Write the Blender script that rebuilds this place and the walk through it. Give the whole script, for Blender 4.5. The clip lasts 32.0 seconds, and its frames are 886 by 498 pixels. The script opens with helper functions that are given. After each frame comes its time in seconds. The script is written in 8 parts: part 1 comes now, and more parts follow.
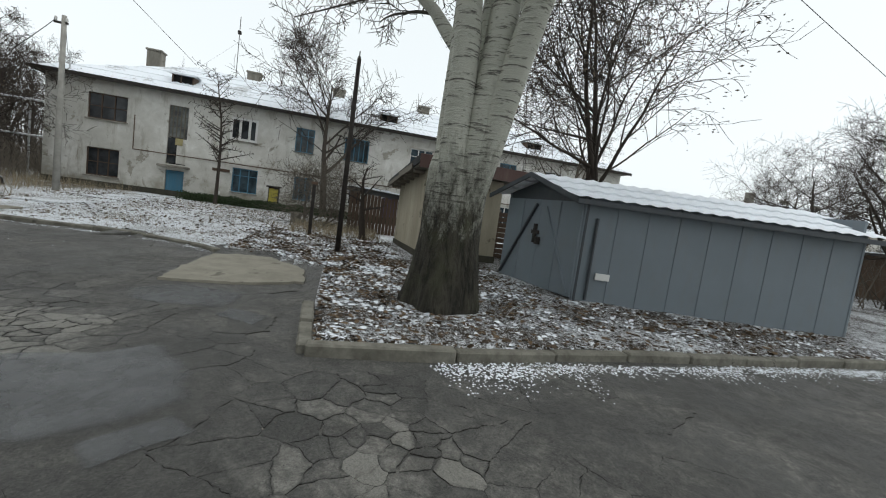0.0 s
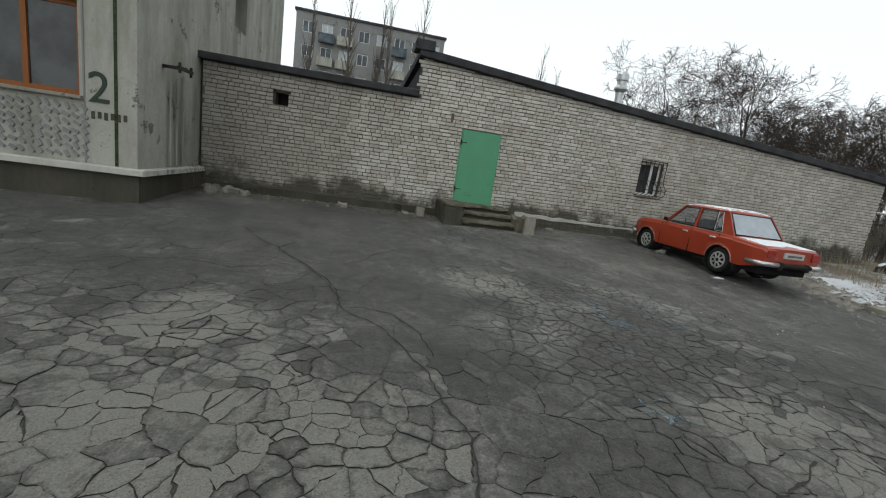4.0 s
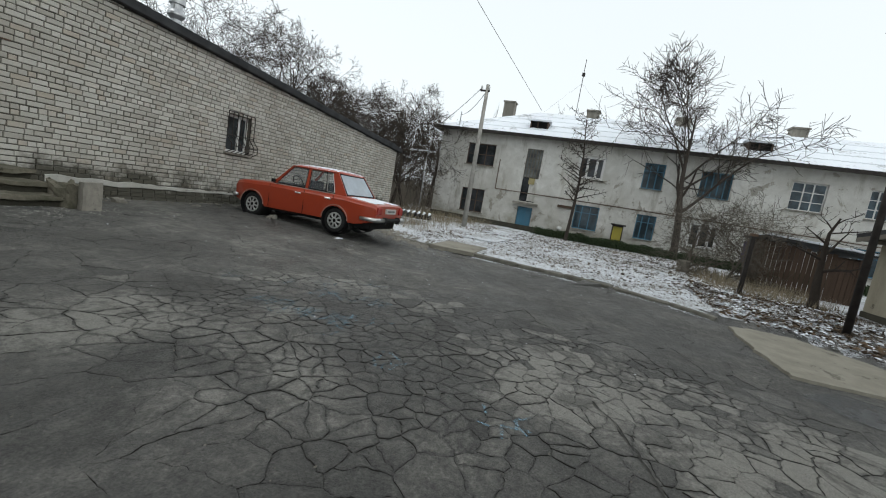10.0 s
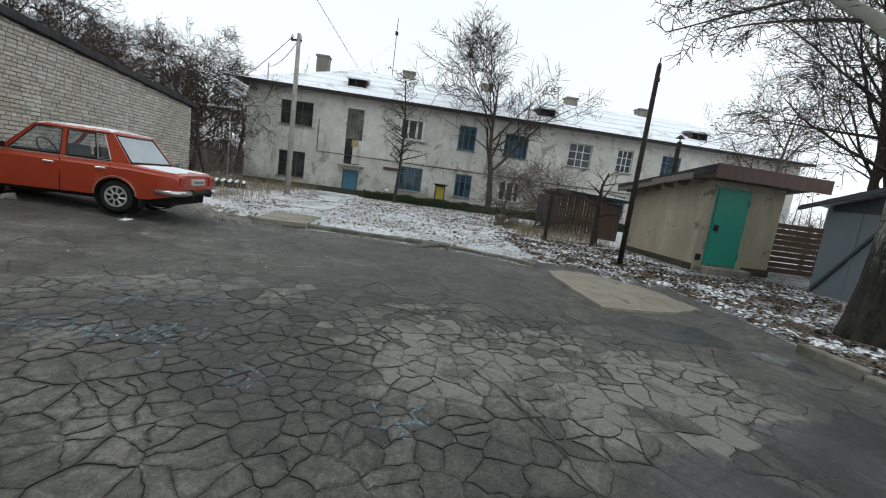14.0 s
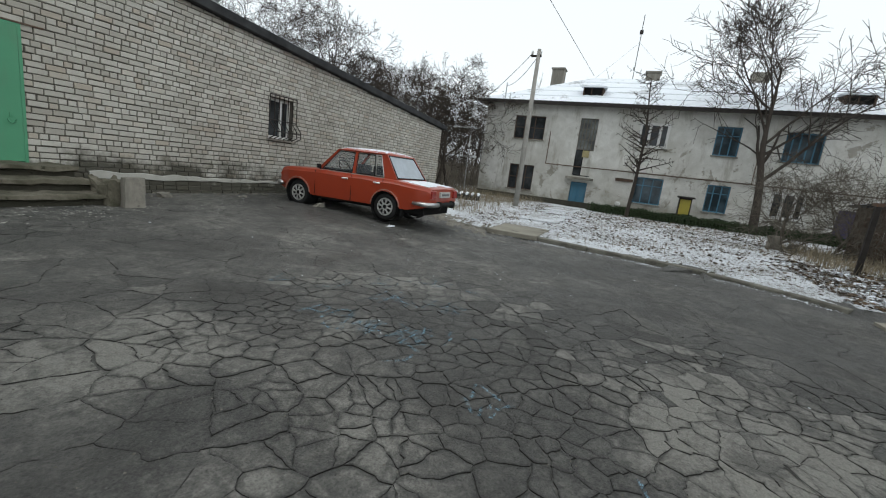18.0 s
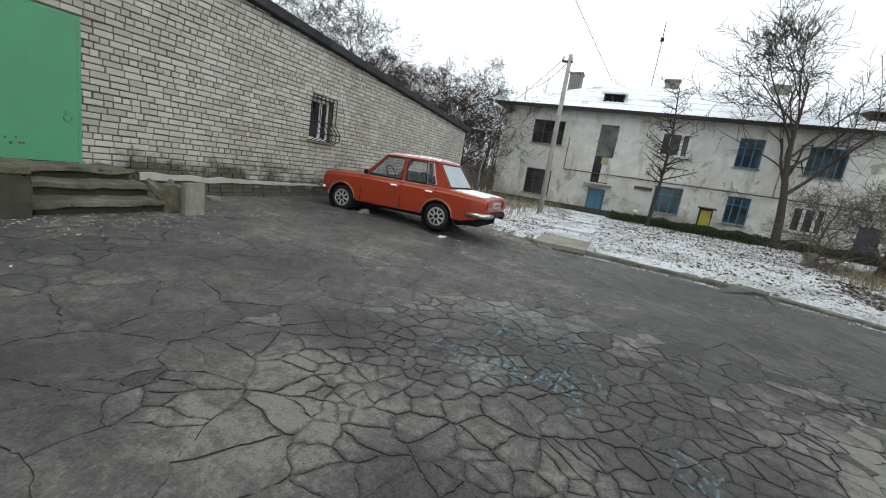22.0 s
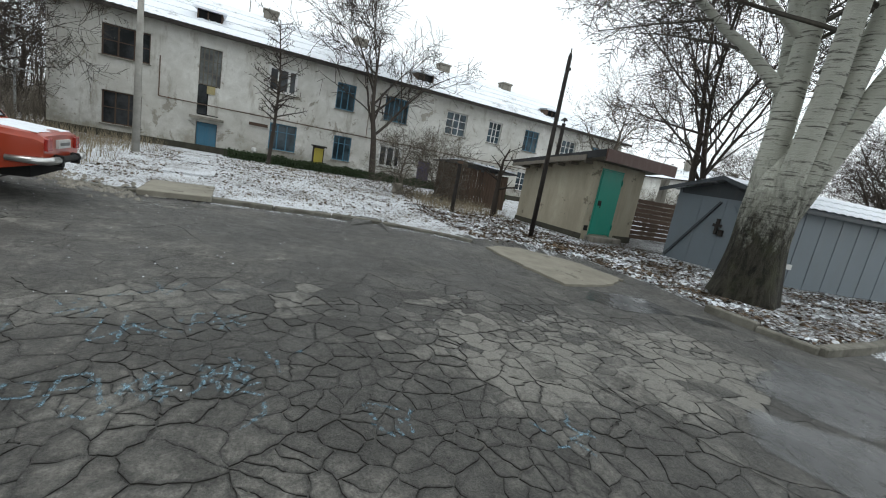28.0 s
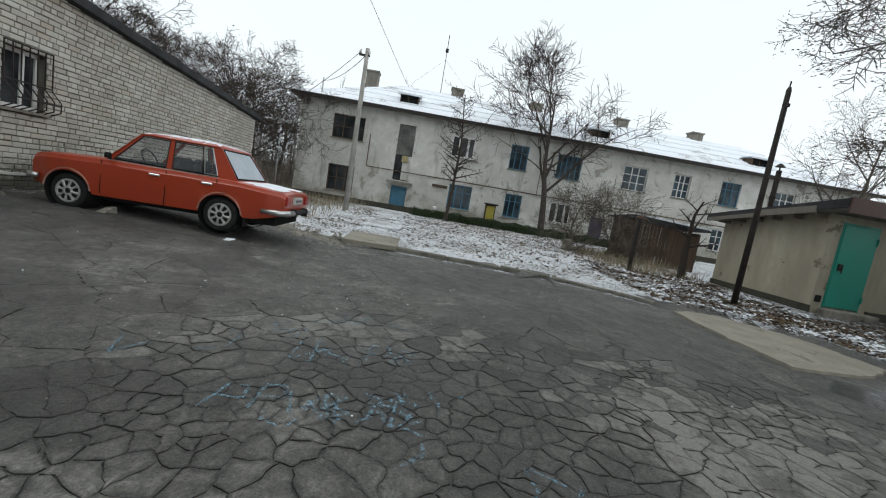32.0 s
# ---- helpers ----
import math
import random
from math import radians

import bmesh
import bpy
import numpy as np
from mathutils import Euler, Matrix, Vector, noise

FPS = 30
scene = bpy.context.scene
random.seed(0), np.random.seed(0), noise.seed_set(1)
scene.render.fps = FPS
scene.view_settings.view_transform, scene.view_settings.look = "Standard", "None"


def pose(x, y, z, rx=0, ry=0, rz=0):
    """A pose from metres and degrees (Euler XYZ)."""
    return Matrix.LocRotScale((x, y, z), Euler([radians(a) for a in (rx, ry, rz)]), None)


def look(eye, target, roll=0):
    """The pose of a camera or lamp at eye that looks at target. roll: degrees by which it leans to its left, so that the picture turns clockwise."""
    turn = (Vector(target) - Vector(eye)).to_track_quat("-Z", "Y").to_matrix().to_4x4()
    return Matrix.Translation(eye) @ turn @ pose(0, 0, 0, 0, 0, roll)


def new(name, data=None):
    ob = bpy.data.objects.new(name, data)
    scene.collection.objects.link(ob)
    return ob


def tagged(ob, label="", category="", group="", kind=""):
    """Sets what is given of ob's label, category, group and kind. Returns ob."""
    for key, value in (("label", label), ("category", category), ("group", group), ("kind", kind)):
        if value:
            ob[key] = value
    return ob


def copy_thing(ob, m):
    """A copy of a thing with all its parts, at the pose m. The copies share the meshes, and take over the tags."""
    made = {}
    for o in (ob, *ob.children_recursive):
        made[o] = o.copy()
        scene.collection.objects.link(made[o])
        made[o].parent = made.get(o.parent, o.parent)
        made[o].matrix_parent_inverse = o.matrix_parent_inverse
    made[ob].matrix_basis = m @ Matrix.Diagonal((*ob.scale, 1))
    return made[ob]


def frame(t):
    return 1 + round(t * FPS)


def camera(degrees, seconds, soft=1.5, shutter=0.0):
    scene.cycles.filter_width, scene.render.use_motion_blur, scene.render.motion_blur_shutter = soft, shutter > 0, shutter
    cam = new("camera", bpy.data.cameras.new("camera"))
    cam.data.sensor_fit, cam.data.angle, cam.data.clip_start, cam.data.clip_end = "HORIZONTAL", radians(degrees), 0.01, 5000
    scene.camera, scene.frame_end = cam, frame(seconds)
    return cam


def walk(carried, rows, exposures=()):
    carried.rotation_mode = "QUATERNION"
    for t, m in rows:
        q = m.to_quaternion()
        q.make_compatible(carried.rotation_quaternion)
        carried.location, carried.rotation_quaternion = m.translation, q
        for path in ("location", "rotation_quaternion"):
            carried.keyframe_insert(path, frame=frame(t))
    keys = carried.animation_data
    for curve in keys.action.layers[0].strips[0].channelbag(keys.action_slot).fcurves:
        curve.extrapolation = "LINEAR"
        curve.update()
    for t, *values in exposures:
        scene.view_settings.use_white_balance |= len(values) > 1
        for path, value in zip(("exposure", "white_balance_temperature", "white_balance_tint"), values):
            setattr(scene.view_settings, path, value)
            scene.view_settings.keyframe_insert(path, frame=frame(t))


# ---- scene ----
cam = camera(94.0, 32.0, 1.1)
ROWS = [
    (0, (-3.372, -14.471, 1.528), (1.443, -15.737, 1.066), 7.92),
    (0.5, (-3.154, -14.334, 1.510), (1.793, -14.065, 0.834), 7.54),
    (1, (-2.976, -14.086, 1.482), (1.715, -12.505, 0.779), 8.62),
    (1.5, (-2.823, -13.739, 1.454), (1.448, -11.239, 0.741), 10.75),
    (2, (-2.646, -13.313, 1.509), (0.953, -9.978, 0.548), 10.60),
    (2.5, (-2.641, -12.946, 1.580), (0.049, -8.844, 0.612), 9.21),
    (3, (-2.648, -12.575, 1.652), (-0.136, -8.349, 0.747), 10.44),
    (3.5, (-2.643, -12.301, 1.660), (-0.630, -7.825, 0.703), 9.37),
    (4, (-2.611, -11.913, 1.682), (-1.593, -7.115, 0.707), 8.25),
    (4.5, (-2.715, -11.557, 1.691), (-2.531, -6.645, 0.776), 7.54),
    (6.5, (-3.125, -10.529, 1.441), (-1.579, -5.835, 0.681), 8.49),
    (7, (-3.095, -10.296, 1.450), (-1.052, -5.798, 0.680), 7.71),
    (7.5, (-2.998, -10.039, 1.466), (-0.746, -5.618, 0.850), 7.32),
    (8, (-2.920, -9.766, 1.465), (0.214, -5.937, 0.748), 10.39),
    (8.5, (-2.833, -9.635, 1.461), (1.238, -6.866, 0.592), 9.07),
    (9, (-2.758, -9.579, 1.423), (1.705, -7.441, 0.707), 9.35),
    (9.5, (-2.757, -9.606, 1.435), (1.869, -7.841, 0.737), 9.48),
    (10, (-2.777, -9.620, 1.443), (1.910, -7.989, 0.825), 9.59),
    (10.5, (-2.790, -9.615, 1.448), (1.931, -8.083, 0.846), 10.03),
    (11, (-2.805, -9.615, 1.450), (1.922, -8.093, 0.867), 9.51),
    (11.5, (-2.808, -9.603, 1.439), (1.885, -7.951, 0.942), 9.23),
    (12, (-2.733, -9.541, 1.418), (1.859, -7.660, 0.806), 9.65),
    (12.5, (-2.597, -9.406, 1.399), (1.875, -7.328, 0.572), 9.39),
    (13, (-2.518, -9.339, 1.412), (2.030, -7.519, 0.411), 8.90),
    (13.5, (-2.480, -9.282, 1.465), (2.415, -8.716, 0.622), 8.72),
    (14, (-2.435, -9.218, 1.449), (2.488, -9.681, 0.707), 7.77),
    (14.5, (-2.374, -9.213, 1.443), (2.349, -10.651, 0.650), 9.28),
    (16.5, (-2.562, -9.054, 1.419), (2.351, -9.701, 0.752), 8.97),
    (17, (-2.335, -8.924, 1.452), (2.601, -8.723, 0.676), 10.14),
    (17.5, (-2.032, -8.807, 1.449), (2.756, -7.650, 0.593), 8.16),
    (18, (-2.066, -8.888, 1.412), (2.405, -6.854, 0.477), 7.06),
    (18.5, (-2.150, -8.859, 1.462), (1.997, -6.247, 0.472), 7.46),
    (19, (-2.252, -8.644, 1.544), (1.099, -5.101, 0.438), 8.36),
    (19.5, (-2.344, -8.378, 1.540), (0.244, -4.241, 0.450), 8.83),
    (20, (-2.370, -8.084, 1.490), (-0.500, -3.578, 0.393), 8.30),
    (20.5, (-2.392, -7.847, 1.506), (-1.020, -3.166, 0.405), 7.47),
    (21, (-2.466, -7.697, 1.416), (-0.037, -3.489, 0.233), 10.21),
    (21.5, (-2.324, -7.589, 1.433), (1.504, -4.532, 0.432), 9.27),
    (22, (-2.321, -7.605, 1.490), (2.182, -5.651, 0.537), 8.90),
    (22.5, (-2.252, -7.647, 1.472), (2.591, -6.841, 0.529), 10.16),
    (23, (-2.163, -7.775, 1.404), (2.751, -7.897, 0.490), 11.27),
    (23.5, (-2.153, -7.809, 1.437), (2.735, -8.514, 0.656), 11.53),
    (24, (-2.199, -7.776, 1.487), (2.694, -8.510, 0.768), 11.32),
    (24.5, (-2.233, -7.648, 1.431), (2.708, -7.534, 0.674), 10.14),
    (26.5, (-2.080, -7.382, 1.524), (2.646, -5.944, 0.748), 8.20),
    (27, (-2.045, -7.343, 1.518), (2.833, -6.606, 0.702), 8.58),
    (27.5, (-1.883, -7.339, 1.522), (2.931, -8.374, 0.655), 9.15),
    (28, (-1.762, -7.364, 1.493), (2.619, -9.587, 0.563), 10.34),
    (28.5, (-1.714, -7.418, 1.454), (2.142, -10.438, 0.450), 11.13),
    (29, (-1.793, -7.426, 1.434), (2.038, -10.486, 0.455), 10.10),
    (29.5, (-1.817, -7.406, 1.433), (2.178, -10.268, 0.511), 9.94),
    (30, (-1.807, -7.366, 1.436), (2.382, -9.952, 0.561), 10.16),
    (30.5, (-1.840, -7.347, 1.448), (2.552, -9.591, 0.631), 9.56),
    (31, (-1.822, -7.328, 1.445), (2.766, -9.146, 0.640), 9.22),
    (31.5, (-1.747, -7.354, 1.428), (3.074, -8.491, 0.744), 9.07),
    (32, (-1.606, -7.388, 1.367), (3.351, -7.646, 0.773), 9.66),
]
walk(cam, [(t, look(eye, aim, lean)) for t, eye, aim, lean in ROWS],
     [(0.0, 0.02, 6400, 6), (1.5, 0.1, 6400, 6), (4.0, 0.1, 6400, 6), (9.0, 0.08, 6400, 6), (10.0, 0.05, 6330, 6), (12.0, 0.05, 6330, 6), (14.0, 0.12, 6290, 6), (17.0, 0.16, 6290, 6), (18.0, 0.12, 6290, 6),
      (19.0, 0.38, 6290, 6), (21.0, 0.6, 6290, 6), (22.5, 0.32, 6290, 6), (24.0, 0.24, 6290, 6), (27.0, 0.24, 6290, 6), (28.0, 0.28, 6290, 6), (30.0, 0.26, 6290, 6), (32.0, 0.08, 6290, 6)])


# ---- world and light: an overcast winter day ----
world = bpy.data.worlds.new("overcast")
scene.world = world
world.use_nodes = True
wn, wl = world.node_tree.nodes, world.node_tree.links
sky = wn.new("ShaderNodeTexSky")
sky.sky_type, sky.sun_disc = "NISHITA", False
sky.sun_elevation, sky.sun_rotation = radians(32), radians(200)
sky.air_density, sky.dust_density, sky.ozone_density = 1.0, 3.0, 1.0
grey_sky = wn.new("ShaderNodeHueSaturation")
grey_sky.inputs["Saturation"].default_value = 0.25
wl.new(sky.outputs["Color"], grey_sky.inputs["Color"])
cloud = wn.new("ShaderNodeMix")
cloud.data_type = "RGBA"
cloud.inputs[0].default_value = 0.72
wl.new(grey_sky.outputs["Color"], cloud.inputs[6])
cloud.inputs[7].default_value = (9.0, 9.35, 9.6, 1)
wl.new(cloud.outputs[2], wn["Background"].inputs["Color"])
wn["Background"].inputs["Strength"].default_value = 0.125
sun = new("sun", bpy.data.lights.new("sun", "SUN"))
sun.data.energy, sun.data.angle, sun.data.color = 0.6, radians(25), (1.0, 0.97, 0.93)
sun.matrix_world = look((0, 0, 30), (6, -14, 0))


# ---- building helpers ----
class Shape:
    """Collects vertices and faces of one mesh."""

    def __init__(self):
        self.v, self.f = [], []

    def poly(self, pts):
        n = len(self.v)
        self.v += [tuple(p) for p in pts]
        self.f.append(tuple(range(n, n + len(pts))))
        return self

    def box(self, x0, x1, y0, y1, z0, z1, m=None, cut=0.0):
        n = len(self.v)
        c = cut
        if c:
            pts = [(x0, y0 + c, z0), (x0 + c, y0, z0), (x1 - c, y0, z0), (x1, y0 + c, z0), (x1, y1 - c, z0), (x1 - c, y1, z0), (x0 + c, y1, z0), (x0, y1 - c, z0)]
            top = [(x, y, z1 - c) for x, y, _ in pts]
            k = lambda a, lo, hi: min(max(a, lo + c), hi - c)
            cap = [(k(x, x0, x1), k(y, y0, y1), z1) for x, y, _ in pts]
            allp = pts + top + cap
            faces = [tuple(range(7, -1, -1))]
            for r in (0, 8):
                faces += [(r + i, r + (i + 1) % 8, r + 8 + (i + 1) % 8, r + 8 + i) for i in range(8)]
            faces.append((16, 18, 20, 22))
            faces = [fc for fc in faces]
            faces[-1] = tuple(range(16, 24))
        else:
            allp = [(x, y, z) for z in (z0, z1) for x, y in ((x0, y0), (x1, y0), (x1, y1), (x0, y1))]
            faces = [(3, 2, 1, 0), (4, 5, 6, 7), (0, 1, 5, 4), (1, 2, 6, 5), (2, 3, 7, 6), (3, 0, 4, 7)]
        if m is not None:
            allp = [tuple(m @ Vector(p)) for p in allp]
        self.v += allp
        self.f += [tuple(n + i for i in fc) for fc in faces]
        return self

    def tube(self, pts, radii, sides=6, caps=True):
        """A tube along points, one radius each."""
        n = len(self.v)
        last = None
        for i, p in enumerate(pts):
            p = Vector(p)
            d = (Vector(pts[min(i + 1, len(pts) - 1)]) - Vector(pts[max(i - 1, 0)])).normalized()
            u = d.orthogonal().normalized() if last is None else (last - d * last.dot(d)).normalized()
            last = u
            w = d.cross(u)
            for k in range(sides):
                a = 2 * math.pi * k / sides
                self.v.append(tuple(p + (u * math.cos(a) + w * math.sin(a)) * radii[i]))
        for i in range(len(pts) - 1):
            for k in range(sides):
                a, b = n + i * sides + k, n + i * sides + (k + 1) % sides
                self.f.append((a, b, b + sides, a + sides))
        if caps:
            self.f.append(tuple(n + k for k in range(sides - 1, -1, -1)))
            e = n + (len(pts) - 1) * sides
            self.f.append(tuple(e + k for k in range(sides)))
        return self

    def rod(self, a, b, r, sides=6):
        return self.tube([a, b], [r, r], sides)

    def lathe(self, profile, centre=(0, 0, 0), axis="z", sides=20):
        """Rings of (radius, along) about an axis."""
        n = len(self.v)
        c = Vector(centre)
        for r, h in profile:
            for k in range(sides):
                a = 2 * math.pi * k / sides
                p = {"z": (r * math.cos(a), r * math.sin(a), h), "y": (r * math.cos(a), h, -r * math.sin(a)), "x": (h, r * math.cos(a), r * math.sin(a))}[axis]
                self.v.append(tuple(c + Vector(p)))
        for i in range(len(profile) - 1):
            for k in range(sides):
                a, b = n + i * sides + k, n + i * sides + (k + 1) % sides
                self.f.append((a, b, b + sides, a + sides))
        self.f.append(tuple(n + k for k in range(sides - 1, -1, -1)))
        e = n + (len(profile) - 1) * sides
        self.f.append(tuple(e + k for k in range(sides)))
        return self

    def mesh(self, name, material, smooth=False, weld=False):
        me = bpy.data.meshes.new(name)
        me.from_pydata(self.v, [], self.f)
        if weld:
            bm = bmesh.new()
            bm.from_mesh(me)
            bmesh.ops.remove_doubles(bm, verts=bm.verts[:], dist=0.0005)
            bm.to_mesh(me)
            bm.free()
        me.materials.append(material)
        if smooth:
            me.polygons.foreach_set("use_smooth", [True] * len(me.polygons))
        me.update()
        return me


def part(name, shape, material, parent=None, label="", smooth=False, bevel=0.0, weld=False):
    """One mesh object under a thing or a part; with no parent, a thing of its own."""
    ob = new(name, shape if isinstance(shape, bpy.types.Mesh) else shape.mesh(name, material, smooth, weld))
    if parent is not None:
        ob.parent = parent
    if bevel:
        b = ob.modifiers.new("bevel", "BEVEL")
        b.width, b.segments, b.limit_method, b.angle_limit = bevel, 2, "ANGLE", radians(40)
    if label:
        tagged(ob, label)
    return ob


def thing(name, m, label, category, group="", kind=""):
    ob = new(name)
    ob.empty_display_size = 0.2
    ob.matrix_world = m
    return tagged(ob, label, category, group, kind)


# ---- materials ----
class Mat:
    """A principled material with a few node shortcuts."""

    def __init__(self, name, rough=0.8, metal=0.0, spec=0.3):
        self.m = bpy.data.materials.new(name)
        self.m.use_nodes = True
        self.n, self.l = self.m.node_tree.nodes, self.m.node_tree.links
        self.b = self.n["Principled BSDF"]
        self.b.inputs["Roughness"].default_value, self.b.inputs["Metallic"].default_value = rough, metal
        self.b.inputs["Specular IOR Level"].default_value = spec
        tc = self.n.new("ShaderNodeTexCoord")
        self.co = tc.outputs["Object"]
        geo = self.n.new("ShaderNodeNewGeometry")
        self.world, self.island, self.normal = geo.outputs["Position"], geo.outputs["Random Per Island"], geo.outputs["Normal"]
        self.rand = self.n.new("ShaderNodeObjectInfo").outputs["Random"]

    def link(self, a, b):
        self.l.new(a, b)

    def noise(self, scale, detail=4, rough=0.55, co=None, stretch=None, warp=0.0):
        t = self.n.new("ShaderNodeTexNoise")
        t.inputs["Scale"].default_value, t.inputs["Detail"].default_value, t.inputs["Roughness"].default_value = scale, detail, rough
        t.inputs["Distortion"].default_value = warp
        co = co or self.co
        if stretch:
            mp = self.n.new("ShaderNodeMapping")
            mp.inputs["Scale"].default_value = stretch
            self.link(co, mp.inputs["Vector"])
            co = mp.outputs["Vector"]
        self.link(co, t.inputs["Vector"])
        return t.outputs["Fac"]

    def cells(self, scale, feature="F1", co=None, stretch=None, jitter=1.0):
        t = self.n.new("ShaderNodeTexVoronoi")
        t.feature = feature
        t.inputs["Scale"].default_value, t.inputs["Randomness"].default_value = scale, jitter
        co = co or self.co
        if stretch:
            mp = self.n.new("ShaderNodeMapping")
            mp.inputs["Scale"].default_value = stretch
            self.link(co, mp.inputs["Vector"])
            co = mp.outputs["Vector"]
        self.link(co, t.inputs["Vector"])
        return t.outputs["Distance"]

    def ramp(self, fac, *stops):
        r = self.n.new("ShaderNodeValToRGB")
        e = r.color_ramp.elements
        while len(e) < len(stops):
            e.new(0.5)
        for el, (at, c) in zip(e, stops):
            el.position = at
            el.color = (c, c, c, 1) if isinstance(c, (int, float)) else (*c, 1)
        self.link(fac, r.inputs["Fac"])
        return r.outputs["Color"]

    def wide(self, *args, **kw):
        """Noise stretched to the full range 0 to 1."""
        return self.ramp(self.noise(*args, **kw), (0.34, 0.0), (0.66, 1.0))

    def mix(self, fac, a, b, mode="MIX"):
        x = self.n.new("ShaderNodeMix")
        x.data_type, x.blend_type = "RGBA", mode
        for s, v in ((0, fac), (6, a), (7, b)):
            if isinstance(v, (int, float)):
                x.inputs[s].default_value = v if s == 0 else (v, v, v, 1)
            elif isinstance(v, tuple):
                x.inputs[s].default_value = (*v, 1)
            else:
                self.link(v, x.inputs[s])
        return x.outputs[2]

    def math(self, op, a, b=0.0, clamp=False):
        x = self.n.new("ShaderNodeMath")
        x.operation, x.use_clamp = op, clamp
        for s, v in ((0, a), (1, b)):
            if isinstance(v, (int, float)):
                x.inputs[s].default_value = v
            else:
                self.link(v, x.inputs[s])
        return x.outputs[0]

    def axis(self, co, k):
        x = self.n.new("ShaderNodeSeparateXYZ")
        self.link(co, x.inputs[0])
        return x.outputs[k]

    def colour(self, c):
        if isinstance(c, tuple):
            self.b.inputs["Base Color"].default_value = (*c, 1)
        else:
            self.link(c, self.b.inputs["Base Color"])
        return self

    def rough(self, r):
        self.link(r, self.b.inputs["Roughness"])
        return self

    def bump(self, h, dist=0.01, strength=0.6):
        x = self.n.new("ShaderNodeBump")
        x.inputs["Distance"].default_value, x.inputs["Strength"].default_value = dist, strength
        self.link(h, x.inputs["Height"])
        self.link(x.outputs["Normal"], self.b.inputs["Normal"])
        return self


def plain(name, c, rough=0.7, metal=0.0, var=0.15, scale=6.0, bump=0.0, spec=0.3):
    """A worn single-colour material."""
    m = Mat(name, rough, metal, spec)
    lo, hi = tuple(v * (1 - var) for v in c), tuple(min(1, v * (1 + var)) for v in c)
    col = m.ramp(m.noise(scale, 5), (0.3, lo), (0.7, hi))
    col = m.mix(m.ramp(m.noise(scale * 9, 3), (0.45, 0.0), (0.8, 0.35)), col, tuple(v * 0.75 for v in c))
    m.colour(col)
    if bump:
        m.bump(m.noise(scale * 12, 4), bump)
    return m.m


def asphalt_tone(m, dust):
    """Colour, gloss and relief of old asphalt for a given amount of dust."""
    w = m.world
    add = lambda u, v, k: m.math("ADD", u, m.math("MULTIPLY", m.math("SUBTRACT", v, 0.5), k))
    fine, grit = m.wide(26, 5, 0.75, w), m.wide(95, 3, 0.75, w)
    d = add(add(add(dust, m.wide(0.9, 4, 0.6, w), 0.22), m.wide(5.5, 6, 0.75, w, warp=0.6), 0.5), fine, 0.34)
    col = m.ramp(d, (0.1, (0.066, 0.065, 0.061)), (0.42, (0.11, 0.107, 0.1)), (0.66, (0.18, 0.174, 0.158)), (1.0, (0.36, 0.346, 0.31)))
    col = m.mix(m.ramp(m.noise(1.9, 6, 0.72, w, warp=0.9), (0.55, 0.0), (0.62, 0.6)), col, (0.062, 0.06, 0.056))
    col = m.mix(m.math("MULTIPLY", grit, 0.62), col, m.mix(m.wide(60, 2, 0.6, w), (0.035, 0.033, 0.031), (0.19, 0.184, 0.168)))
    col = m.mix(m.ramp(m.cells(15, co=w), (0.0, 0.85), (0.075, 0.0)), col, (0.36, 0.35, 0.33))
    col = m.mix(m.ramp(m.cells(9, co=w, stretch=(1.0, 1.3, 1.0)), (0.02, 0.8), (0.06, 0.0)), col, (0.025, 0.024, 0.022))
    m.colour(col)
    m.rough(m.ramp(m.noise(0.9, 5, 0.65, w), (0.38, 0.38), (0.62, 0.8)))
    return m.bump(m.mix(0.5, grit, fine), 0.018, 1.0).m


def asphalt_mat():
    m = Mat("asphalt", 0.6, spec=0.35)
    return asphalt_tone(m, m.math("ADD", 0.2, m.math("MULTIPLY", m.wide(0.4, 4, 0.6, m.world), 0.5)))


def plate_mat():
    """The top of broken asphalt: dust as the plates carry it."""
    m = Mat("dusty_asphalt", 0.75, spec=0.3)
    at = m.n.new("ShaderNodeAttribute")
    at.attribute_name = "dust"
    return asphalt_tone(m, at.outputs["Fac"])


def chalk_mat():
    m = Mat("blue_chalk", 0.9)
    m.colour((0.19, 0.33, 0.42))
    tr, mx = m.n.new("ShaderNodeBsdfTransparent"), m.n.new("ShaderNodeMixShader")
    m.link(m.ramp(m.noise(38, 5, 0.75, m.world), (0.42, 0.0), (0.62, 0.5)), mx.inputs[0])
    m.link(tr.outputs[0], mx.inputs[1])
    m.link(m.b.outputs[0], mx.inputs[2])
    m.link(mx.outputs[0], m.n["Material Output"].inputs["Surface"])
    return m.m


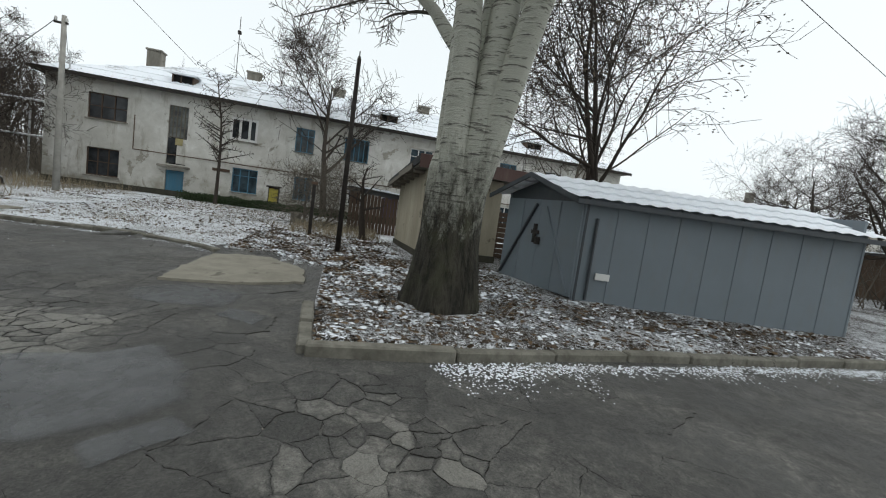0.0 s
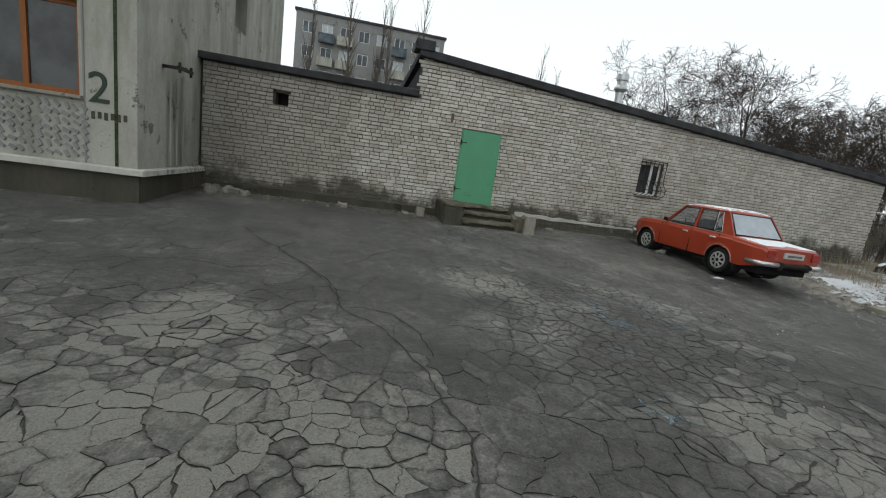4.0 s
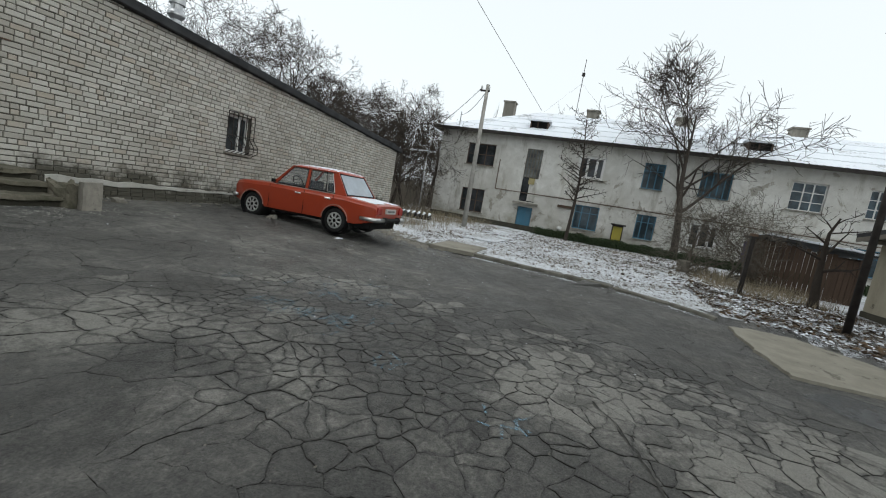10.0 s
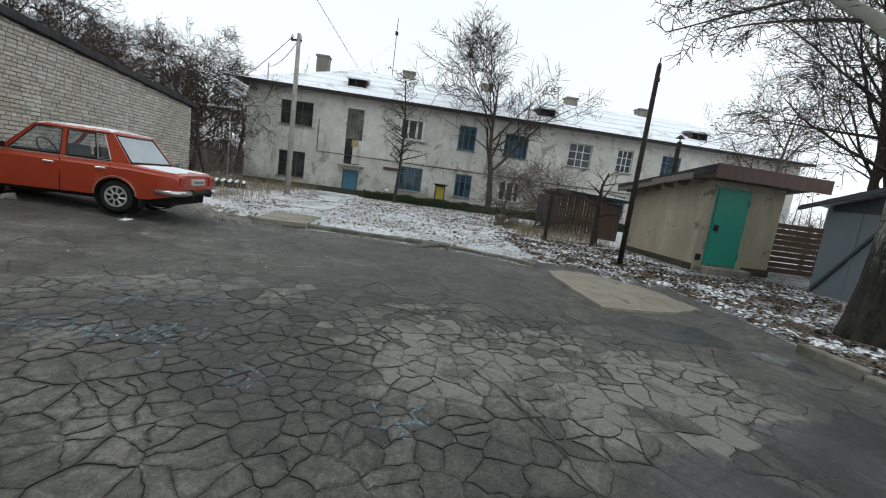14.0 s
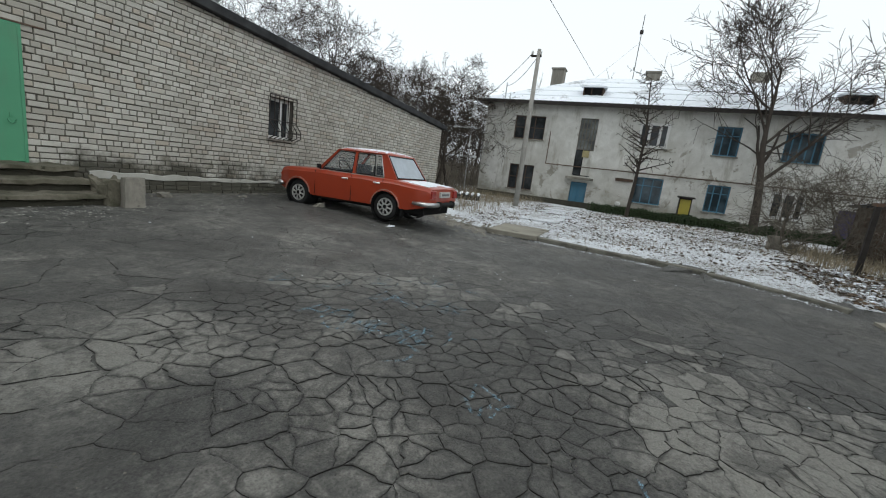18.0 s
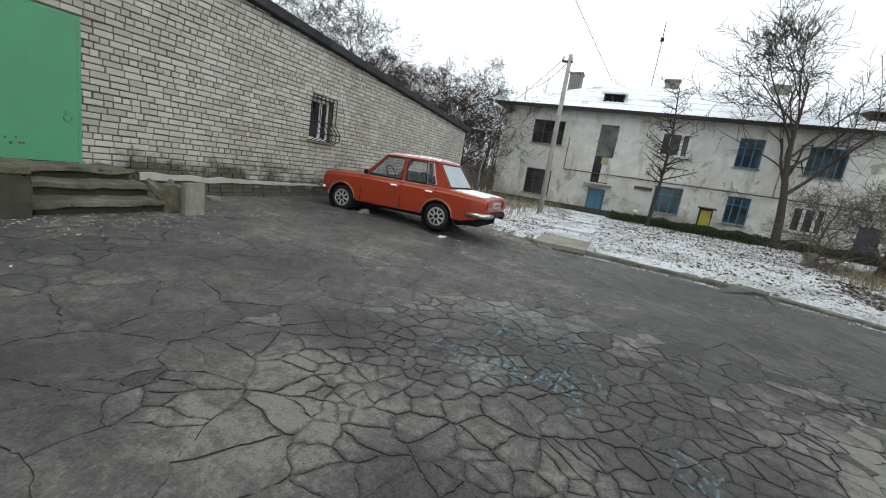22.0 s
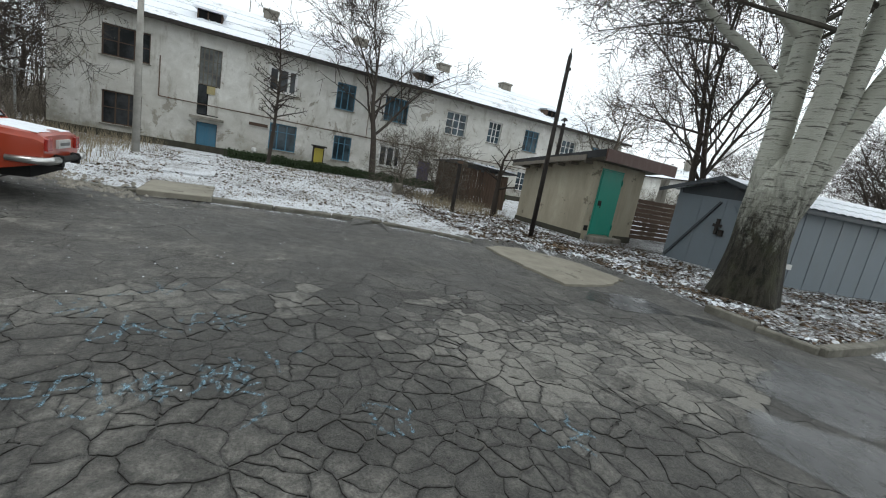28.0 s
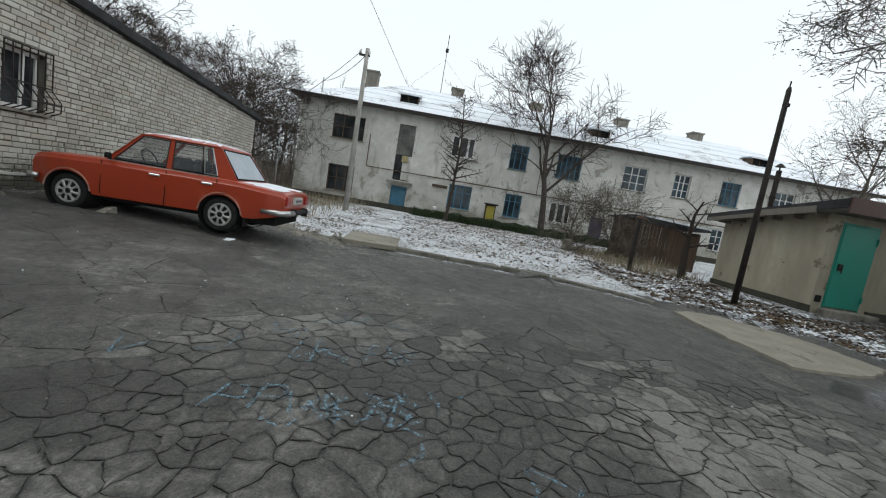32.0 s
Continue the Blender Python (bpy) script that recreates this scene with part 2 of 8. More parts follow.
def snowy(name, bare_a, bare_b, cover, scale=2.2):
    """Ground with thin, broken snow. cover: how much of it is white."""
    m = Mat(name, 0.85, spec=0.2)
    w = m.world
    bare = m.mix(m.noise(5, 5, 0.65, w), bare_a, bare_b)
    bare = m.mix(m.ramp(m.noise(70, 3, 0.7, w), (0.45, 0.0), (0.7, 0.7)), bare, tuple(v * 0.45 for v in bare_a))
    big, fine, tiny = m.wide(scale * 0.3, 5, 0.6, w), m.wide(scale * 5, 5, 0.75, w), m.wide(scale * 17, 4, 0.7, w)
    f = m.math("ADD", m.math("MULTIPLY", big, 0.45), m.math("ADD", m.math("MULTIPLY", fine, 0.6), m.math("MULTIPLY", tiny, 0.95)))
    edge = 1.31 - cover * 0.6
    snow = m.ramp(m.math("MULTIPLY", f, 0.6), (edge * 0.6 - 0.1, 0.0), (edge * 0.6 + 0.1, 1.0))
    m.colour(m.mix(snow, bare, m.mix(m.noise(scale * 0.9, 3, 0.5, w), (0.6, 0.62, 0.65), (0.76, 0.78, 0.81))))
    return m.bump(m.mix(0.6, tiny, snow), 0.03, 0.8).m


def brick_mat(name, loose=False):
    m = Mat(name, 0.85)
    r = m.rand if loose else m.island
    col = m.ramp(r, (0.0, (0.38, 0.362, 0.315)), (0.35, (0.47, 0.455, 0.408)), (0.75, (0.55, 0.535, 0.485)), (1.0, (0.43, 0.385, 0.32)))
    w = m.world
    col = m.mix(m.ramp(m.noise(0.45, 6, 0.65, w), (0.42, 0.0), (0.66, 0.45)), col, (0.27, 0.24, 0.2))
    col = m.mix(m.ramp(m.noise(34, 4, 0.7, w), (0.5, 0.0), (0.8, 0.4)), col, (0.25, 0.22, 0.19))
    # Bricks turn darker towards the left, broken up by noise.
    left_dark = m.math("ADD", m.math("MULTIPLY", m.axis(w, 0), 0.22), m.math("MULTIPLY", m.noise(0.7, 6, 0.7, w, stretch=(1.4, 1.4, 0.5)), 1.6))
    col = m.mix(m.ramp(left_dark, (0.0, 0.5), (0.55, 0.0)), col, (0.16, 0.15, 0.125))
    damp = m.math("ADD", m.axis(w, 2), m.math("MULTIPLY", m.noise(0.9, 6, 0.7, w), -2.4))
    col = m.mix(m.ramp(m.math("ADD", damp, 0.72), (0.12, 0.9), (0.5, 0.0)), col, (0.048, 0.046, 0.032))
    m.colour(col)
    return m.bump(m.noise(60, 4, 0.7, w), 0.006).m


def plaster(name, base, dirt, stain=0.5, scale=0.7, streak=True, damp=False):
    m = Mat(name, 0.9, spec=0.2)
    w = m.world
    col = m.mix(m.noise(scale * 2, 5, 0.6, w), base, tuple(v * 0.82 for v in base))
    s = m.noise(scale, 6, 0.7, w, stretch=(1.6, 1.6, 0.35) if streak else None)
    col = m.mix(m.ramp(s, (0.4, 0.0), (0.62, stain)), col, dirt)
    blot = m.noise(scale * 3.3, 6, 0.75, w, warp=0.8)
    col = m.mix(m.ramp(blot, (0.5, 0.0), (0.6, stain * 0.7)), col, tuple(0.5 * (u + v) for u, v in zip(base, dirt)))
    low = m.math("ADD", m.math("MULTIPLY", m.axis(w, 2), 0.32), m.math("MULTIPLY", m.noise(0.45, 6, 0.7, w), -1.0))
    col = m.mix(m.ramp(m.math("ADD", low, 0.45), (0.06, stain * 0.8), (0.42, 0.0)), col, tuple(v * 0.7 for v in dirt)) if damp else col
    chip = m.ramp(m.noise(1.7, 6, 0.75, w), (0.6, 0.0), (0.63, 0.85))
    col = m.mix(chip, col, tuple(v * 0.6 for v in dirt))
    col = m.mix(m.ramp(m.noise(25, 4, 0.7, w), (0.5, 0.0), (0.85, 0.35)), col, dirt)
    m.colour(col)
    return m.bump(m.mix(0.5, m.noise(18, 4, 0.7, w), chip), 0.012).m


def house_plaster():
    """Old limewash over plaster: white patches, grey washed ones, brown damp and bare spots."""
    m = Mat("house_plaster", 0.92, spec=0.2)
    w = m.world
    col = m.mix(m.wide(0.42, 6, 0.65, w), (0.76, 0.755, 0.72), (0.5, 0.49, 0.45))
    col = m.mix(m.math("MULTIPLY", m.wide(1.6, 6, 0.72, w, warp=0.7), 0.5), col, (0.4, 0.385, 0.34))
    col = m.mix(m.ramp(m.noise(1.1, 6, 0.72, w, stretch=(1.2, 1.2, 0.35)), (0.54, 0.0), (0.64, 0.6)), col, (0.3, 0.275, 0.225))
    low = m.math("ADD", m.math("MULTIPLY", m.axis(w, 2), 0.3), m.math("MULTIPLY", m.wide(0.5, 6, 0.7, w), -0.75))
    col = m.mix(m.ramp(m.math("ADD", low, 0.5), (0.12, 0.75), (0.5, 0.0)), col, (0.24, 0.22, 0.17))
    chip = m.ramp(m.noise(0.9, 7, 0.75, w, warp=0.5), (0.59, 0.0), (0.62, 0.75))
    col = m.mix(chip, col, (0.25, 0.225, 0.18))
    chip2 = m.ramp(m.noise(3.2, 6, 0.75, w), (0.64, 0.0), (0.68, 0.55))
    col = m.mix(chip2, col, (0.2, 0.175, 0.14))
    col = m.mix(m.math("MULTIPLY", m.wide(24, 4, 0.7, w), 0.2), col, (0.3, 0.28, 0.24))
    m.colour(col)
    return m.bump(m.mix(0.5, m.noise(14, 5, 0.7, w), chip), 0.02, 0.9).m


def glass_mat(name, tint, rough=0.06):
    m = Mat(name, rough, spec=0.35)
    m.colour(m.mix(m.ramp(m.noise(1.1, 4, 0.6, m.world), (0.4, 0.0), (0.6, 1.0)), tint, tuple(v * 0.35 for v in tint)))
    return m.bump(m.noise(1.6, 2, 0.5, m.world), 0.01, 0.25).m


def clear_glass(name, clear, haze):
    """A pane that is seen through, with gloss and some haze."""
    m = Mat(name, 0.06 + haze * 0.6, spec=0.6)
    m.colour(m.mix(m.noise(3.0, 5, 0.6), (0.55, 0.58, 0.6), (0.4, 0.43, 0.46)))
    tr, mx = m.n.new("ShaderNodeBsdfTransparent"), m.n.new("ShaderNodeMixShader")
    tr.inputs["Color"].default_value = (clear, clear, clear, 1)
    m.link(m.ramp(m.noise(2.2, 4, 0.6), (0.3, haze * 0.5), (0.7, haze * 1.4)), mx.inputs[0])
    m.link(tr.outputs[0], mx.inputs[1])
    m.link(m.b.outputs[0], mx.inputs[2])
    m.link(mx.outputs[0], m.n["Material Output"].inputs["Surface"])
    return m.m


def paint_mat(name, c, rough=0.45, rust=0.15, dirt=0.3):
    m = Mat(name, rough, spec=0.4)
    w = m.world
    col = m.mix(m.noise(1.4, 5, 0.6, w), c, tuple(v * 0.8 for v in c))
    col = m.mix(m.ramp(m.noise(3.5, 6, 0.7, w, stretch=(1.5, 1.5, 0.4)), (0.5, 0.0), (0.75, dirt)), col, (0.16, 0.14, 0.11))
    if rust:
        col = m.mix(m.ramp(m.noise(7, 6, 0.75, w), (0.66, 0.0), (0.71, rust * 4)), col, (0.2, 0.085, 0.03))
    m.colour(col)
    return m.bump(m.noise(40, 3, 0.6, w), 0.003).m


def wood_mat(name, c, along="z"):
    m = Mat(name, 0.85)
    st = {"z": (14, 14, 1.2), "x": (1.2, 14, 14), "y": (14, 1.2, 14)}[along]
    g = m.noise(2.0, 5, 0.65, m.world, stretch=st)
    col = m.mix(g, tuple(v * 0.55 for v in c), tuple(min(1, v * 1.25) for v in c))
    col = m.mix(m.ramp(m.rand, (0.0, 0.0), (1.0, 0.45)), col, tuple(v * 0.45 for v in c))
    m.colour(col)
    return m.bump(g, 0.006).m


def poplar_mat():
    m = Mat("poplar_bark", 0.9)
    w = m.world
    z = m.axis(w, 2)
    pale = m.mix(m.noise(3.0, 5, 0.6, w), (0.5, 0.5, 0.44), (0.33, 0.34, 0.29))
    rings = m.noise(3.2, 5, 0.7, w, stretch=(0.8, 0.8, 8.0))
    pale = m.mix(m.ramp(rings, (0.55, 0.0), (0.61, 0.85)), pale, (0.07, 0.065, 0.058))
    pale = m.mix(m.ramp(m.cells(5.0, co=w, stretch=(1, 1, 2.2)), (0.0, 0.9), (0.16, 0.0)), pale, (0.05, 0.046, 0.04))
    fur = m.noise(5.5, 6, 0.7, w, stretch=(1.6, 1.6, 0.4), warp=0.6)
    dark = m.mix(m.ramp(fur, (0.38, 0.0), (0.62, 1.0)), (0.01, 0.009, 0.007), (0.05, 0.046, 0.034))
    dark = m.mix(m.ramp(m.noise(2.3, 4, 0.6, w), (0.5, 0.0), (0.7, 0.5)), dark, (0.045, 0.05, 0.024))
    up = m.math("ADD", m.math("MULTIPLY", z, 0.38), m.math("MULTIPLY", m.math("SUBTRACT", m.noise(5.5, 7, 0.8, w, stretch=(1.2, 1.2, 0.6)), 0.5), 1.35))
    f = m.ramp(up, (0.5, 0.0), (0.98, 1.0))
    m.colour(m.mix(f, dark, pale))
    deep = m.mix(f, fur, m.mix(0.6, rings, 0.5))
    return m.bump(deep, 0.07, 0.9).m


def bark_mat(name, c):
    m = Mat(name, 0.95, spec=0.15)
    f = m.noise(7, 5, 0.7, m.world, stretch=(1.5, 1.5, 0.4))
    m.colour(m.mix(f, tuple(v * 0.5 for v in c), tuple(v * 1.3 for v in c)))
    return m.bump(f, 0.02, 0.7).m


def roof_snow_mat():
    m = Mat("snowy_slate", 0.8)
    w = m.world
    slate = m.mix(m.noise(4, 4, 0.6, w), (0.17, 0.165, 0.16), (0.27, 0.26, 0.25))
    f = m.math("ADD", m.noise(0.55, 4, 0.6, w), m.math("MULTIPLY", m.noise(6, 5, 0.75, w), 0.55))
    m.colour(m.mix(m.ramp(f, (0.5, 0.0), (0.7, 1.0)), slate, (0.78, 0.81, 0.85)))
    return m.m


M_ASPHALT, M_CHALK = asphalt_mat(), chalk_mat()
M_PLATE = plate_mat()
M_PLATE3 = plain("crack_side", (0.035, 0.033, 0.03), 0.95, var=0.3, scale=20)
M_SNOWGRASS = snowy("snowy_grass", (0.19, 0.16, 0.11), (0.12, 0.1, 0.07), 0.95, 3.0)
M_LEAFSOIL = snowy("leafy_soil", (0.07, 0.055, 0.04), (0.045, 0.037, 0.028), 0.42, 3.0)
M_FAR = snowy("far_ground", (0.16, 0.13, 0.085), (0.11, 0.09, 0.06), 0.36, 2.0)
M_SNOW = plain("snow", (0.75, 0.78, 0.82), 0.8, var=0.08, bump=0.01)
M_BRICK, M_BRICK1 = brick_mat("sand_lime_brick"), brick_mat("sand_lime_brick_single", True)
M_MORTAR = plain("mortar", (0.12, 0.11, 0.094), 0.95, var=0.3, scale=3)
M_KERB = plaster("kerb_concrete", (0.21, 0.2, 0.17), (0.07, 0.066, 0.053), 0.8, 2.5, False)
M_CONC = plaster("concrete", (0.3, 0.28, 0.24), (0.1, 0.095, 0.08), 0.7, 1.5)
M_STEP = plaster("mossy_concrete", (0.19, 0.172, 0.135), (0.055, 0.055, 0.035), 0.85, 2.2, False)
M_SLAB = plaster("patch_concrete", (0.275, 0.257, 0.212), (0.17, 0.155, 0.125), 0.7, 1.6, False)
# Dark tone of damp plinths; on the step risers it paints shade.
M_PLINTH = plaster("damp_plinth_and_shaded_riser", (0.075, 0.07, 0.055), (0.035, 0.035, 0.025), 0.7, 1.2)
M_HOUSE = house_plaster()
M_PANEL = plaster("panel_plaster", (0.38, 0.375, 0.335), (0.16, 0.16, 0.125), 0.75, 0.8)
M_PANEL2 = plaster("grey_panel", (0.24, 0.245, 0.24), (0.15, 0.15, 0.145), 0.5, 1.2)
M_SHED = plaster("shed_plaster", (0.44, 0.4, 0.31), (0.23, 0.205, 0.155), 0.7, 0.7)
M_FELT = plain("roofing_felt", (0.035, 0.036, 0.038), 0.85, var=0.4, scale=3, bump=0.004)
M_LEDGE = plaster("pale_ledge", (0.5, 0.49, 0.45), (0.3, 0.29, 0.25), 0.5, 1.5)
M_GREEN = paint_mat("green_paint", (0.1, 0.33, 0.185), 0.45, 0.02, 0.18)
M_TEAL = paint_mat("teal_green_paint", (0.025, 0.27, 0.2), 0.45, 0.0, 0.15)
M_BLUE = paint_mat("blue_paint", (0.06, 0.18, 0.27), 0.6, 0.0, 0.35)
M_GREYP = paint_mat("blue_grey_paint", (0.17, 0.2, 0.225), 0.5, 0.02, 0.2)
M_DARKP = paint_mat("dark_grey_paint", (0.05, 0.058, 0.066), 0.5, 0.05, 0.2)
M_YELLOW = paint_mat("yellow_paint", (0.42, 0.35, 0.05), 0.5, 0.0, 0.2)
M_BROWN = paint_mat("brown_paint", (0.075, 0.035, 0.028), 0.55, 0.05, 0.3)
M_ORANGE = wood_mat("varnished_wood", (0.26, 0.095, 0.03), "z")
M_WHITE = paint_mat("white_paint", (0.7, 0.7, 0.68), 0.5, 0.0, 0.25)
M_RUST = paint_mat("rusty_steel", (0.12, 0.075, 0.05), 0.7, 0.3, 0.4)
M_IRON = plain("dark_iron", (0.035, 0.03, 0.027), 0.6, 0.4, 0.4, 5)
M_STEEL = plain("zinc_sheet", (0.5, 0.51, 0.52), 0.4, 0.7, 0.15, 5)
M_WOODD = wood_mat("dark_board", (0.105, 0.07, 0.05))
M_WOODG = wood_mat("grey_timber", (0.2, 0.18, 0.15))
M_GLASS = glass_mat("dark_glass", (0.05, 0.055, 0.06))
M_GLASSB = glass_mat("blue_glass", (0.06, 0.09, 0.11))
M_CURTAIN = plain("net_curtain", (0.42, 0.45, 0.47), 0.9, var=0.2, scale=5)
M_POPLAR = poplar_mat()
M_BARK, M_BARKD = bark_mat("grey_bark", (0.12, 0.105, 0.085)), bark_mat("dark_bark", (0.06, 0.05, 0.042))
M_TWIG = bark_mat("far_bark", (0.1, 0.088, 0.075))
M_ROOFSNOW = roof_snow_mat()
M_HEDGE = plain("evergreen_hedge", (0.04, 0.055, 0.03), 0.95, var=0.5, scale=20, bump=0.0, spec=0.0)
M_WATER = Mat("puddle_water", 0.2, spec=0.45)
M_WATER.colour(M_WATER.mix(M_WATER.wide(1.6, 4, 0.6, M_WATER.world), (0.055, 0.056, 0.056), (0.085, 0.087, 0.089)))
M_WATER.rough(M_WATER.ramp(M_WATER.noise(1.3, 4, 0.6, M_WATER.world), (0.35, 0.15), (0.7, 0.45)))


def see_through(m, fac):
    """Lets what lies beneath show where fac is low."""
    tr, mx = m.n.new("ShaderNodeBsdfTransparent"), m.n.new("ShaderNodeMixShader")
    m.link(fac, mx.inputs[0])
    m.link(tr.outputs[0], mx.inputs[1])
    m.link(m.b.outputs[0], mx.inputs[2])
    m.link(mx.outputs[0], m.n["Material Output"].inputs["Surface"])
    return m.m


cov = M_WATER.n.new("ShaderNodeAttribute")
cov.attribute_name = "cover"
see_through(M_WATER, M_WATER.math("MULTIPLY", M_WATER.math("ADD", cov.outputs["Fac"], M_WATER.math("MULTIPLY", M_WATER.math("SUBTRACT", M_WATER.wide(5, 5, 0.7, M_WATER.world), 0.7), 0.4), True), 0.7, True))
M_WATER = M_WATER.m


# ---- ground: one sheet, with the road, the raised lawns and the far fields ----
def inter(x, xs, ys):
    return float(np.interp(x, xs, ys))


def smooth(a):
    a = min(max(a, 0.0), 1.0)
    return a * a * (3 - 2 * a)


LAWN = [(9.6, -2.6), (8.3, -4.2), (7.95, -5.4), (7.95, -6.6), (7.8, -8.0), (7.6, -9.2), (7.3, -10.3), (6.8, -11.4), (6.2, -12.1), (6.0, -13.2), (4.9, -14.05),
        (3.4, -14.15), (2.1, -14.22), (0.6, -14.3), (0.6, -15.8), (0.72, -17.0), (0.9, -20.0), (1.1, -24.0), (1.3, -31.0), (1.8, -38.0), (2.8, -60), (80, -60), (80, -2.6)]


def depth_in(poly, x, y):
    """How far a point lies inside a polygon; negative outside."""
    inside, best = False, 1e9
    for (ax, ay), (bx, by) in zip(poly, poly[1:] + poly[:1]):
        if (ay > y) != (by > y) and x < (bx - ax) * (y - ay) / (by - ay) + ax:
            inside = not inside
        dx, dy = bx - ax, by - ay
        t = min(max(((x - ax) * dx + (y - ay) * dy) / (dx * dx + dy * dy), 0), 1)
        best = min(best, math.hypot(x - ax - t * dx, y - ay - t * dy))
    return best if inside else -best


def height(x, y):
    d = depth_in(LAWN, x, y)
    z = 0.24 * smooth((y + 6.5) / 6.0) if x < 14 else 0.24
    z *= smooth((14 - y) / 6) * 0.5 + 0.5
    if d > 0:
        z = max(z, 0.1 * smooth(d / 0.15) + 0.12 * smooth((d - 0.3) / 6.0))
    z += 0.02 * noise.noise((x * 0.35, y * 0.35, 0)) * smooth((abs(x) + abs(y)) / 8)
    if d > 0.3:
        z += 0.03 * noise.noise((x * 1.3, y * 1.3, 3))
    return z


def ground_sheet():
    fine = [i * 0.3 for i in range(-50, 91)]
    xs = [-2500, -600, -200, -90, -45, -30, -22, -18] + fine + [30, 35, 42, 55, 80, 130, 220, 600, 2500]
    ys = [-2500, -600, -220, -120, -80, -65, -56, -50, -46, -43, -40] + [i * 0.3 - 38 for i in range(0, 140)] + [6, 9, 14, 20, 30, 45, 70, 110, 200, 600, 2500]
    v = [(x, y, height(x, y) if -60 < x < 90 and -70 < y < 60 else 0.1) for y in ys for x in xs]
    n = len(xs)
    f, mats = [], []
    for j in range(len(ys) - 1):
        for i in range(n - 1):
            f.append((j * n + i, j * n + i + 1, (j + 1) * n + i + 1, (j + 1) * n + i))
            cx, cy = (xs[i] + xs[i + 1]) / 2, (ys[j] + ys[j + 1]) / 2
            d = depth_in(LAWN, cx, cy)
            wob = 1.2 * noise.noise((cx * 0.5, cy * 0.5, 7))
            if d > 0.16:
                mats.append(2 if cy + wob < -12.2 and cx < 11.0 + wob and cy > -40 else 1)
            elif cx > 9.8 + wob and cy > -3.6 or cy > 9 or abs(cx) > 40 or cy < -56:
                mats.append(3)
            else:
                mats.append(0)
    me = bpy.data.meshes.new("ground")
    me.from_pydata(v, [], f)
    for m in (M_ASPHALT, M_SNOWGRASS, M_LEAFSOIL, M_FAR):
        me.materials.append(m)
    me.polygons.foreach_set("material_index", mats)
    me.polygons.foreach_set("use_smooth", [True] * len(f))
    me.update()
    return tagged(new("ground", me), "cracked asphalt yard with snowy grass and leaf-strewn lawn", "ground", kind="structure")


ground_sheet()


def kerb(points, name_label, group, size=0.95, wide=0.15, high=0.13, skip=0.0):
    """Kerb stones, end to end along a line."""
    rng = random.Random(len(points) + int(points[0][0] * 10))
    line = thing("kerb", pose(points[0][0], points[0][1], 0), name_label, "kerb", group, "structure")
    inv = line.matrix_world.inverted()
    for (ax, ay), (bx, by) in zip(points, points[1:]):
        length = math.hypot(bx - ax, by - ay)
        k = max(1, round(length / size))
        a = math.atan2(by - ay, bx - ax)
        for i in range(k):
            if rng.random() < skip:
                continue
            t = (i + 0.5) / k
            x, y = ax + (bx - ax) * t, ay + (by - ay) * t
            s = Shape().box(-length / k / 2 + 0.008, length / k / 2 - 0.008, -wide / 2, wide / 2, -0.25, high + rng.uniform(-0.025, 0.012), cut=0.018)
            o = part("kerb_stone", s, M_KERB, line)
            o.matrix_local = inv @ pose(x, y, rng.uniform(-0.015, 0.005), rng.uniform(-2, 2), rng.uniform(-1, 1), math.degrees(a) + rng.uniform(-1.2, 1.2))
    return line


kerb([(2.1, -14.22), (0.6, -14.3)], "low weathered concrete kerb beside the poplar lawn", "kerbs", 0.8)
kerb([(0.6, -14.3), (0.6, -15.8), (0.72, -17.0), (0.9, -20.0), (1.1, -24.0), (1.3, -31.0), (1.8, -38.0)], "long concrete kerb along the leafy lawn, partly sunken", "kerbs", 1.1)
kerb([(8.3, -4.2), (7.95, -5.4), (7.95, -6.6), (7.8, -8.0), (7.6, -9.2), (7.3, -10.3), (6.8, -11.4), (6.2, -12.1)], "sunken dark kerb between asphalt and snowy grass", "kerbs", 1.0, 0.16, 0.1)


def verge(points, wide, mat, name, label):
    """The grassy edge strip just inside a kerb."""
    s = Shape()
    line = []
    for (ax, ay), (bx, by) in zip(points, points[1:]):
        k = max(2, int(math.hypot(bx - ax, by - ay) / 0.2))
        ln = math.hypot(bx - ax, by - ay)
        line += [(ax + (bx - ax) * i / k, ay + (by - ay) * i / k, -(by - ay) / ln, (bx - ax) / ln) for i in range(k)]
    n = 7
    for x, y, nx, ny in line:
        for j in range(n):
            off = 0.06 + wide * j / (n - 1)
            px, py = x + nx * off, y + ny * off
            s.v.append((px, py, height(px, py) + (0.02 if j < n - 1 else -0.03)))
    for i in range(len(line) - 1):
        for j in range(n - 1):
            a = i * n + j
            s.f.append((a, a + 1, a + n + 1, a + n))
    return tagged(part(name, s, mat, smooth=True), label, "verge", kind="structure")


verge([(8.3, -4.2), (7.95, -5.4), (7.95, -6.6), (7.8, -8.0), (7.6, -9.2), (7.3, -10.3), (6.8, -11.4), (6.2, -12.1)], 1.1, M_SNOWGRASS, "grass_verge", "snowy grass edge along the sunken kerb")
verge([(2.1, -14.22), (0.6, -14.3)], 0.9, M_LEAFSOIL, "leaf_verge", "leafy soil edge along the kerb")
verge([(0.6, -14.3), (0.6, -15.8), (0.72, -17.0), (0.9, -20.0), (1.1, -24.0), (1.3, -31.0), (1.8, -38.0)], 0.9, M_LEAFSOIL, "leaf_verge", "leafy soil edge along the kerb")


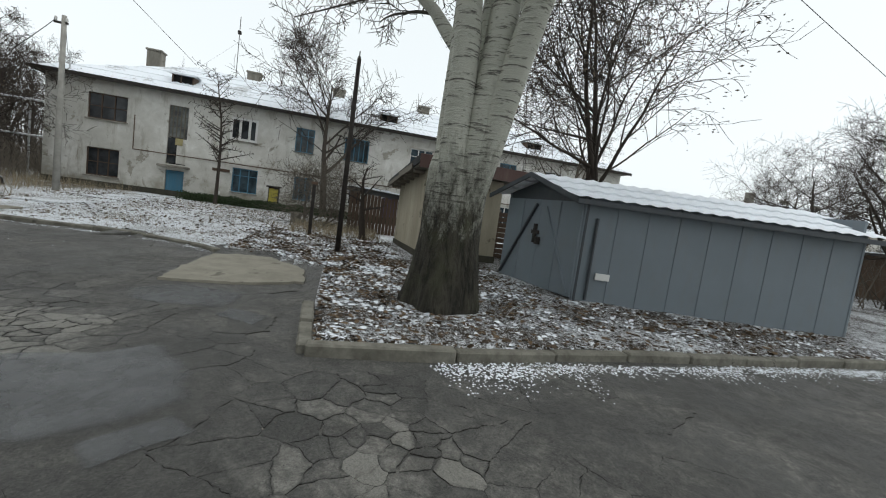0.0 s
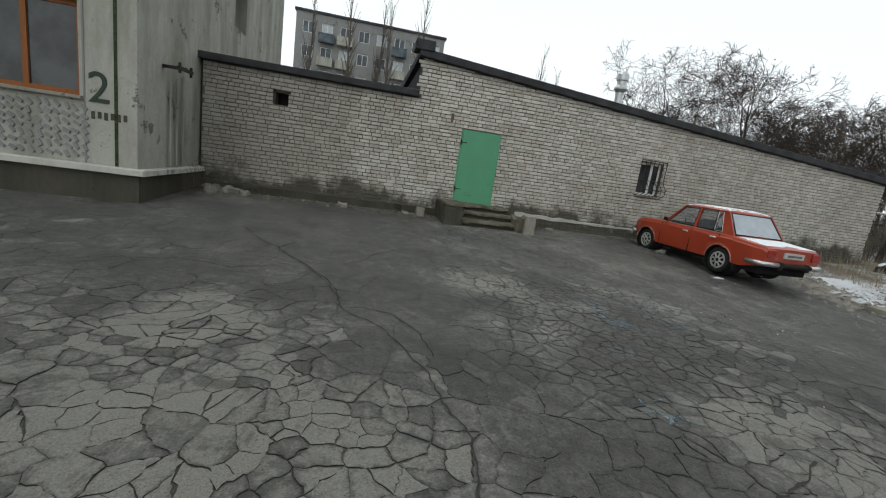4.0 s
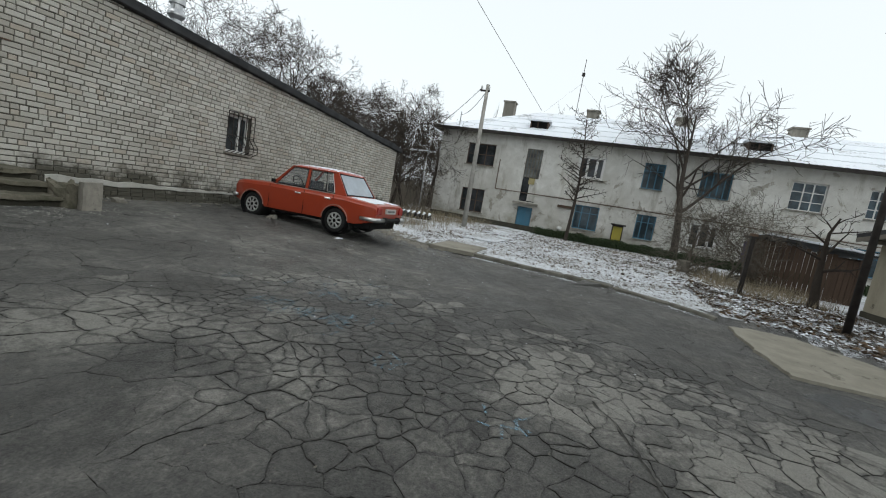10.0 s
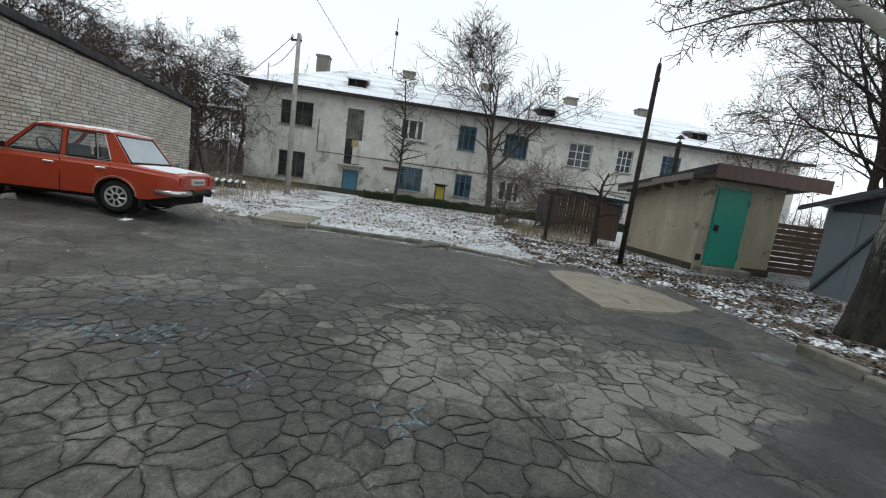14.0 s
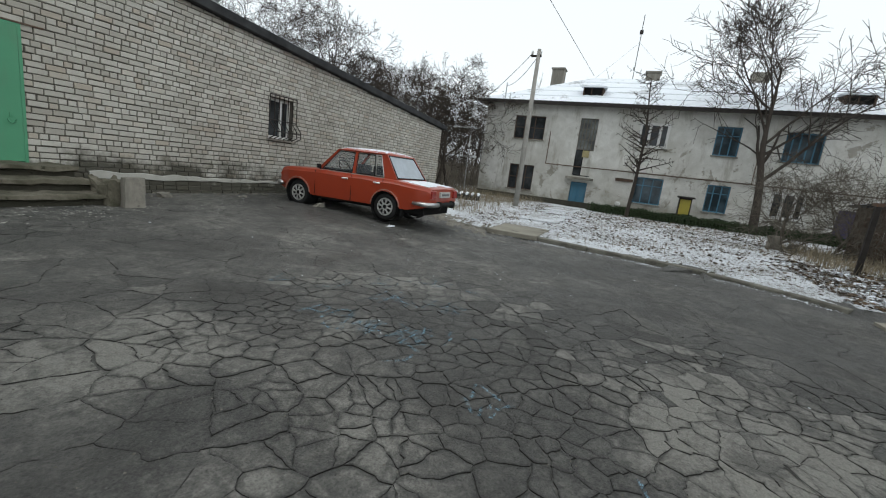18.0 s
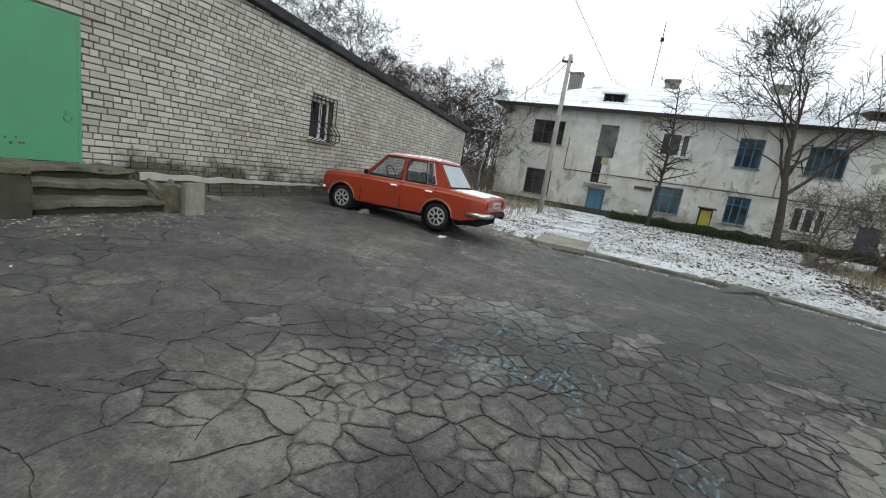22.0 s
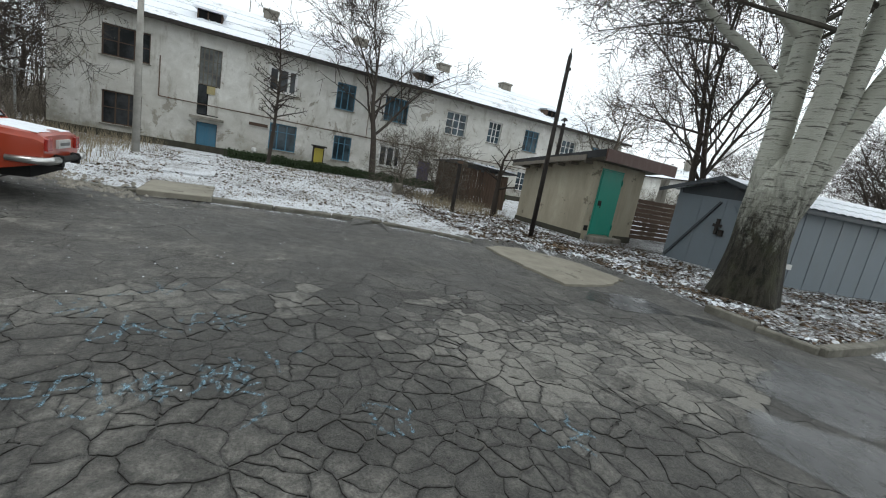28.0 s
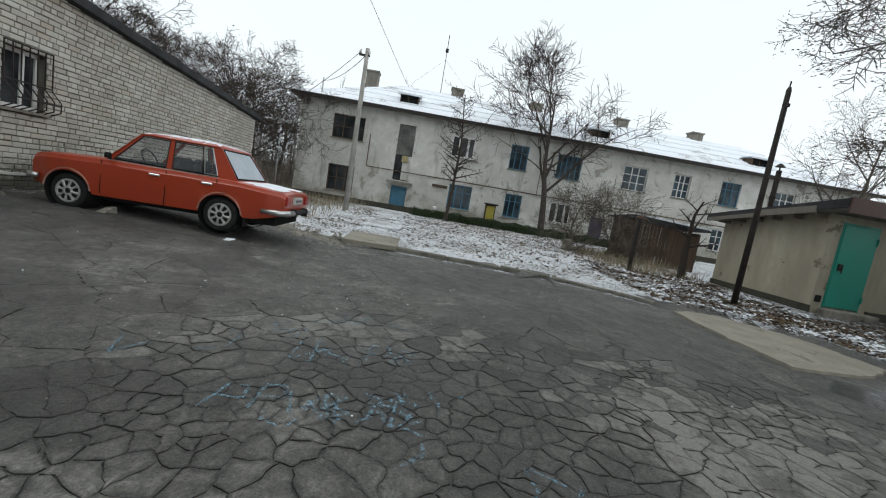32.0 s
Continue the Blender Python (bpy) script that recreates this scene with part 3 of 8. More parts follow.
# ---- walls with openings ----
def wall_shape(length, top, openings, thick, base=0.0, m=None, shape=None):
    """A wall along local x with its face at y = 0; openings are (x0, x1, z0, z1); top is a number or a function of x."""
    s = shape or Shape()
    up = top if callable(top) else (lambda x: top)
    xs = sorted({0.0, length, *(min(max(v, 0), length) for o in openings for v in o[:2])})
    m = m or Matrix()
    for x0, x1 in zip(xs, xs[1:]):
        mid = (x0 + x1) / 2
        zs = sorted({base, *(v for o in openings for v in o[2:4] if base < v < min(up(x0), up(x1)) - 1e-3)})
        for z, z2 in zip(zs, zs[1:] + [None]):
            zm = (z + (z2 if z2 is not None else min(up(x0), up(x1)))) / 2
            if any(o[0] < mid < o[1] and o[2] < zm < o[3] for o in openings):
                continue
            za, zb = (up(x0), up(x1)) if z2 is None else (z2, z2)
            n = len(s.v)
            pts = [(x0, 0, z), (x1, 0, z), (x1, thick, z), (x0, thick, z), (x0, 0, za), (x1, 0, zb), (x1, thick, zb), (x0, thick, za)]
            s.v += [tuple(m @ Vector(p)) for p in pts]
            s.f += [tuple(n + i for i in fc) for fc in ((3, 2, 1, 0), (4, 5, 6, 7), (0, 1, 5, 4), (1, 2, 6, 5), (2, 3, 7, 6), (3, 0, 4, 7))]
    return s


def window(parent, m, w, h, frame_mat, pane_mat, uprights=(0.5,), bars=(), deep=0.12, sill=True, bar=0.05, label="", name="window", sill_mat=None, fort=0.0):
    """A glazed frame set into a wall. m: lower left corner on the wall's face; uprights and bars as shares of the width and height."""
    us = [0.0, *uprights, 1.0]
    zs = [0.0, *bars, 1.0]
    holes = [(a * w + bar * (1 if a == 0 else 0.5), b * w - bar * (1 if b == 1 else 0.5), c * h + bar * (1 if c == 0 else 0.35), d * h - bar * (1 if d == 1 else 0.35))
             for a, b in zip(us, us[1:]) for c, d in zip(zs, zs[1:])]
    s = wall_shape(w, h, holes, 0.065, 0.0, m @ pose(0, deep - 0.02, 0))
    win = part(name, s, frame_mat, parent, label, weld=True)
    for a, b in zip(us, us[1:]):
        g = Shape().box(a * w + bar / 2, b * w - bar / 2, deep + 0.012, deep + 0.02, bar / 2, h - bar / 2, m)
        part("pane", g, pane_mat, win)
    if sill:
        part("sill", Shape().box(-0.06, w + 0.06, -0.09, deep - 0.02, -0.06, -0.005, m, 0.008), sill_mat or M_CONC, win)
    return win


# A near-black sheet set behind an opening, painted dark in place of unlit depth.
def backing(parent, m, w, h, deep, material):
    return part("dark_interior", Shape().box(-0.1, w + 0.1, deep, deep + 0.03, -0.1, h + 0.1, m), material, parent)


# Near-black colour that stands for the shade inside openings.
M_DARK = plain("unlit_black", (0.012, 0.012, 0.012), 0.95, var=0.2)


# ---- the brick storehouse ----
def eave(x):
    return 4.46 if x < -1.35 else 4.46 - 0.072 * (x + 1.35)


WX0, WX1, WSTEP = -6.8, 15.7, -1.36
DOOR = (0.0, 1.12, 0.72, 2.77)
WIN = (5.84, 6.64, 1.68, 2.7)
HOLE = (-5.05, -4.74, 2.63, 2.93)
store = thing("brick_storehouse", pose(5, 0, 0), "long single-storey white brick storehouse with dark felt roof", "storehouse")
at_store = pose(-5, 0, 0)


def place(x, y=0.0, z=0.0, rz=0.0, parent_m=at_store):
    return parent_m @ pose(x, y, z, 0, 0, rz)


shift = lambda openings, x: [(a - x, b - x, c, d) for a, b, c, d in openings]
body = Shape()
wall_shape(WX1 - WSTEP, lambda x: eave(x + WSTEP), shift([DOOR, WIN], WSTEP), 0.38, -0.3, place(WSTEP, 0.022), body)
wall_shape(WSTEP - WX0, 3.42, shift([HOLE], WX0), 0.38, -0.3, place(WX0, 0.022), body)
part("wall", body, M_MORTAR, store, weld=True)
side = Shape()
side.box(WX1 - 0.38, WX1 - 0.006, 0.4, 9.0, -0.3, eave(WX1) - 0.02, at_store)
side.box(WX0, WX1 - 0.38, 8.62, 9.0, -0.3, 3.4, at_store)
part("side_wall", side, M_BRICK, store)
step_wall = Shape().box(WSTEP, WSTEP + 0.3, 0.4, 8.6, 3.3, 4.36, at_store)
part("step_wall", step_wall, M_FELT, store)


def slab(x0, x1, y0, y1, za, zb, thick, m):
    """A roof slab whose underside runs from za to zb along x."""
    s = Shape()
    pts = [(x0, y0, za), (x1, y0, zb), (x1, y1, zb), (x0, y1, za), (x0, y0, za + thick), (x1, y0, zb + thick), (x1, y1, zb + thick + 0.12), (x0, y1, za + thick + 0.12)]
    s.v = [tuple(m @ Vector(p)) for p in pts]
    s.f = [(3, 2, 1, 0), (4, 5, 6, 7), (0, 1, 5, 4), (1, 2, 6, 5), (2, 3, 7, 6), (3, 0, 4, 7)]
    return s


part("roof", slab(WSTEP - 0.12, WX1 + 0.25, -0.16, 9.1, eave(WSTEP), eave(WX1 + 0.2), 0.2, at_store), M_FELT, store, bevel=0.02)
part("low_roof", slab(WX0 - 0.1, WSTEP - 0.02, -0.18, 9.1, 3.42, 3.42, 0.17, at_store), M_FELT, store, bevel=0.02)
part("parapet_block", Shape().box(-1.62, -1.1, -0.2, 0.4, 4.6, 4.86, at_store), M_FELT, store, bevel=0.02)
part("far_roof", slab(13.8, 16.6, 0.6, 4.5, 3.3, 3.2, 0.5, at_store), M_FELT, store)
part("lintel", Shape().box(-0.12, 1.42, -0.024, 0.03, 2.79, 2.812, at_store), M_RUST, store, "rusty steel strip over the door")
part("plinth", Shape().box(WX0 + 0.02, -0.5, -0.05, 0.0, -0.3, 0.44, at_store), M_PLINTH, store)
band = Shape()
for i in range(60):
    x = 1.95 + i * 0.09
    lo, hi = 0.5 + 0.03 * noise.noise((x * 2.0, 0, 1)), 0.64 - 0.02 * (x - 2) + 0.04 * noise.noise((x * 3.0, 4, 1))
    band.v += [tuple(at_store @ Vector((x, y, z))) for y, z in ((0.0, lo), (-0.03, lo + 0.01), (-0.03, hi - 0.012), (0.0, hi))]
    if i:
        n = 4 * i
        band.f += [(n - 4 + k, n + k, n + (k + 1) % 4, n - 4 + (k + 1) % 4) for k in range(4)]
band.f += [(0, 1, 2, 3), (239, 238, 237, 236)]
part("plaster_band", band, M_LEDGE, store, "pale flaking plaster band low on the wall")
for x, z0, z1 in ((-0.33, 2.92, 3.15),):
    part("rust_bracket", Shape().box(x - 0.06, x, -0.05, 0.02, z0, z1, at_store), M_RUST, store)
win_store = window(store, place(WIN[0], 0.0, WIN[2]), WIN[1] - WIN[0], WIN[3] - WIN[2], M_WHITE, M_GLASS, (0.62,), (), 0.16, True, 0.07, "small barred window with white wooden frame")
grille = Shape()
gx0, gx1, gz0, gz1 = WIN[0] - 0.05, WIN[1] + 0.05, WIN[2] - 0.02, WIN[3] + 0.06
for x in np.linspace(gx0, gx1, 7):
    grille.tube([at_store @ Vector(p) for p in ((x, -0.07, gz1), (x, -0.08, gz0 + 0.45), (x, -0.26, gz0 + 0.25), (x, -0.26, gz0 + 0.08), (x, -0.07, gz0))], [0.012] * 5, 5)
for z, y in ((gz1, -0.07), (gz0, -0.07), (gz0 + 0.2, -0.26), (gz0 + 0.48, -0.08)):
    grille.rod(at_store @ Vector((gx0, y, z)), at_store @ Vector((gx1, y, z)), 0.014, 5)
part("window_grille", grille, M_IRON, win_store, "bulging black iron window grille")
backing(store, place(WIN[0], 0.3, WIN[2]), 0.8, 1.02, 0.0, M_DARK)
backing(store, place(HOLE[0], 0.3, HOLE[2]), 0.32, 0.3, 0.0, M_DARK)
part("vent_frame", Shape().box(HOLE[0] - 0.06, HOLE[0], -0.03, 0.05, HOLE[2], HOLE[3] + 0.06, at_store).box(HOLE[0] - 0.06, HOLE[1] + 0.06, -0.03, 0.05, HOLE[3], HOLE[3] + 0.06, at_store), M_IRON, store)

# ---- its green steel door ----
door = part("steel_door", Shape().box(DOOR[0] + 0.015, DOOR[1] - 0.015, -0.03, 0.03, DOOR[2] + 0.02, DOOR[3] - 0.015, at_store, 0.006), M_GREEN, store, "closed green-painted sheet-steel door")
part("door_frame", Shape().box(-0.03, 0.012, -0.02, 0.12, 0.7, 2.783, at_store).box(1.108, 1.15, -0.02, 0.12, 0.7, 2.783, at_store).box(0.012, 1.108, -0.02, 0.12, 2.758, 2.783, at_store), M_GREEN, store)
for z in (1.1, 2.42):
    part("hinge", Shape().rod(at_store @ Vector((-0.01, -0.045, z - 0.07)), at_store @ Vector((-0.01, -0.045, z + 0.07)), 0.018, 8).box(0.0, 0.16, -0.04, -0.031, z - 0.012, z + 0.012, at_store), M_IRON, door)
ring = Shape()
ring.tube([at_store @ Vector((0.97 + 0.05 * math.cos(a), -0.06, 1.38 + 0.05 * math.sin(a) * 1.2)) for a in np.linspace(math.pi, 2 * math.pi, 8)], [0.009] * 8, 6)
ring.box(0.95, 0.99, -0.045, -0.031, 1.41, 1.47, at_store)
part("handle", ring, M_GREEN, door)
for i in range(5):
    rr = random.Random(i)
    z, x = 0.98 + rr.uniform(-0.05, 0.05), 0.3 + i * 0.05 + rr.uniform(-0.015, 0.015)
    part("rust_scar", Shape().lathe([(0.001, -0.0015), (rr.uniform(0.012, 0.024), 0.0), (0.001, 0.0015)], at_store @ Vector((x, -0.0305, z)), "y", 7), M_RUST, door)


# ---- panel block with the house number ----
BX, BY = -6.85, -2.95
block = thing("panel_apartment_block", pose(BX - 6, BY + 4, 0), "grey five-storey panel apartment block with pebbled concrete panels", "apartment block")
mb = pose(-(BX - 6), -(BY + 4), 0)
fw = Shape()
front_open = [(-10.42, -7.78, 2.0, 3.6)] + [(-14.6, -12.0, 2.0, 3.6)] + [(x, x + 2.62, 2.0 + 2.8 * k, 3.6 + 2.8 * k) for k in (1, 2, 3, 4) for x in (-10.42, -14.6, -18.8)] + [(-18.8, -16.2, 2.0, 3.6)]
wall_shape(20.0, 15.2, shift(front_open, BX - 20), 0.35, 0.7, mb @ pose(BX - 20, BY, 0), fw)
part("front_wall", fw, M_PANEL, block, weld=True)
part("end_wall", wall_shape(12.0, 15.2, [(5.2, 6.4, 4.9 + 2.8 * k, 6.3 + 2.8 * k) for k in range(4)], 0.35, 0.7, mb @ pose(BX, BY + 0.352, 0, 0, 0, 90) @ pose(0, 0, 0)), M_PANEL, block, weld=True)
part("back_wall", Shape().box(BX - 20, BX - 0.4, BY + 11.9, BY + 12.3, 0, 15.2, mb).box(BX - 20.3, BX - 20, BY, BY + 12.3, 0, 15.2, mb), M_PANEL, block)
part("roof", Shape().box(BX - 20.4, BX + 0.3, BY - 0.3, BY + 12.6, 15.2, 15.5, mb), M_FELT, block)
part("base", Shape().box(BX - 20, BX + 0.05, BY - 0.06, BY + 12.2, -0.3, 0.69, mb), M_PLINTH, block)
led = part("ledge", Shape().box(BX - 20, BX + 0.17, BY - 0.17, BY + 0.0, 0.68, 0.8, mb, 0.02).box(BX, BX + 0.17, BY + 0.0, BY + 12, 0.68, 0.8, mb, 0.02), M_LEDGE, block, "pale concrete drip ledge")
ridge_panel = Shape()
rp = random.Random(5)
for i in range(21):
    for j in range(7):
        for z0, x0, n in ((0.95, -10.6, 21),):
            if i < n:
                x, z = x0 + i * 0.145 + rp.uniform(-0.02, 0.02), z0 + j * 0.14 + rp.uniform(-0.02, 0.02)
                a = mb @ pose(x, BY - 0.004, z, 0, rp.uniform(20, 70), 0)
                ridge_panel.box(-0.065, 0.065, -0.012 - rp.random() * 0.018, 0.004, -0.028, 0.028, a, 0.008)
part("pebbled_panel", ridge_panel, M_PANEL2, block)
rp2 = Shape()
for i in range(11):
    for j in range(28):
        x, z = -11.95 + i * 0.125 + rp.uniform(-0.03, 0.03), 0.95 + j * 0.12 + rp.uniform(-0.03, 0.03)
        rp2.box(-0.06, 0.06, -0.012 - rp.random() * 0.02, 0.004, -0.03, 0.03, mb @ pose(x, BY - 0.004, z, 0, rp.uniform(0, 180), 0), 0.008)
part("pebbled_panel", rp2, M_PANEL2, block)
part("panel_joint", Shape().box(-7.72, -7.69, BY - 0.012, BY, 0.8, 15, mb).box(-12.02, -11.98, BY - 0.012, BY, 0.8, 15, mb).box(-10.58, -10.55, BY - 0.012, BY, 0.8, 15, mb), M_PANEL2, block)
part("corner_strip", Shape().box(-7.22, -7.17, BY - 0.015, BY + 0.01, 0.8, 15, mb), M_HEDGE, block, "moss-green painted corner strip")
for k in range(5):
    for x in (-10.42, -14.6, -18.8):
        own = k == 0 and x == -10.42
        w = window(block, mb @ pose(x, BY, 2.0 + 2.8 * k), 2.64, 1.6, M_ORANGE if own else M_WHITE, M_GLASS, (0.31, 0.66), (), 0.14, True, 0.09 if own else 0.06, "varnished orange-brown wooden window with net curtain" if own else "")
        if own:
            cur = Shape()
            n = 70
            for a, b in ((0.1, 0.8), (0.95, 1.65), (1.85, 2.55)):
                pts = [(a + (b - a) * i / n, 0.22 + 0.018 * math.sin(i * 1.1), 0) for i in range(n + 1)]
                for p, q in zip(pts, pts[1:]):
                    cur.poly([mb @ pose(x, BY, 2.0) @ Vector((v[0], v[1], z)) for v, z in ((p, 0.1), (q, 0.1), (q, 1.5), (p, 1.5))])
            part("curtain", cur, M_CURTAIN, w, "white net curtain")
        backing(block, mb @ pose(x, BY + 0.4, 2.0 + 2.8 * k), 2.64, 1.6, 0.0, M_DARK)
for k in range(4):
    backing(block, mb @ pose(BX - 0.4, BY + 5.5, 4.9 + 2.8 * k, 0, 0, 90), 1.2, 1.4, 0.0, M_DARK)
txt = bpy.data.curves.new("house_number", "FONT")
txt.body, txt.size, txt.extrude = "2", 0.78, 0.003
no = new("house_number", txt)
no.matrix_world = pose(-7.66, BY - 0.012, 1.92, 90, 0, 0)
txt.materials.append(plain("dark_green_number", (0.03, 0.045, 0.035), 0.8))
tagged(no, "dark hand-painted house number on the panel wall", "house number")
faded = thing("faded_marking", pose(-7.6, BY - 0.006, 1.62), "faded small dark painted marking under the house number", "marking")
for i in range(6):
    part("bar", Shape().box(i * 0.105, i * 0.105 + 0.06, -0.003, 0.003, 0.0 + 0.02 * (i % 2), 0.14), M_PLINTH, faded)
dp = Shape()
for i in range(3):
    y = BY + 1.2 + i * 0.32
    dp.rod((BX + 0.06, y, 0.85), (BX + 0.06, y, 2.6 + 0.1 * i), 0.022, 6)
part("conduit", dp, M_PANEL, None)
bpy.data.objects["conduit"].name = "wall_conduit"
tagged(bpy.data.objects["wall_conduit"], "thin painted conduits running up the panel end wall", "conduit")
br = Shape().box(BX + 0.005, BX + 0.45, BY + 0.95, BY + 1.02, 2.84, 2.9).box(BX + 0.4, BX + 0.46, BY + 0.65, BY + 1.3, 2.82, 2.88).rod((BX + 0.43, BY + 0.7, 2.75), (BX + 0.43, BY + 0.7, 2.95), 0.03).rod((BX + 0.43, BY + 1.25, 2.75), (BX + 0.43, BY + 1.25, 2.95), 0.03)
tagged(part("wire_bracket", br, M_IRON), "dark steel wire bracket on the panel end wall", "bracket")

# ---- the two-storey house ----
HX, HY0, HY1, HZ = 22.7, 0.55, -33.6, 5.85
house = thing("two_storey_house", pose(HX + 5, -18, 0.2), "shabby pale two-storey apartment house with snowy slate roof", "house")
mh = pose(-(HX + 5), 18, -0.2)
mf = mh @ pose(HX, HY0, 0, 0, 0, -90)
UP = [(1.85, 3.65, 3.8, 5.12, "brown"), (8.65, 10.1, 3.84, 5.12, "white"), (12.15, 13.2, 3.74, 5.14, "blue"), (14.95, 16.4, 3.7, 5.06, "dark"), (18.95, 20.4, 3.7, 5.1, "grid"),
      (22.05, 23.05, 3.75, 5.12, "grid"), (24.95, 26.15, 3.75, 5.15, "blue"), (28.3, 29.6, 3.75, 5.12, "grid"), (31.2, 32.4, 3.75, 5.12, "blue")]
LOW = [(1.9, 3.4, 0.84, 2.3, "brown"), (8.95, 10.3, 0.93, 2.3, "blue"), (12.3, 13.3, 0.95, 2.3, "blue"), (14.95, 16.35, 1.02, 2.32, "white"), (19.0, 20.3, 1.0, 2.32, "white"),
       (22.0, 23.1, 1.0, 2.3, "blue"), (25.0, 26.2, 1.0, 2.3, "grid"), (28.4, 29.6, 1.0, 2.3, "blue")]
STAIR = (5.6, 6.55, 2.0, 5.16)
HDOOR = (5.62, 6.53, 0.1, 1.66)
HDOOR2 = (17.55, 18.4, 0.1, 1.8)
hs = Shape()
wall_shape(HY0 - HY1, HZ, [w[:4] for w in UP + LOW] + [STAIR, HDOOR, HDOOR2], 0.45, -0.2, mf, hs)
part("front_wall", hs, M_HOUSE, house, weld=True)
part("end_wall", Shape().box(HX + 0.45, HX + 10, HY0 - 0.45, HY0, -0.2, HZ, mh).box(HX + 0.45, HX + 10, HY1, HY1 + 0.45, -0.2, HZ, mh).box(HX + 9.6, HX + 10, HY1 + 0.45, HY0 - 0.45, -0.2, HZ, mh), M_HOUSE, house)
part("base", Shape().box(HX - 0.05, HX, HY1, HY0, -0.2, 0.55, mh), M_PLINTH, house)
part("string_course", Shape().box(HX - 0.035, HX, HY1, -6.6, 2.56, 2.61, mh), M_HOUSE, house)
part("gas_pipe", Shape().rod(mh @ Vector((HX - 0.1, -3.5, 2.5)), mh @ Vector((HX - 0.1, -31, 2.5)), 0.025).rod(mh @ Vector((HX - 0.1, -3.5, 2.5)), mh @ Vector((HX - 0.1, -3.5, 4.3)), 0.025).rod(mh @ Vector((HX - 0.08, -13.5, 2.5)), mh @ Vector((HX - 0.08, -13.5, 4.9)), 0.02), M_RUST, house)
M_GREYG = glass_mat("dusty_glass", (0.2, 0.21, 0.2), 0.3)
M_STRAWB = plain("yellowed_board", (0.36, 0.31, 0.16), 0.8)
STYLE = {"brown": (M_WOODD, M_GLASS, (0.33, 0.66), (0.5,)), "white": (M_WHITE, M_GLASS, (0.36, 0.7), ()), "blue": (M_BLUE, M_GLASSB, (0.3, 0.64), (0.7,)),
         "dark": (M_BLUE, M_GLASSB, (0.2, 0.4, 0.6, 0.8), ()), "grid": (M_WHITE, M_GLASSB, (0.36, 0.64), (0.33, 0.66))}
for a, b, z0, z1, st in UP + LOW:
    fm, gm, us, bs = STYLE[st]
    window(house, mf @ pose(a, 0, z0), b - a, z1 - z0, fm, gm, us, bs, 0.06 if st == "white" else 0.12, True, 0.13 if st == "white" else 0.055, sill_mat=M_CONC)
    part("lintel_band", Shape().box(a - 0.12, b + 0.12, -0.025, 0.0, z1 + 0.02, z1 + 0.15, mf), M_HOUSE, house)
window(house, mf @ pose(STAIR[0], 0, STAIR[2] + 1.45), STAIR[1] - STAIR[0], STAIR[3] - STAIR[2] - 1.45, M_WOODG, M_GREYG, (0.2, 0.4, 0.6, 0.8), (0.33, 0.66), 0.12, False, 0.04)
part("stair_board", Shape().box(STAIR[0], STAIR[0] + 0.4, 0.1, 0.14, 2.05, 3.42, mf), M_GLASS, house)
part("stair_board", Shape().box(STAIR[0] + 0.45, STAIR[1], 0.1, 0.14, 2.05, 3.42, mf), M_HOUSE, house)
part("stair_sign", Shape().box(STAIR[0] + 0.38, STAIR[0] + 0.74, 0.04, 0.07, 3.05, 3.42, mf), M_STRAWB, house, "small yellowed board")
part("door_canopy", Shape().box(5.35, 6.8, -0.5, 0.1, 1.8, 1.92, mf), M_CONC, house)
M_VIOLET = paint_mat("violet_paint", (0.07, 0.055, 0.12), 0.6, 0.0, 0.3)
hd = part("door", Shape().box(HDOOR[0] + 0.02, HDOOR[1] - 0.02, 0.08, 0.13, 0.12, 1.64, mf, 0.006), M_BLUE, house, "worn blue wooden entrance door")
part("door_panel", Shape().box(5.7, 6.03, 0.06, 0.085, 0.3, 1.5, mf, 0.01).box(6.12, 6.45, 0.06, 0.085, 0.3, 1.5, mf, 0.01), M_BLUE, hd)
part("door", Shape().box(HDOOR2[0] + 0.02, HDOOR2[1] - 0.02, 0.08, 0.13, 0.12, 1.78, mf, 0.006), M_VIOLET, house, "faded violet entrance door")
# One near-black sheet behind the whole front stands in for the unlit rooms.
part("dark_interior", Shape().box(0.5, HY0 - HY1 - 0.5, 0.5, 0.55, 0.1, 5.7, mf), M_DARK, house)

# roof: hipped, of corrugated slate
EA, RZ, RX = 0.5, 8.4, HX + 5.0


def roof_face(a, b, c, d, wave, rows=5):
    """A corrugated roof face: eave from a to b, ridge from d to c."""
    a, b, c, d = map(Vector, (a, b, c, d))
    s = Shape()
    n = max(4, int((b - a).length / wave) * 2)
    nrm = (b - a).cross(d - a).normalized()
    if nrm.z < 0:
        nrm = -nrm
    rings = []
    for j in range(rows):
        rings += [(j / rows, 0.055), ((j + 1) / rows, 0.02)]
    for t, lift in rings:
        p, q = a.lerp(d, t), b.lerp(c, t)
        for i in range(n + 1):
            s.v.append(tuple(p.lerp(q, i / n) + nrm * (lift + (0.03 if i % 2 else 0.0))))
    for j in range(len(rings) - 1):
        for i in range(n):
            k0 = j * (n + 1) + i
            s.f.append((k0, k0 + 1, k0 + n + 2, k0 + n + 1))
    return s


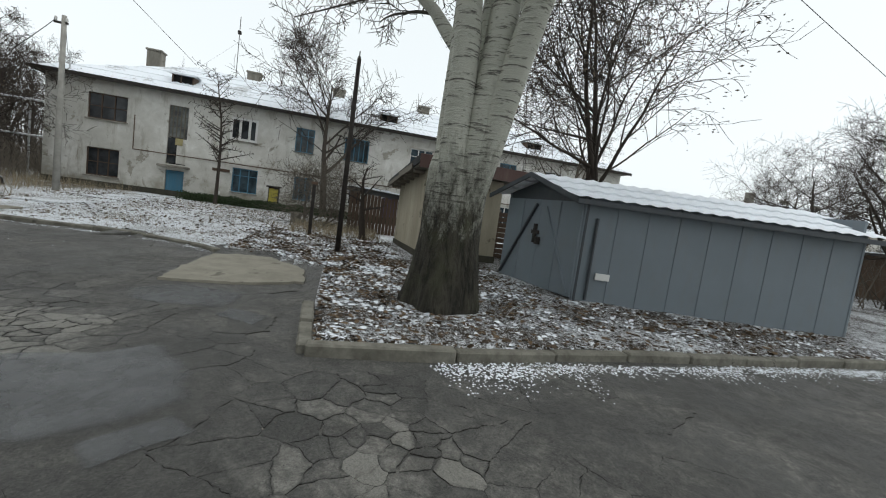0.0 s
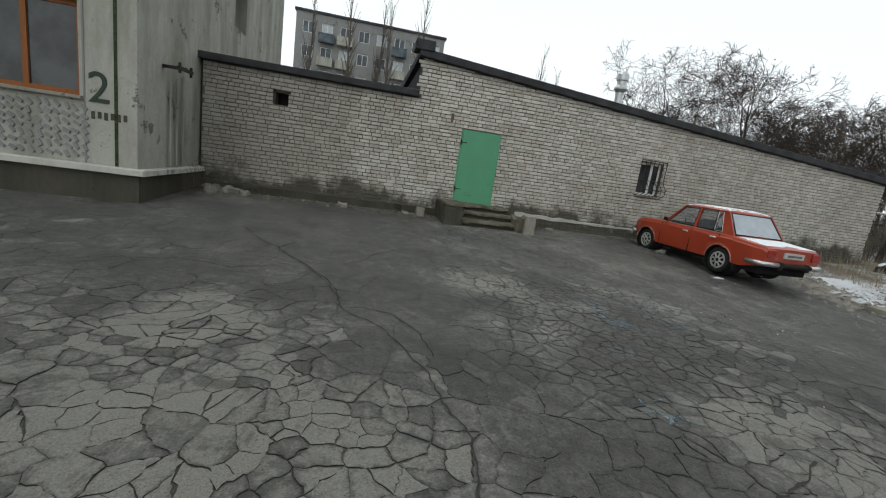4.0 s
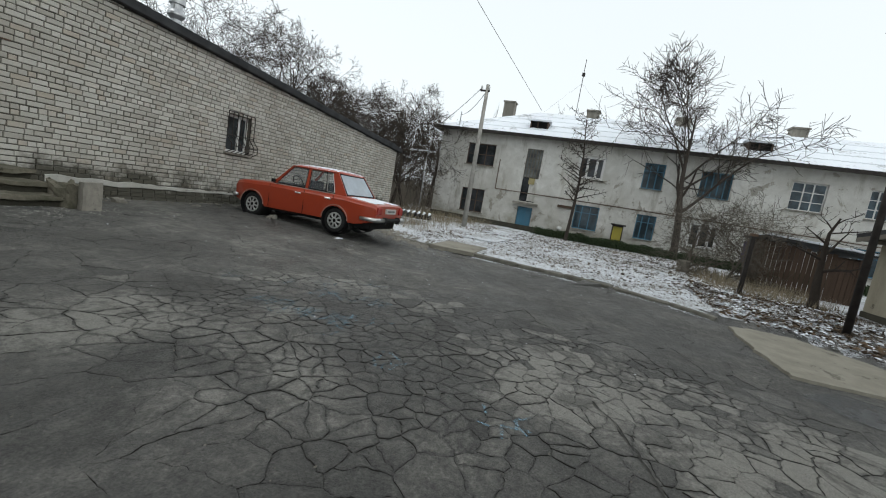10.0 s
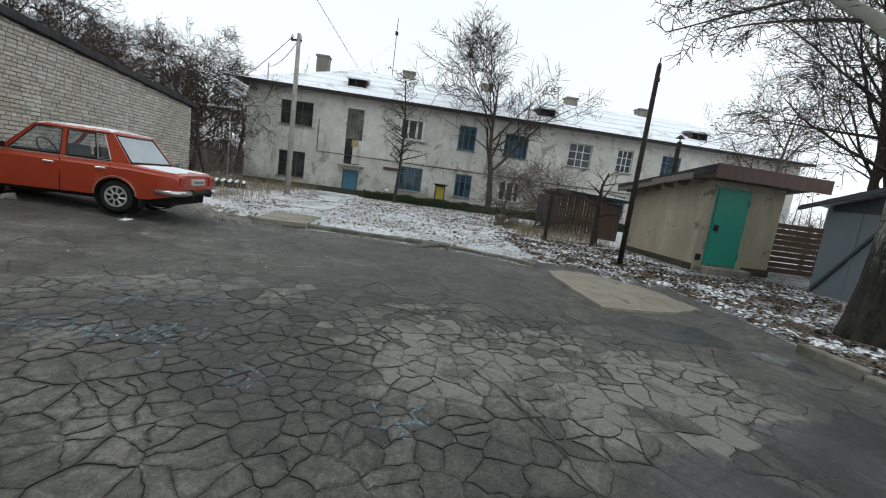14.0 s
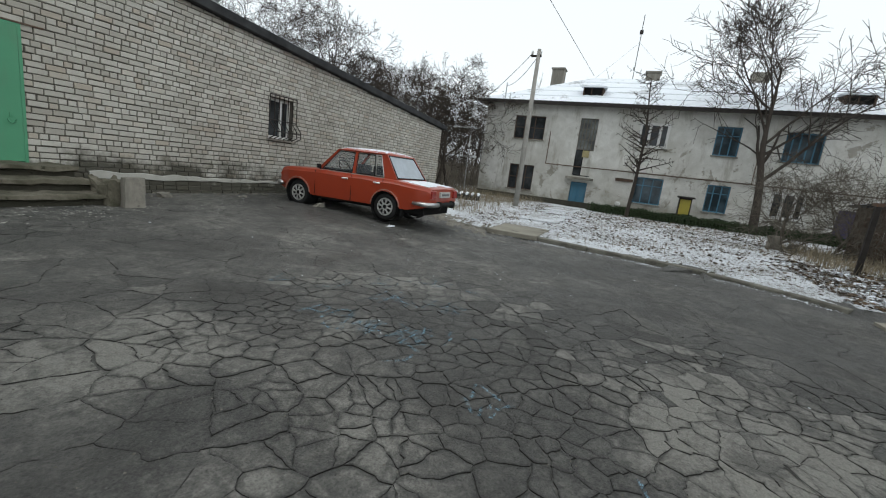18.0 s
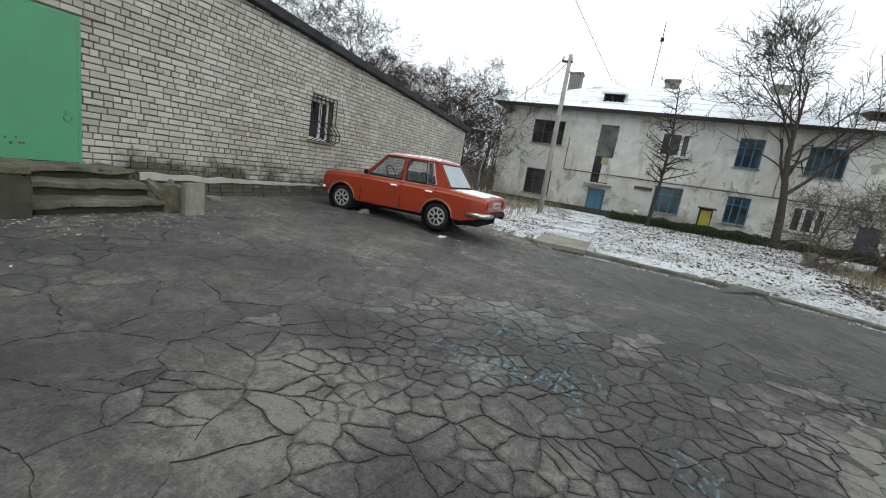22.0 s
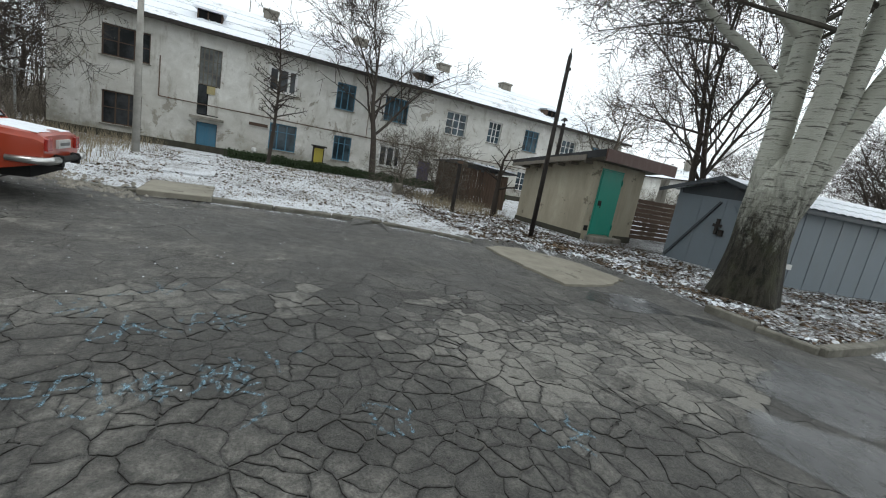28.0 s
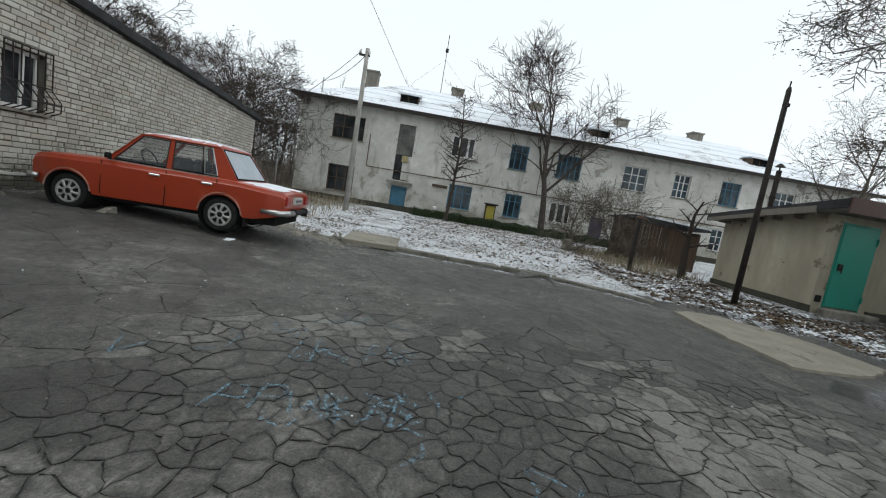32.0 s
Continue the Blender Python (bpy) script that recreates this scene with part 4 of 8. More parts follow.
e0, e1, e2, e3 = (HX - EA, HY0 + EA, HZ), (HX - EA, HY1 - EA, HZ), (HX + 10 + EA, HY1 - EA, HZ), (HX + 10 + EA, HY0 + EA, HZ)
r0, r1 = (RX, HY0 - 5.2, RZ), (RX, HY1 + 5.2, RZ)
T = lambda p: tuple(mh @ Vector(p))
part("roof", roof_face(T(e0), T(e1), T(r1), T(r0), 0.3), M_ROOFSNOW, house, "snow-dusted corrugated slate roof")
part("roof", roof_face(T(e3), T(e0), T(r0), T(r0), 0.3), M_ROOFSNOW, house)
part("roof", roof_face(T(e1), T(e2), T(r1), T(r1), 0.3), M_ROOFSNOW, house)
part("roof", roof_face(T(e2), T(e3), T(r0), T(r1), 0.6), M_ROOFSNOW, house)
part("eave_board", Shape().box(HX - EA - 0.03, HX - EA, HY1 - EA, HY0 + EA, HZ - 0.12, HZ + 0.05, mh).box(HX - EA, HX + 10, HY0 + EA, HY0 + EA + 0.03, HZ - 0.12, HZ + 0.05, mh), M_IRON, house)
part("soffit", Shape().box(HX - EA, HX + 10 + EA, HY1 - EA, HY0 + EA, HZ - 0.06, HZ - 0.01, mh), M_WOODG, house)
for y in (-2.3, -8.1, -13.6, -19.7, -25.1):
    ch = part("chimney", Shape().box(RX - 0.35, RX + 0.35, y - 0.4, y + 0.4, RZ - 0.9, RZ + (0.5 if y > -5 else 0.35), mh, 0.02), M_CONC, house)
    part("chimney_cap", Shape().box(RX - 0.41, RX + 0.41, y - 0.46, y + 0.46, RZ + (0.5 if y > -5 else 0.35), RZ + (0.6 if y > -5 else 0.45), mh, 0.02), M_CONC, ch)
for y in (-5.3, -16.9, -27.0):
    x0 = HX + 0.8
    slope = (RZ - HZ) / (5.0 + EA)
    z0 = HZ + slope * (x0 - HX + EA)
    deep = 0.54 / slope
    dm = Shape()
    for lift in (0.0, 0.06):
        dm.poly([T(p) for p in ((x0 - 0.22, y + 0.74, z0 + 0.5 + lift), (x0 - 0.22, y - 0.74, z0 + 0.5 + lift), (x0 + deep, y - 0.62, z0 + 0.62 + lift), (x0 + deep, y + 0.62, z0 + 0.62 + lift))])
    dm.box(x0 - 0.23, x0 - 0.18, y - 0.74, y + 0.74, z0 + 0.48, z0 + 0.57, mh)
    d = part("dormer_roof", dm, M_ROOFSNOW, house)
    # Near-black sheet closes the dormer; the loft's darkness is in its colour.
    part("dormer_opening", Shape().box(x0 + 0.12, x0 + 0.16, y - 0.48, y + 0.48, z0 - 0.05, z0 + 0.5, mh), M_DARK, d)
    for yy_ in (y - 0.54, y + 0.48):
        ck, n = Shape(), 0
        ck.v += [T((px, py, pz)) for py in (yy_, yy_ + 0.06) for px, pz in ((x0, z0), (x0 + deep, z0 + slope * deep), (x0 + deep, z0 + 0.58), (x0, z0 + 0.5))]
        ck.f += [tuple(n + i for i in fc) for fc in ((0, 1, 2, 3), (7, 6, 5, 4), (0, 4, 5, 1), (1, 5, 6, 2), (2, 6, 7, 3), (3, 7, 4, 0))]
        part("dormer_cheek", ck, M_WOODD, d)
    part("broken_lath", Shape().box(x0, x0 + 0.03, y - 0.46, y + 0.4, z0 + 0.2, z0 + 0.25, mh @ pose(0, 0, 0, 2, 0, 0)).box(x0, x0 + 0.03, y + 0.05, y + 0.11, z0 + 0.02, z0 + 0.48, mh), M_WOODD, d)

# ---- plastered shed with the teal door ----
SC = pose(7.62, -16.62, 0.26, 0, 0, 4)  # its corner towards the yard; local x runs away from the yard, local -y along the door front
shed = thing("plastered_shed", SC, "small ochre-plastered shed with sloping flat roof and teal door", "shed")
L, Wd, H, FALL = 3.1, 2.3, 2.3, 0.13  # FALL: drop of the roof for each metre towards the back


def sloped(s, x0, x1, y0, y1, za, zb, low=None):
    """A block whose top runs from za at x0 to zb at x1; with low, its underside runs that far below the top."""
    n = len(s.v)
    ba, bb = (-0.4, -0.4) if low is None else (za - low, zb - low)
    s.v += [(x0, y0, ba), (x1, y0, bb), (x1, y1, bb), (x0, y1, ba), (x0, y0, za), (x1, y0, zb), (x1, y1, zb), (x0, y1, za)]
    s.f += [tuple(n + i for i in fc) for fc in ((3, 2, 1, 0), (4, 5, 6, 7), (0, 1, 5, 4), (1, 2, 6, 5), (2, 3, 7, 6), (3, 0, 4, 7))]
    return s


roof_z = lambda x: H - FALL * x
sh = Shape()
wall_shape(Wd, H - 0.02, [(0.32, 1.27, 0.1, 2.08)], 0.25, -0.4, pose(0, 0, 0, 0, 0, -90), sh)
part("front_wall", sh, M_SHED, shed, weld=True)
part("side_wall", sloped(Shape(), 0.25, L, -0.25, 0.0, roof_z(0.25), roof_z(L)), M_SHED, shed)
part("side_wall", sloped(sloped(Shape(), 0.25, L, -Wd, -Wd + 0.25, roof_z(0.25), roof_z(L)), L - 0.25, L, -Wd + 0.25, -0.25, roof_z(L - 0.25), roof_z(L)), M_SHED, shed)
sd = part("door", Shape().box(-0.03, 0.04, -1.25, -0.34, 0.12, 2.07, None, 0.008), M_TEAL, shed, "closed teal-green steel door")
for z in (0.3, 1.7):
    part("hinge", Shape().rod((-0.05, -1.26, z), (-0.05, -1.26, z + 0.16), 0.02), M_TEAL, sd)
part("lock", Shape().box(-0.07, -0.03, -0.52, -0.4, 1.0, 1.16, None, 0.01).rod((-0.1, -0.46, 0.95), (-0.1, -0.46, 1.1), 0.012), M_IRON, sd)
part("door_frame", Shape().box(-0.012, 0.02, -0.34, -0.3, 0.08, 2.12).box(-0.012, 0.02, -1.3, -1.255, 0.08, 2.12).box(-0.012, 0.02, -1.255, -0.34, 2.075, 2.12), M_TEAL, shed)
# Vent hole as a black plate: its inner shade is in the colour.
part("vent_hole", Shape().box(-0.015, 0.0, -0.24, -0.08, 0.2, 0.36), M_DARK, shed)
part("doorstep", Shape().box(-0.35, 0.0, -1.5, -0.2, -0.3, 0.08, None, 0.02), M_CONC, shed)
part("footing", Shape().box(-0.04, 0.0, -Wd - 0.03, -1.5, -0.4, 0.14).box(-0.03, L + 0.02, 0.0, 0.035, -0.4, 0.1), M_PLINTH, shed, "damp dark concrete footing")
part("roof_slab", sloped(Shape(), -0.55, L + 0.35, -Wd - 0.6, 0.32, roof_z(-0.55) + 0.14, roof_z(L + 0.35) + 0.14, 0.14), M_CONC, shed)
part("fascia", Shape().box(-0.6, -0.555, -Wd - 0.65, 0.36, roof_z(-0.55) - 0.1, roof_z(-0.55) + 0.24, None, 0.01), M_BROWN, shed, "rust-brown painted sheet fascia")
part("fascia", sloped(Shape(), -0.55, L + 0.35, 0.325, 0.365, roof_z(-0.55) + 0.22, roof_z(L + 0.35) + 0.18, 0.2), M_FELT, shed)
part("fascia", sloped(Shape(), -0.55, L + 0.35, -Wd - 0.65, -Wd - 0.605, roof_z(-0.55) + 0.22, roof_z(L + 0.35) + 0.18, 0.2), M_FELT, shed)
part("roof_felt", sloped(Shape(), -0.55, L + 0.35, -Wd - 0.6, 0.32, roof_z(-0.55) + 0.2, roof_z(L + 0.35) + 0.18, 0.05), M_FELT, shed)
part("torn_board", Shape().box(0.1, 1.7, 0.37, 0.4, -0.1, 0.06, pose(0, 0, roof_z(0.0) + 0.05, 0, 6.5, 0)), M_WOODG, shed, "grey torn timber board along the eave")
part("torn_board", Shape().box(1.5, 3.4, 0.375, 0.405, -0.06, 0.05, pose(0, 0, roof_z(0.0) + 0.02, 0, 7.6, 0)), M_WOODG, shed)
for i in range(6):
    part("rafter_end", Shape().box(0.15 + i * 0.55, 0.25 + i * 0.55, 0.01, 0.31, roof_z(0.25 + i * 0.55) - 0.1, roof_z(0.25 + i * 0.55) - 0.015), M_WOODG, shed)

# ---- grey steel garage ----
gar = thing("steel_garage", pose(3.71, -19.04, 0.18, 0, 0, 0), "blue-grey steel garage with snowy gabled roof", "garage")
GL, GW, GH, GR = 5.5, 2.5, 1.88, 2.4
fx = lambda u, v, z: (v * math.cos(0.22) + u * -0.225, v * math.sin(0.22) - u, z)  # u along the side, v across the front
gs = Shape()


def gbox(s, u0, u1, v0, v1, z0, z1):
    n = len(s.v)
    s.v += [fx(u, v, z) for z in (z0, z1) for u, v in ((u0, v0), (u1, v0), (u1, v1), (u0, v1))]
    s.f += [tuple(n + i for i in fc) for fc in ((3, 2, 1, 0), (4, 5, 6, 7), (0, 1, 5, 4), (1, 2, 6, 5), (2, 3, 7, 6), (3, 0, 4, 7))]
    return s


part("side_wall", gbox(Shape(), 0, GL, 0, 0.05, -0.3, GH + 0.12), M_GREYP, gar)
part("side_wall", gbox(Shape(), 0, GL, GW - 0.05, GW, -0.3, GH + 0.12), M_GREYP, gar)
part("back_wall", gbox(Shape(), GL - 0.05, GL, 0.05, GW - 0.05, -0.3, GH + 0.4), M_GREYP, gar)
gable = Shape()
gable.poly([fx(0.02, 0, GH - 0.02), fx(0.02, GW, GH - 0.02), fx(0.02, GW, GH + 0.12), fx(0.02, GW / 2, GR - 0.04), fx(0.02, 0, GH + 0.12)])
gable.poly([fx(0.06, 0, GH - 0.02), fx(0.06, 0, GH + 0.12), fx(0.06, GW / 2, GR - 0.04), fx(0.06, GW, GH + 0.12), fx(0.06, GW, GH - 0.02)])
part("gable", gable, M_DARKP, gar)
for v0, v1 in ((0.04, GW / 2 - 0.005), (GW / 2 + 0.005, GW - 0.04)):
    leaf = part("gate_leaf", gbox(Shape(), -0.03, 0.02, v0, v1, 0.0, GH), M_GREYP, gar)
    mid = (v0 + v1) / 2
    part("rib", gbox(Shape(), -0.05, -0.03, mid - 0.02, mid + 0.02, 0.02, GH - 0.02), M_GREYP, leaf)
    da, db = (fx(-0.055, v1 - 0.1, 0.06), fx(-0.055, v0 + 0.06, GH - 0.1)) if v0 < 1 else (fx(-0.055, v1 - 0.05, 0.08), fx(-0.055, v0 + 0.1, GH - 0.1))
    if v0 > 1:
        part("brace", Shape().tube([da, db], [0.04, 0.04], 4), M_DARKP, leaf, "dark diagonal brace")
    else:
        part("brace", Shape().tube([fx(-0.045, v0 + 0.08, 0.06), fx(-0.045, v1 - 0.2, GH - 0.15)], [0.025, 0.025], 4), M_GREYP, leaf)
bolt = Shape()
gbox(bolt, -0.09, -0.03, GW / 2 - 0.05, GW / 2 + 0.13, 1.12, 1.2)
gbox(bolt, -0.1, -0.05, GW / 2 + 0.0, GW / 2 + 0.06, 0.92, 1.34)
gbox(bolt, -0.12, -0.05, GW / 2 - 0.14, GW / 2 - 0.06, 0.9, 1.06)
part("bolt_and_padlock", bolt, M_IRON, gar)
for k in range(10):
    u = 0.04 + k * (GL - 0.08) / 9
    part("seam_rib", gbox(Shape(), u - 0.02, u + 0.02, -0.014, 0.0, -0.1, GH + 0.1), M_DARKP if k in (0,) else M_GREYP, gar)
part("hanging_plate", gbox(Shape(), 0.35, 0.62, -0.06, -0.04, 0.42, 0.55), M_WHITE, gar, "small pale metal plate")
part("corner_pipe", Shape().tube([fx(0.22, -0.05, 0.0), fx(0.22, -0.05, 1.6)], [0.03, 0.03], 6), M_DARKP, gar)
part("roof", roof_face(fx(-0.35, -0.25, GH + 0.02), fx(GL + 0.3, -0.25, GH + 0.02), fx(GL + 0.3, GW / 2, GR), fx(-0.35, GW / 2, GR), 0.3, 3), M_SNOW, gar, "snow-covered sheet roof")
part("roof", roof_face(fx(GL + 0.3, GW + 0.25, GH + 0.02), fx(-0.35, GW + 0.25, GH + 0.02), fx(-0.35, GW / 2, GR), fx(GL + 0.3, GW / 2, GR), 0.3, 3), M_SNOW, gar)
part("eave_strip", gbox(Shape(), -0.36, GL + 0.3, -0.27, -0.24, GH - 0.05, GH + 0.04), M_DARKP, gar)
vg = Shape()
for sgn in (0, 1):
    v0, v1 = (-0.26, GW / 2) if sgn == 0 else (GW / 2, GW + 0.26)
    za, zb = (GH - 0.05, GR - 0.06) if sgn == 0 else (GR - 0.06, GH - 0.05)
    n = len(vg.v)
    vg.v += [fx(u, v, z) for u in (-0.37, -0.34) for v, z in ((v0, za), (v1, zb), (v1, zb + 0.1), (v0, za + 0.1))]
    vg.f += [tuple(n + i for i in fc) for fc in ((0, 1, 2, 3), (7, 6, 5, 4), (0, 4, 5, 1), (3, 2, 6, 7))]
part("verge_board", vg, M_DARKP, gar)


# ---- the red saloon car ----
def car(rear, front, label, deep, shade):
    rear, front = Vector(rear), Vector(front)
    d = (front - rear).normalized()
    side = Vector((d.y, -d.x))
    c = (rear + front) / 2 + side * 0.66
    gz = height(c.x, c.y) + 0.012
    # local x runs to the front, local y to the car's left
    base = Matrix(((d.x, -side.x, 0, c.x), (d.y, -side.y, 0, c.y), (0, 0, 1, gz), (0, 0, 0, 1)))
    top = thing("saloon_car", base, label, "car")
    red = Mat("red_car_paint", 0.32, spec=0.5)
    w = red.co
    red.colour(red.mix(red.ramp(red.noise(2.5, 5, 0.6, w), (0.45, 0.0), (0.75, 0.4)), deep, shade))
    red.b.inputs["Coat Weight"].default_value = 0.35
    red = red.m
    chrome = plain("dull_chrome", (0.55, 0.55, 0.54), 0.28, 0.9, 0.1)
    rubber = plain("tyre_rubber", (0.018, 0.018, 0.018), 0.9, var=0.3, scale=10, bump=0.004)
    black = plain("black_underbody", (0.01, 0.01, 0.01), 0.95)
    clear, frost_clear = clear_glass("car_glass", 0.95, 0.08), clear_glass("hazed_glass", 0.95, 0.25)
    lip_mat = plain("dusty_lip", (0.36, 0.2, 0.16), 0.6, var=0.3, scale=8)
    seat_mat = plain("seat_cloth", (0.03, 0.032, 0.04), 0.95, var=0.3, scale=6)
    frost = plain("frosted_glass", (0.4, 0.44, 0.48), 0.55, var=0.12, scale=4)
    alloy = plain("alloy_rim", (0.4, 0.4, 0.385), 0.45, 0.35, 0.25, 8)
    trim_red = plain("tail_lamp_red", (0.3, 0.02, 0.015), 0.25, spec=0.6)
    hubs, R = (-1.212, 1.212), 0.335
    n, X0, X1 = 84, -2.25, 1.8
    ss = [X0 + (X1 - X0) * i / n for i in range(n + 1)]
    s = Shape()
    rows = []
    for x in ss:
        ends = min(x - X0, X1 - x)
        hw = 0.72 + 0.085 * smooth((ends + 0.05) / 0.4)
        zt = inter(x, [X0, -2.18, -1.45, -0.6, 0.75, 1.55, 1.74, X1], [0.79, 0.835, 0.895, 0.905, 0.905, 0.875, 0.85, 0.8])
        zb = inter(x, [X0, -1.75, 1.5, X1], [0.42, 0.3, 0.28, 0.38])
        arch = 0
        for h in hubs:
            if abs(x - h) < R + 0.02:
                arch = max(arch, 0.29 + 0.95 * math.sqrt(max((R + 0.02) ** 2 - (x - h) ** 2, 0)))
        z0 = max(zb, arch)
        z1 = max(z0 + 0.01, 0.5)
        z2 = max(z1 + 0.01, 0.68)
        half = [(hw - 0.03 if not arch else hw + 0.006, z0), (hw - 0.004, z1), (hw + 0.004, z2), (hw + 0.003, zt - 0.09), (hw - 0.012, zt - 0.07), (hw - 0.03, zt - 0.02), (hw - 0.07, zt - 0.004), (hw - 0.2, zt + 0.008), (0, zt + 0.018)]
        rows.append([(x, y, z) for y, z in half] + [(x, -y, z) for y, z in reversed(half[:-1])])
    k = len(rows[0])
    s.v = [p for r in rows for p in r]
    for i in range(n):
        for j in range(k - 1):
            s.f.append((i * k + j, i * k + j + 1, (i + 1) * k + j + 1, (i + 1) * k + j))
    s.f.append(tuple(range(k)))
    s.f.append(tuple(n * k + j for j in range(k - 1, -1, -1)))
    bd = part("body", s, red, top, smooth=True)
    em = bd.modifiers.new("edges", "EDGE_SPLIT")
    em.split_angle = radians(32)
    part("underbody", Shape().box(-2.1, 1.65, -0.66, 0.66, 0.22, 0.7), black, top)
    # greenhouse: roof shell, pillars and clear panes
    B0, B1, T0, T1 = -1.43, 0.66, -1.07, 0.2
    yb, yt, zb_, zt_ = 0.73, 0.63, 0.9, 1.4

    def side_at(x0, x1, t, sgn, out=0.0):
        return Vector((x0 + (x1 - x0) * t, sgn * (yb + (yt - yb) * t + out), zb_ + (zt_ - zb_) * t))

    shell = Shape()
    prof = [(T0 - 0.02, T1 + 0.02, 0.615, 1.385), (T0 - 0.01, T1 + 0.01, 0.622, 1.415), (T0 + 0.05, T1 - 0.06, 0.58, 1.445), (T0 + 0.16, T1 - 0.2, 0.48, 1.468), (T0 + 0.35, T1 - 0.4, 0.3, 1.478)]
    for a, b, y, z in prof:
        c = 0.07
        shell.v += [(a + c, y, z), (b - c, y, z), (b, y - c, z), (b, -y + c, z), (b - c, -y, z), (a + c, -y, z), (a, -y + c, z), (a, y - c, z)]
    for r in range(len(prof) - 1):
        for i in range(8):
            shell.f.append((r * 8 + i, r * 8 + (i + 1) % 8, r * 8 + 8 + (i + 1) % 8, r * 8 + 8 + i))
    shell.f.append(tuple(range((len(prof) - 1) * 8, len(prof) * 8)))
    shell.f.append(tuple(range(7, -1, -1)))
    rf = part("roof", shell, red, top, smooth=True)
    rf.modifiers.new("edges", "EDGE_SPLIT").split_angle = radians(50)

    def plate(q, nn, thick):
        sh = Shape()
        q = [Vector(v) for v in q]
        lo_ = [v - nn * thick for v in q]
        sh.v = [tuple(v) for v in q + lo_]
        n_ = len(q)
        sh.f = [tuple(range(n_)), tuple(range(2 * n_ - 1, n_ - 1, -1))] + [(i, n_ + i, n_ + (i + 1) % n_, (i + 1) % n_) for i in range(n_)]
        return sh

    for sgn in (1, -1):
        nn = Vector((0, sgn, 0.2)).normalized()
        for a0, a1, b0, b1, nm in ((B1 - 0.06, T1 - 0.04, B1 + 0.02, T1 + 0.02, "front_pillar"), (-0.355, -0.33, -0.27, -0.26, "centre_pillar"), (B0 + 0.0, T0 - 0.01, -1.12, -0.94, "rear_pillar")):
            part(nm, plate([side_at(a0, a1, -0.03, sgn), side_at(b0, b1, -0.03, sgn), side_at(b0, b1, 1.0, sgn), side_at(a0, a1, 1.0, sgn)], nn, 0.035), red, top)
        for a0, a1, b0, b1, nm in ((-0.26, -0.25, B1 - 0.07, T1 - 0.05, "front_side_window"), (-0.86, -0.78, -0.36, -0.335, "rear_side_window"), (-1.11, -0.93, -0.89, -0.81, "quarter_window")):
            q = [side_at(a0, a1, 0.06, sgn, -0.012), side_at(b0, b1, 0.06, sgn, -0.012), side_at(b0, b1, 0.93, sgn, -0.012), side_at(a0, a1, 0.93, sgn, -0.012)]
            pn = part(nm, plate(q, nn, 0.006), clear, top)
            fr = Shape()
            loop = q + q[:1]
            for a, b in zip(loop, loop[1:]):
                fr.tube([a + nn * 0.01, b + nn * 0.01], [0.0085, 0.0085], 5)
            part("window_trim", fr, chrome if nm == "quarter_window" else rubber, pn)
        part("belt_trim", Shape().tube([side_at(-1.12, 0, 0.0, sgn, 0.012), side_at(B1 - 0.02, 0, 0.0, sgn, 0.012)], [0.01, 0.01], 5), chrome, top)
        part("roof_gutter", Shape().tube([(T0, sgn * 0.636, 1.405), (T1, sgn * 0.636, 1.405), (B1 + 0.01, sgn * 0.735, 0.92)], [0.011] * 3, 5), red, top)
        for x, z0 in ((-0.315, 0.3), (0.7, 0.32), (-1.13, 0.68)):
            part("door_gap", Shape().box(x - 0.004, x + 0.004, sgn * 0.802 - 0.004, sgn * 0.802 + 0.0055, z0, 0.875), black, top)
        for x in (-0.14, -0.98):
            part("door_handle", Shape().box(x - 0.085, x + 0.085, sgn * 0.812 - 0.02, sgn * 0.812 + 0.02, 0.762, 0.795, None, 0.01), chrome, top)
        for h in hubs:
            lip = Shape()
            lip.tube([(h + (R + 0.024) * math.cos(a), sgn * 0.802, 0.3 + (R + 0.024) * math.sin(a)) for a in np.linspace(0.1, math.pi - 0.1, 22)], [0.012] * 22, 6)
            part("arch_lip", lip, lip_mat, top, "dusty pale wheel-arch lip")
            well = Shape()
            well.tube([(h, sgn * 0.4, 0.3), (h, sgn * 0.79, 0.3)], [R + 0.012, R + 0.012], 24, False)
            part("wheel_well", well, black, top)
            wh = part("wheel", Shape().lathe([(0.185, 0.06), (0.2, 0.078), (0.262, 0.08), (0.285, 0.058), (0.29, 0.0), (0.285, -0.058), (0.262, -0.08), (0.2, -0.078), (0.185, -0.06)], (h, sgn * 0.69, 0.288), "y", 30), rubber, top, smooth=True)
            wh.modifiers.new("edges", "EDGE_SPLIT").split_angle = radians(50)
            rim = Shape()
            face = sgn * 0.772
            ringp = [(h + 0.178 * math.cos(a), face - sgn * 0.01, 0.288 + 0.178 * math.sin(a)) for a in np.linspace(0, 2 * math.pi, 31)]
            rim.tube(ringp, [0.019] * 31, 6)
            for q in range(8):
                a = q * math.pi / 4 + 0.2
                ca, sa = math.cos(a), math.sin(a)
                rim.tube([(h + 0.05 * ca, face + sgn * 0.006, 0.288 + 0.05 * sa), (h + 0.12 * ca, face - sgn * 0.002, 0.288 + 0.12 * sa), (h + 0.172 * ca, face - sgn * 0.012, 0.288 + 0.172 * sa)], [0.016, 0.02, 0.032], 5)
            ring2 = [(h + 0.06 * math.cos(a), face, 0.288 + 0.06 * math.sin(a)) for a in np.linspace(0, 2 * math.pi, 17)]
            rim.tube(ring2, [0.017] * 17, 6)
            part("rim", rim, alloy, wh, "silver eight-spoke rim")
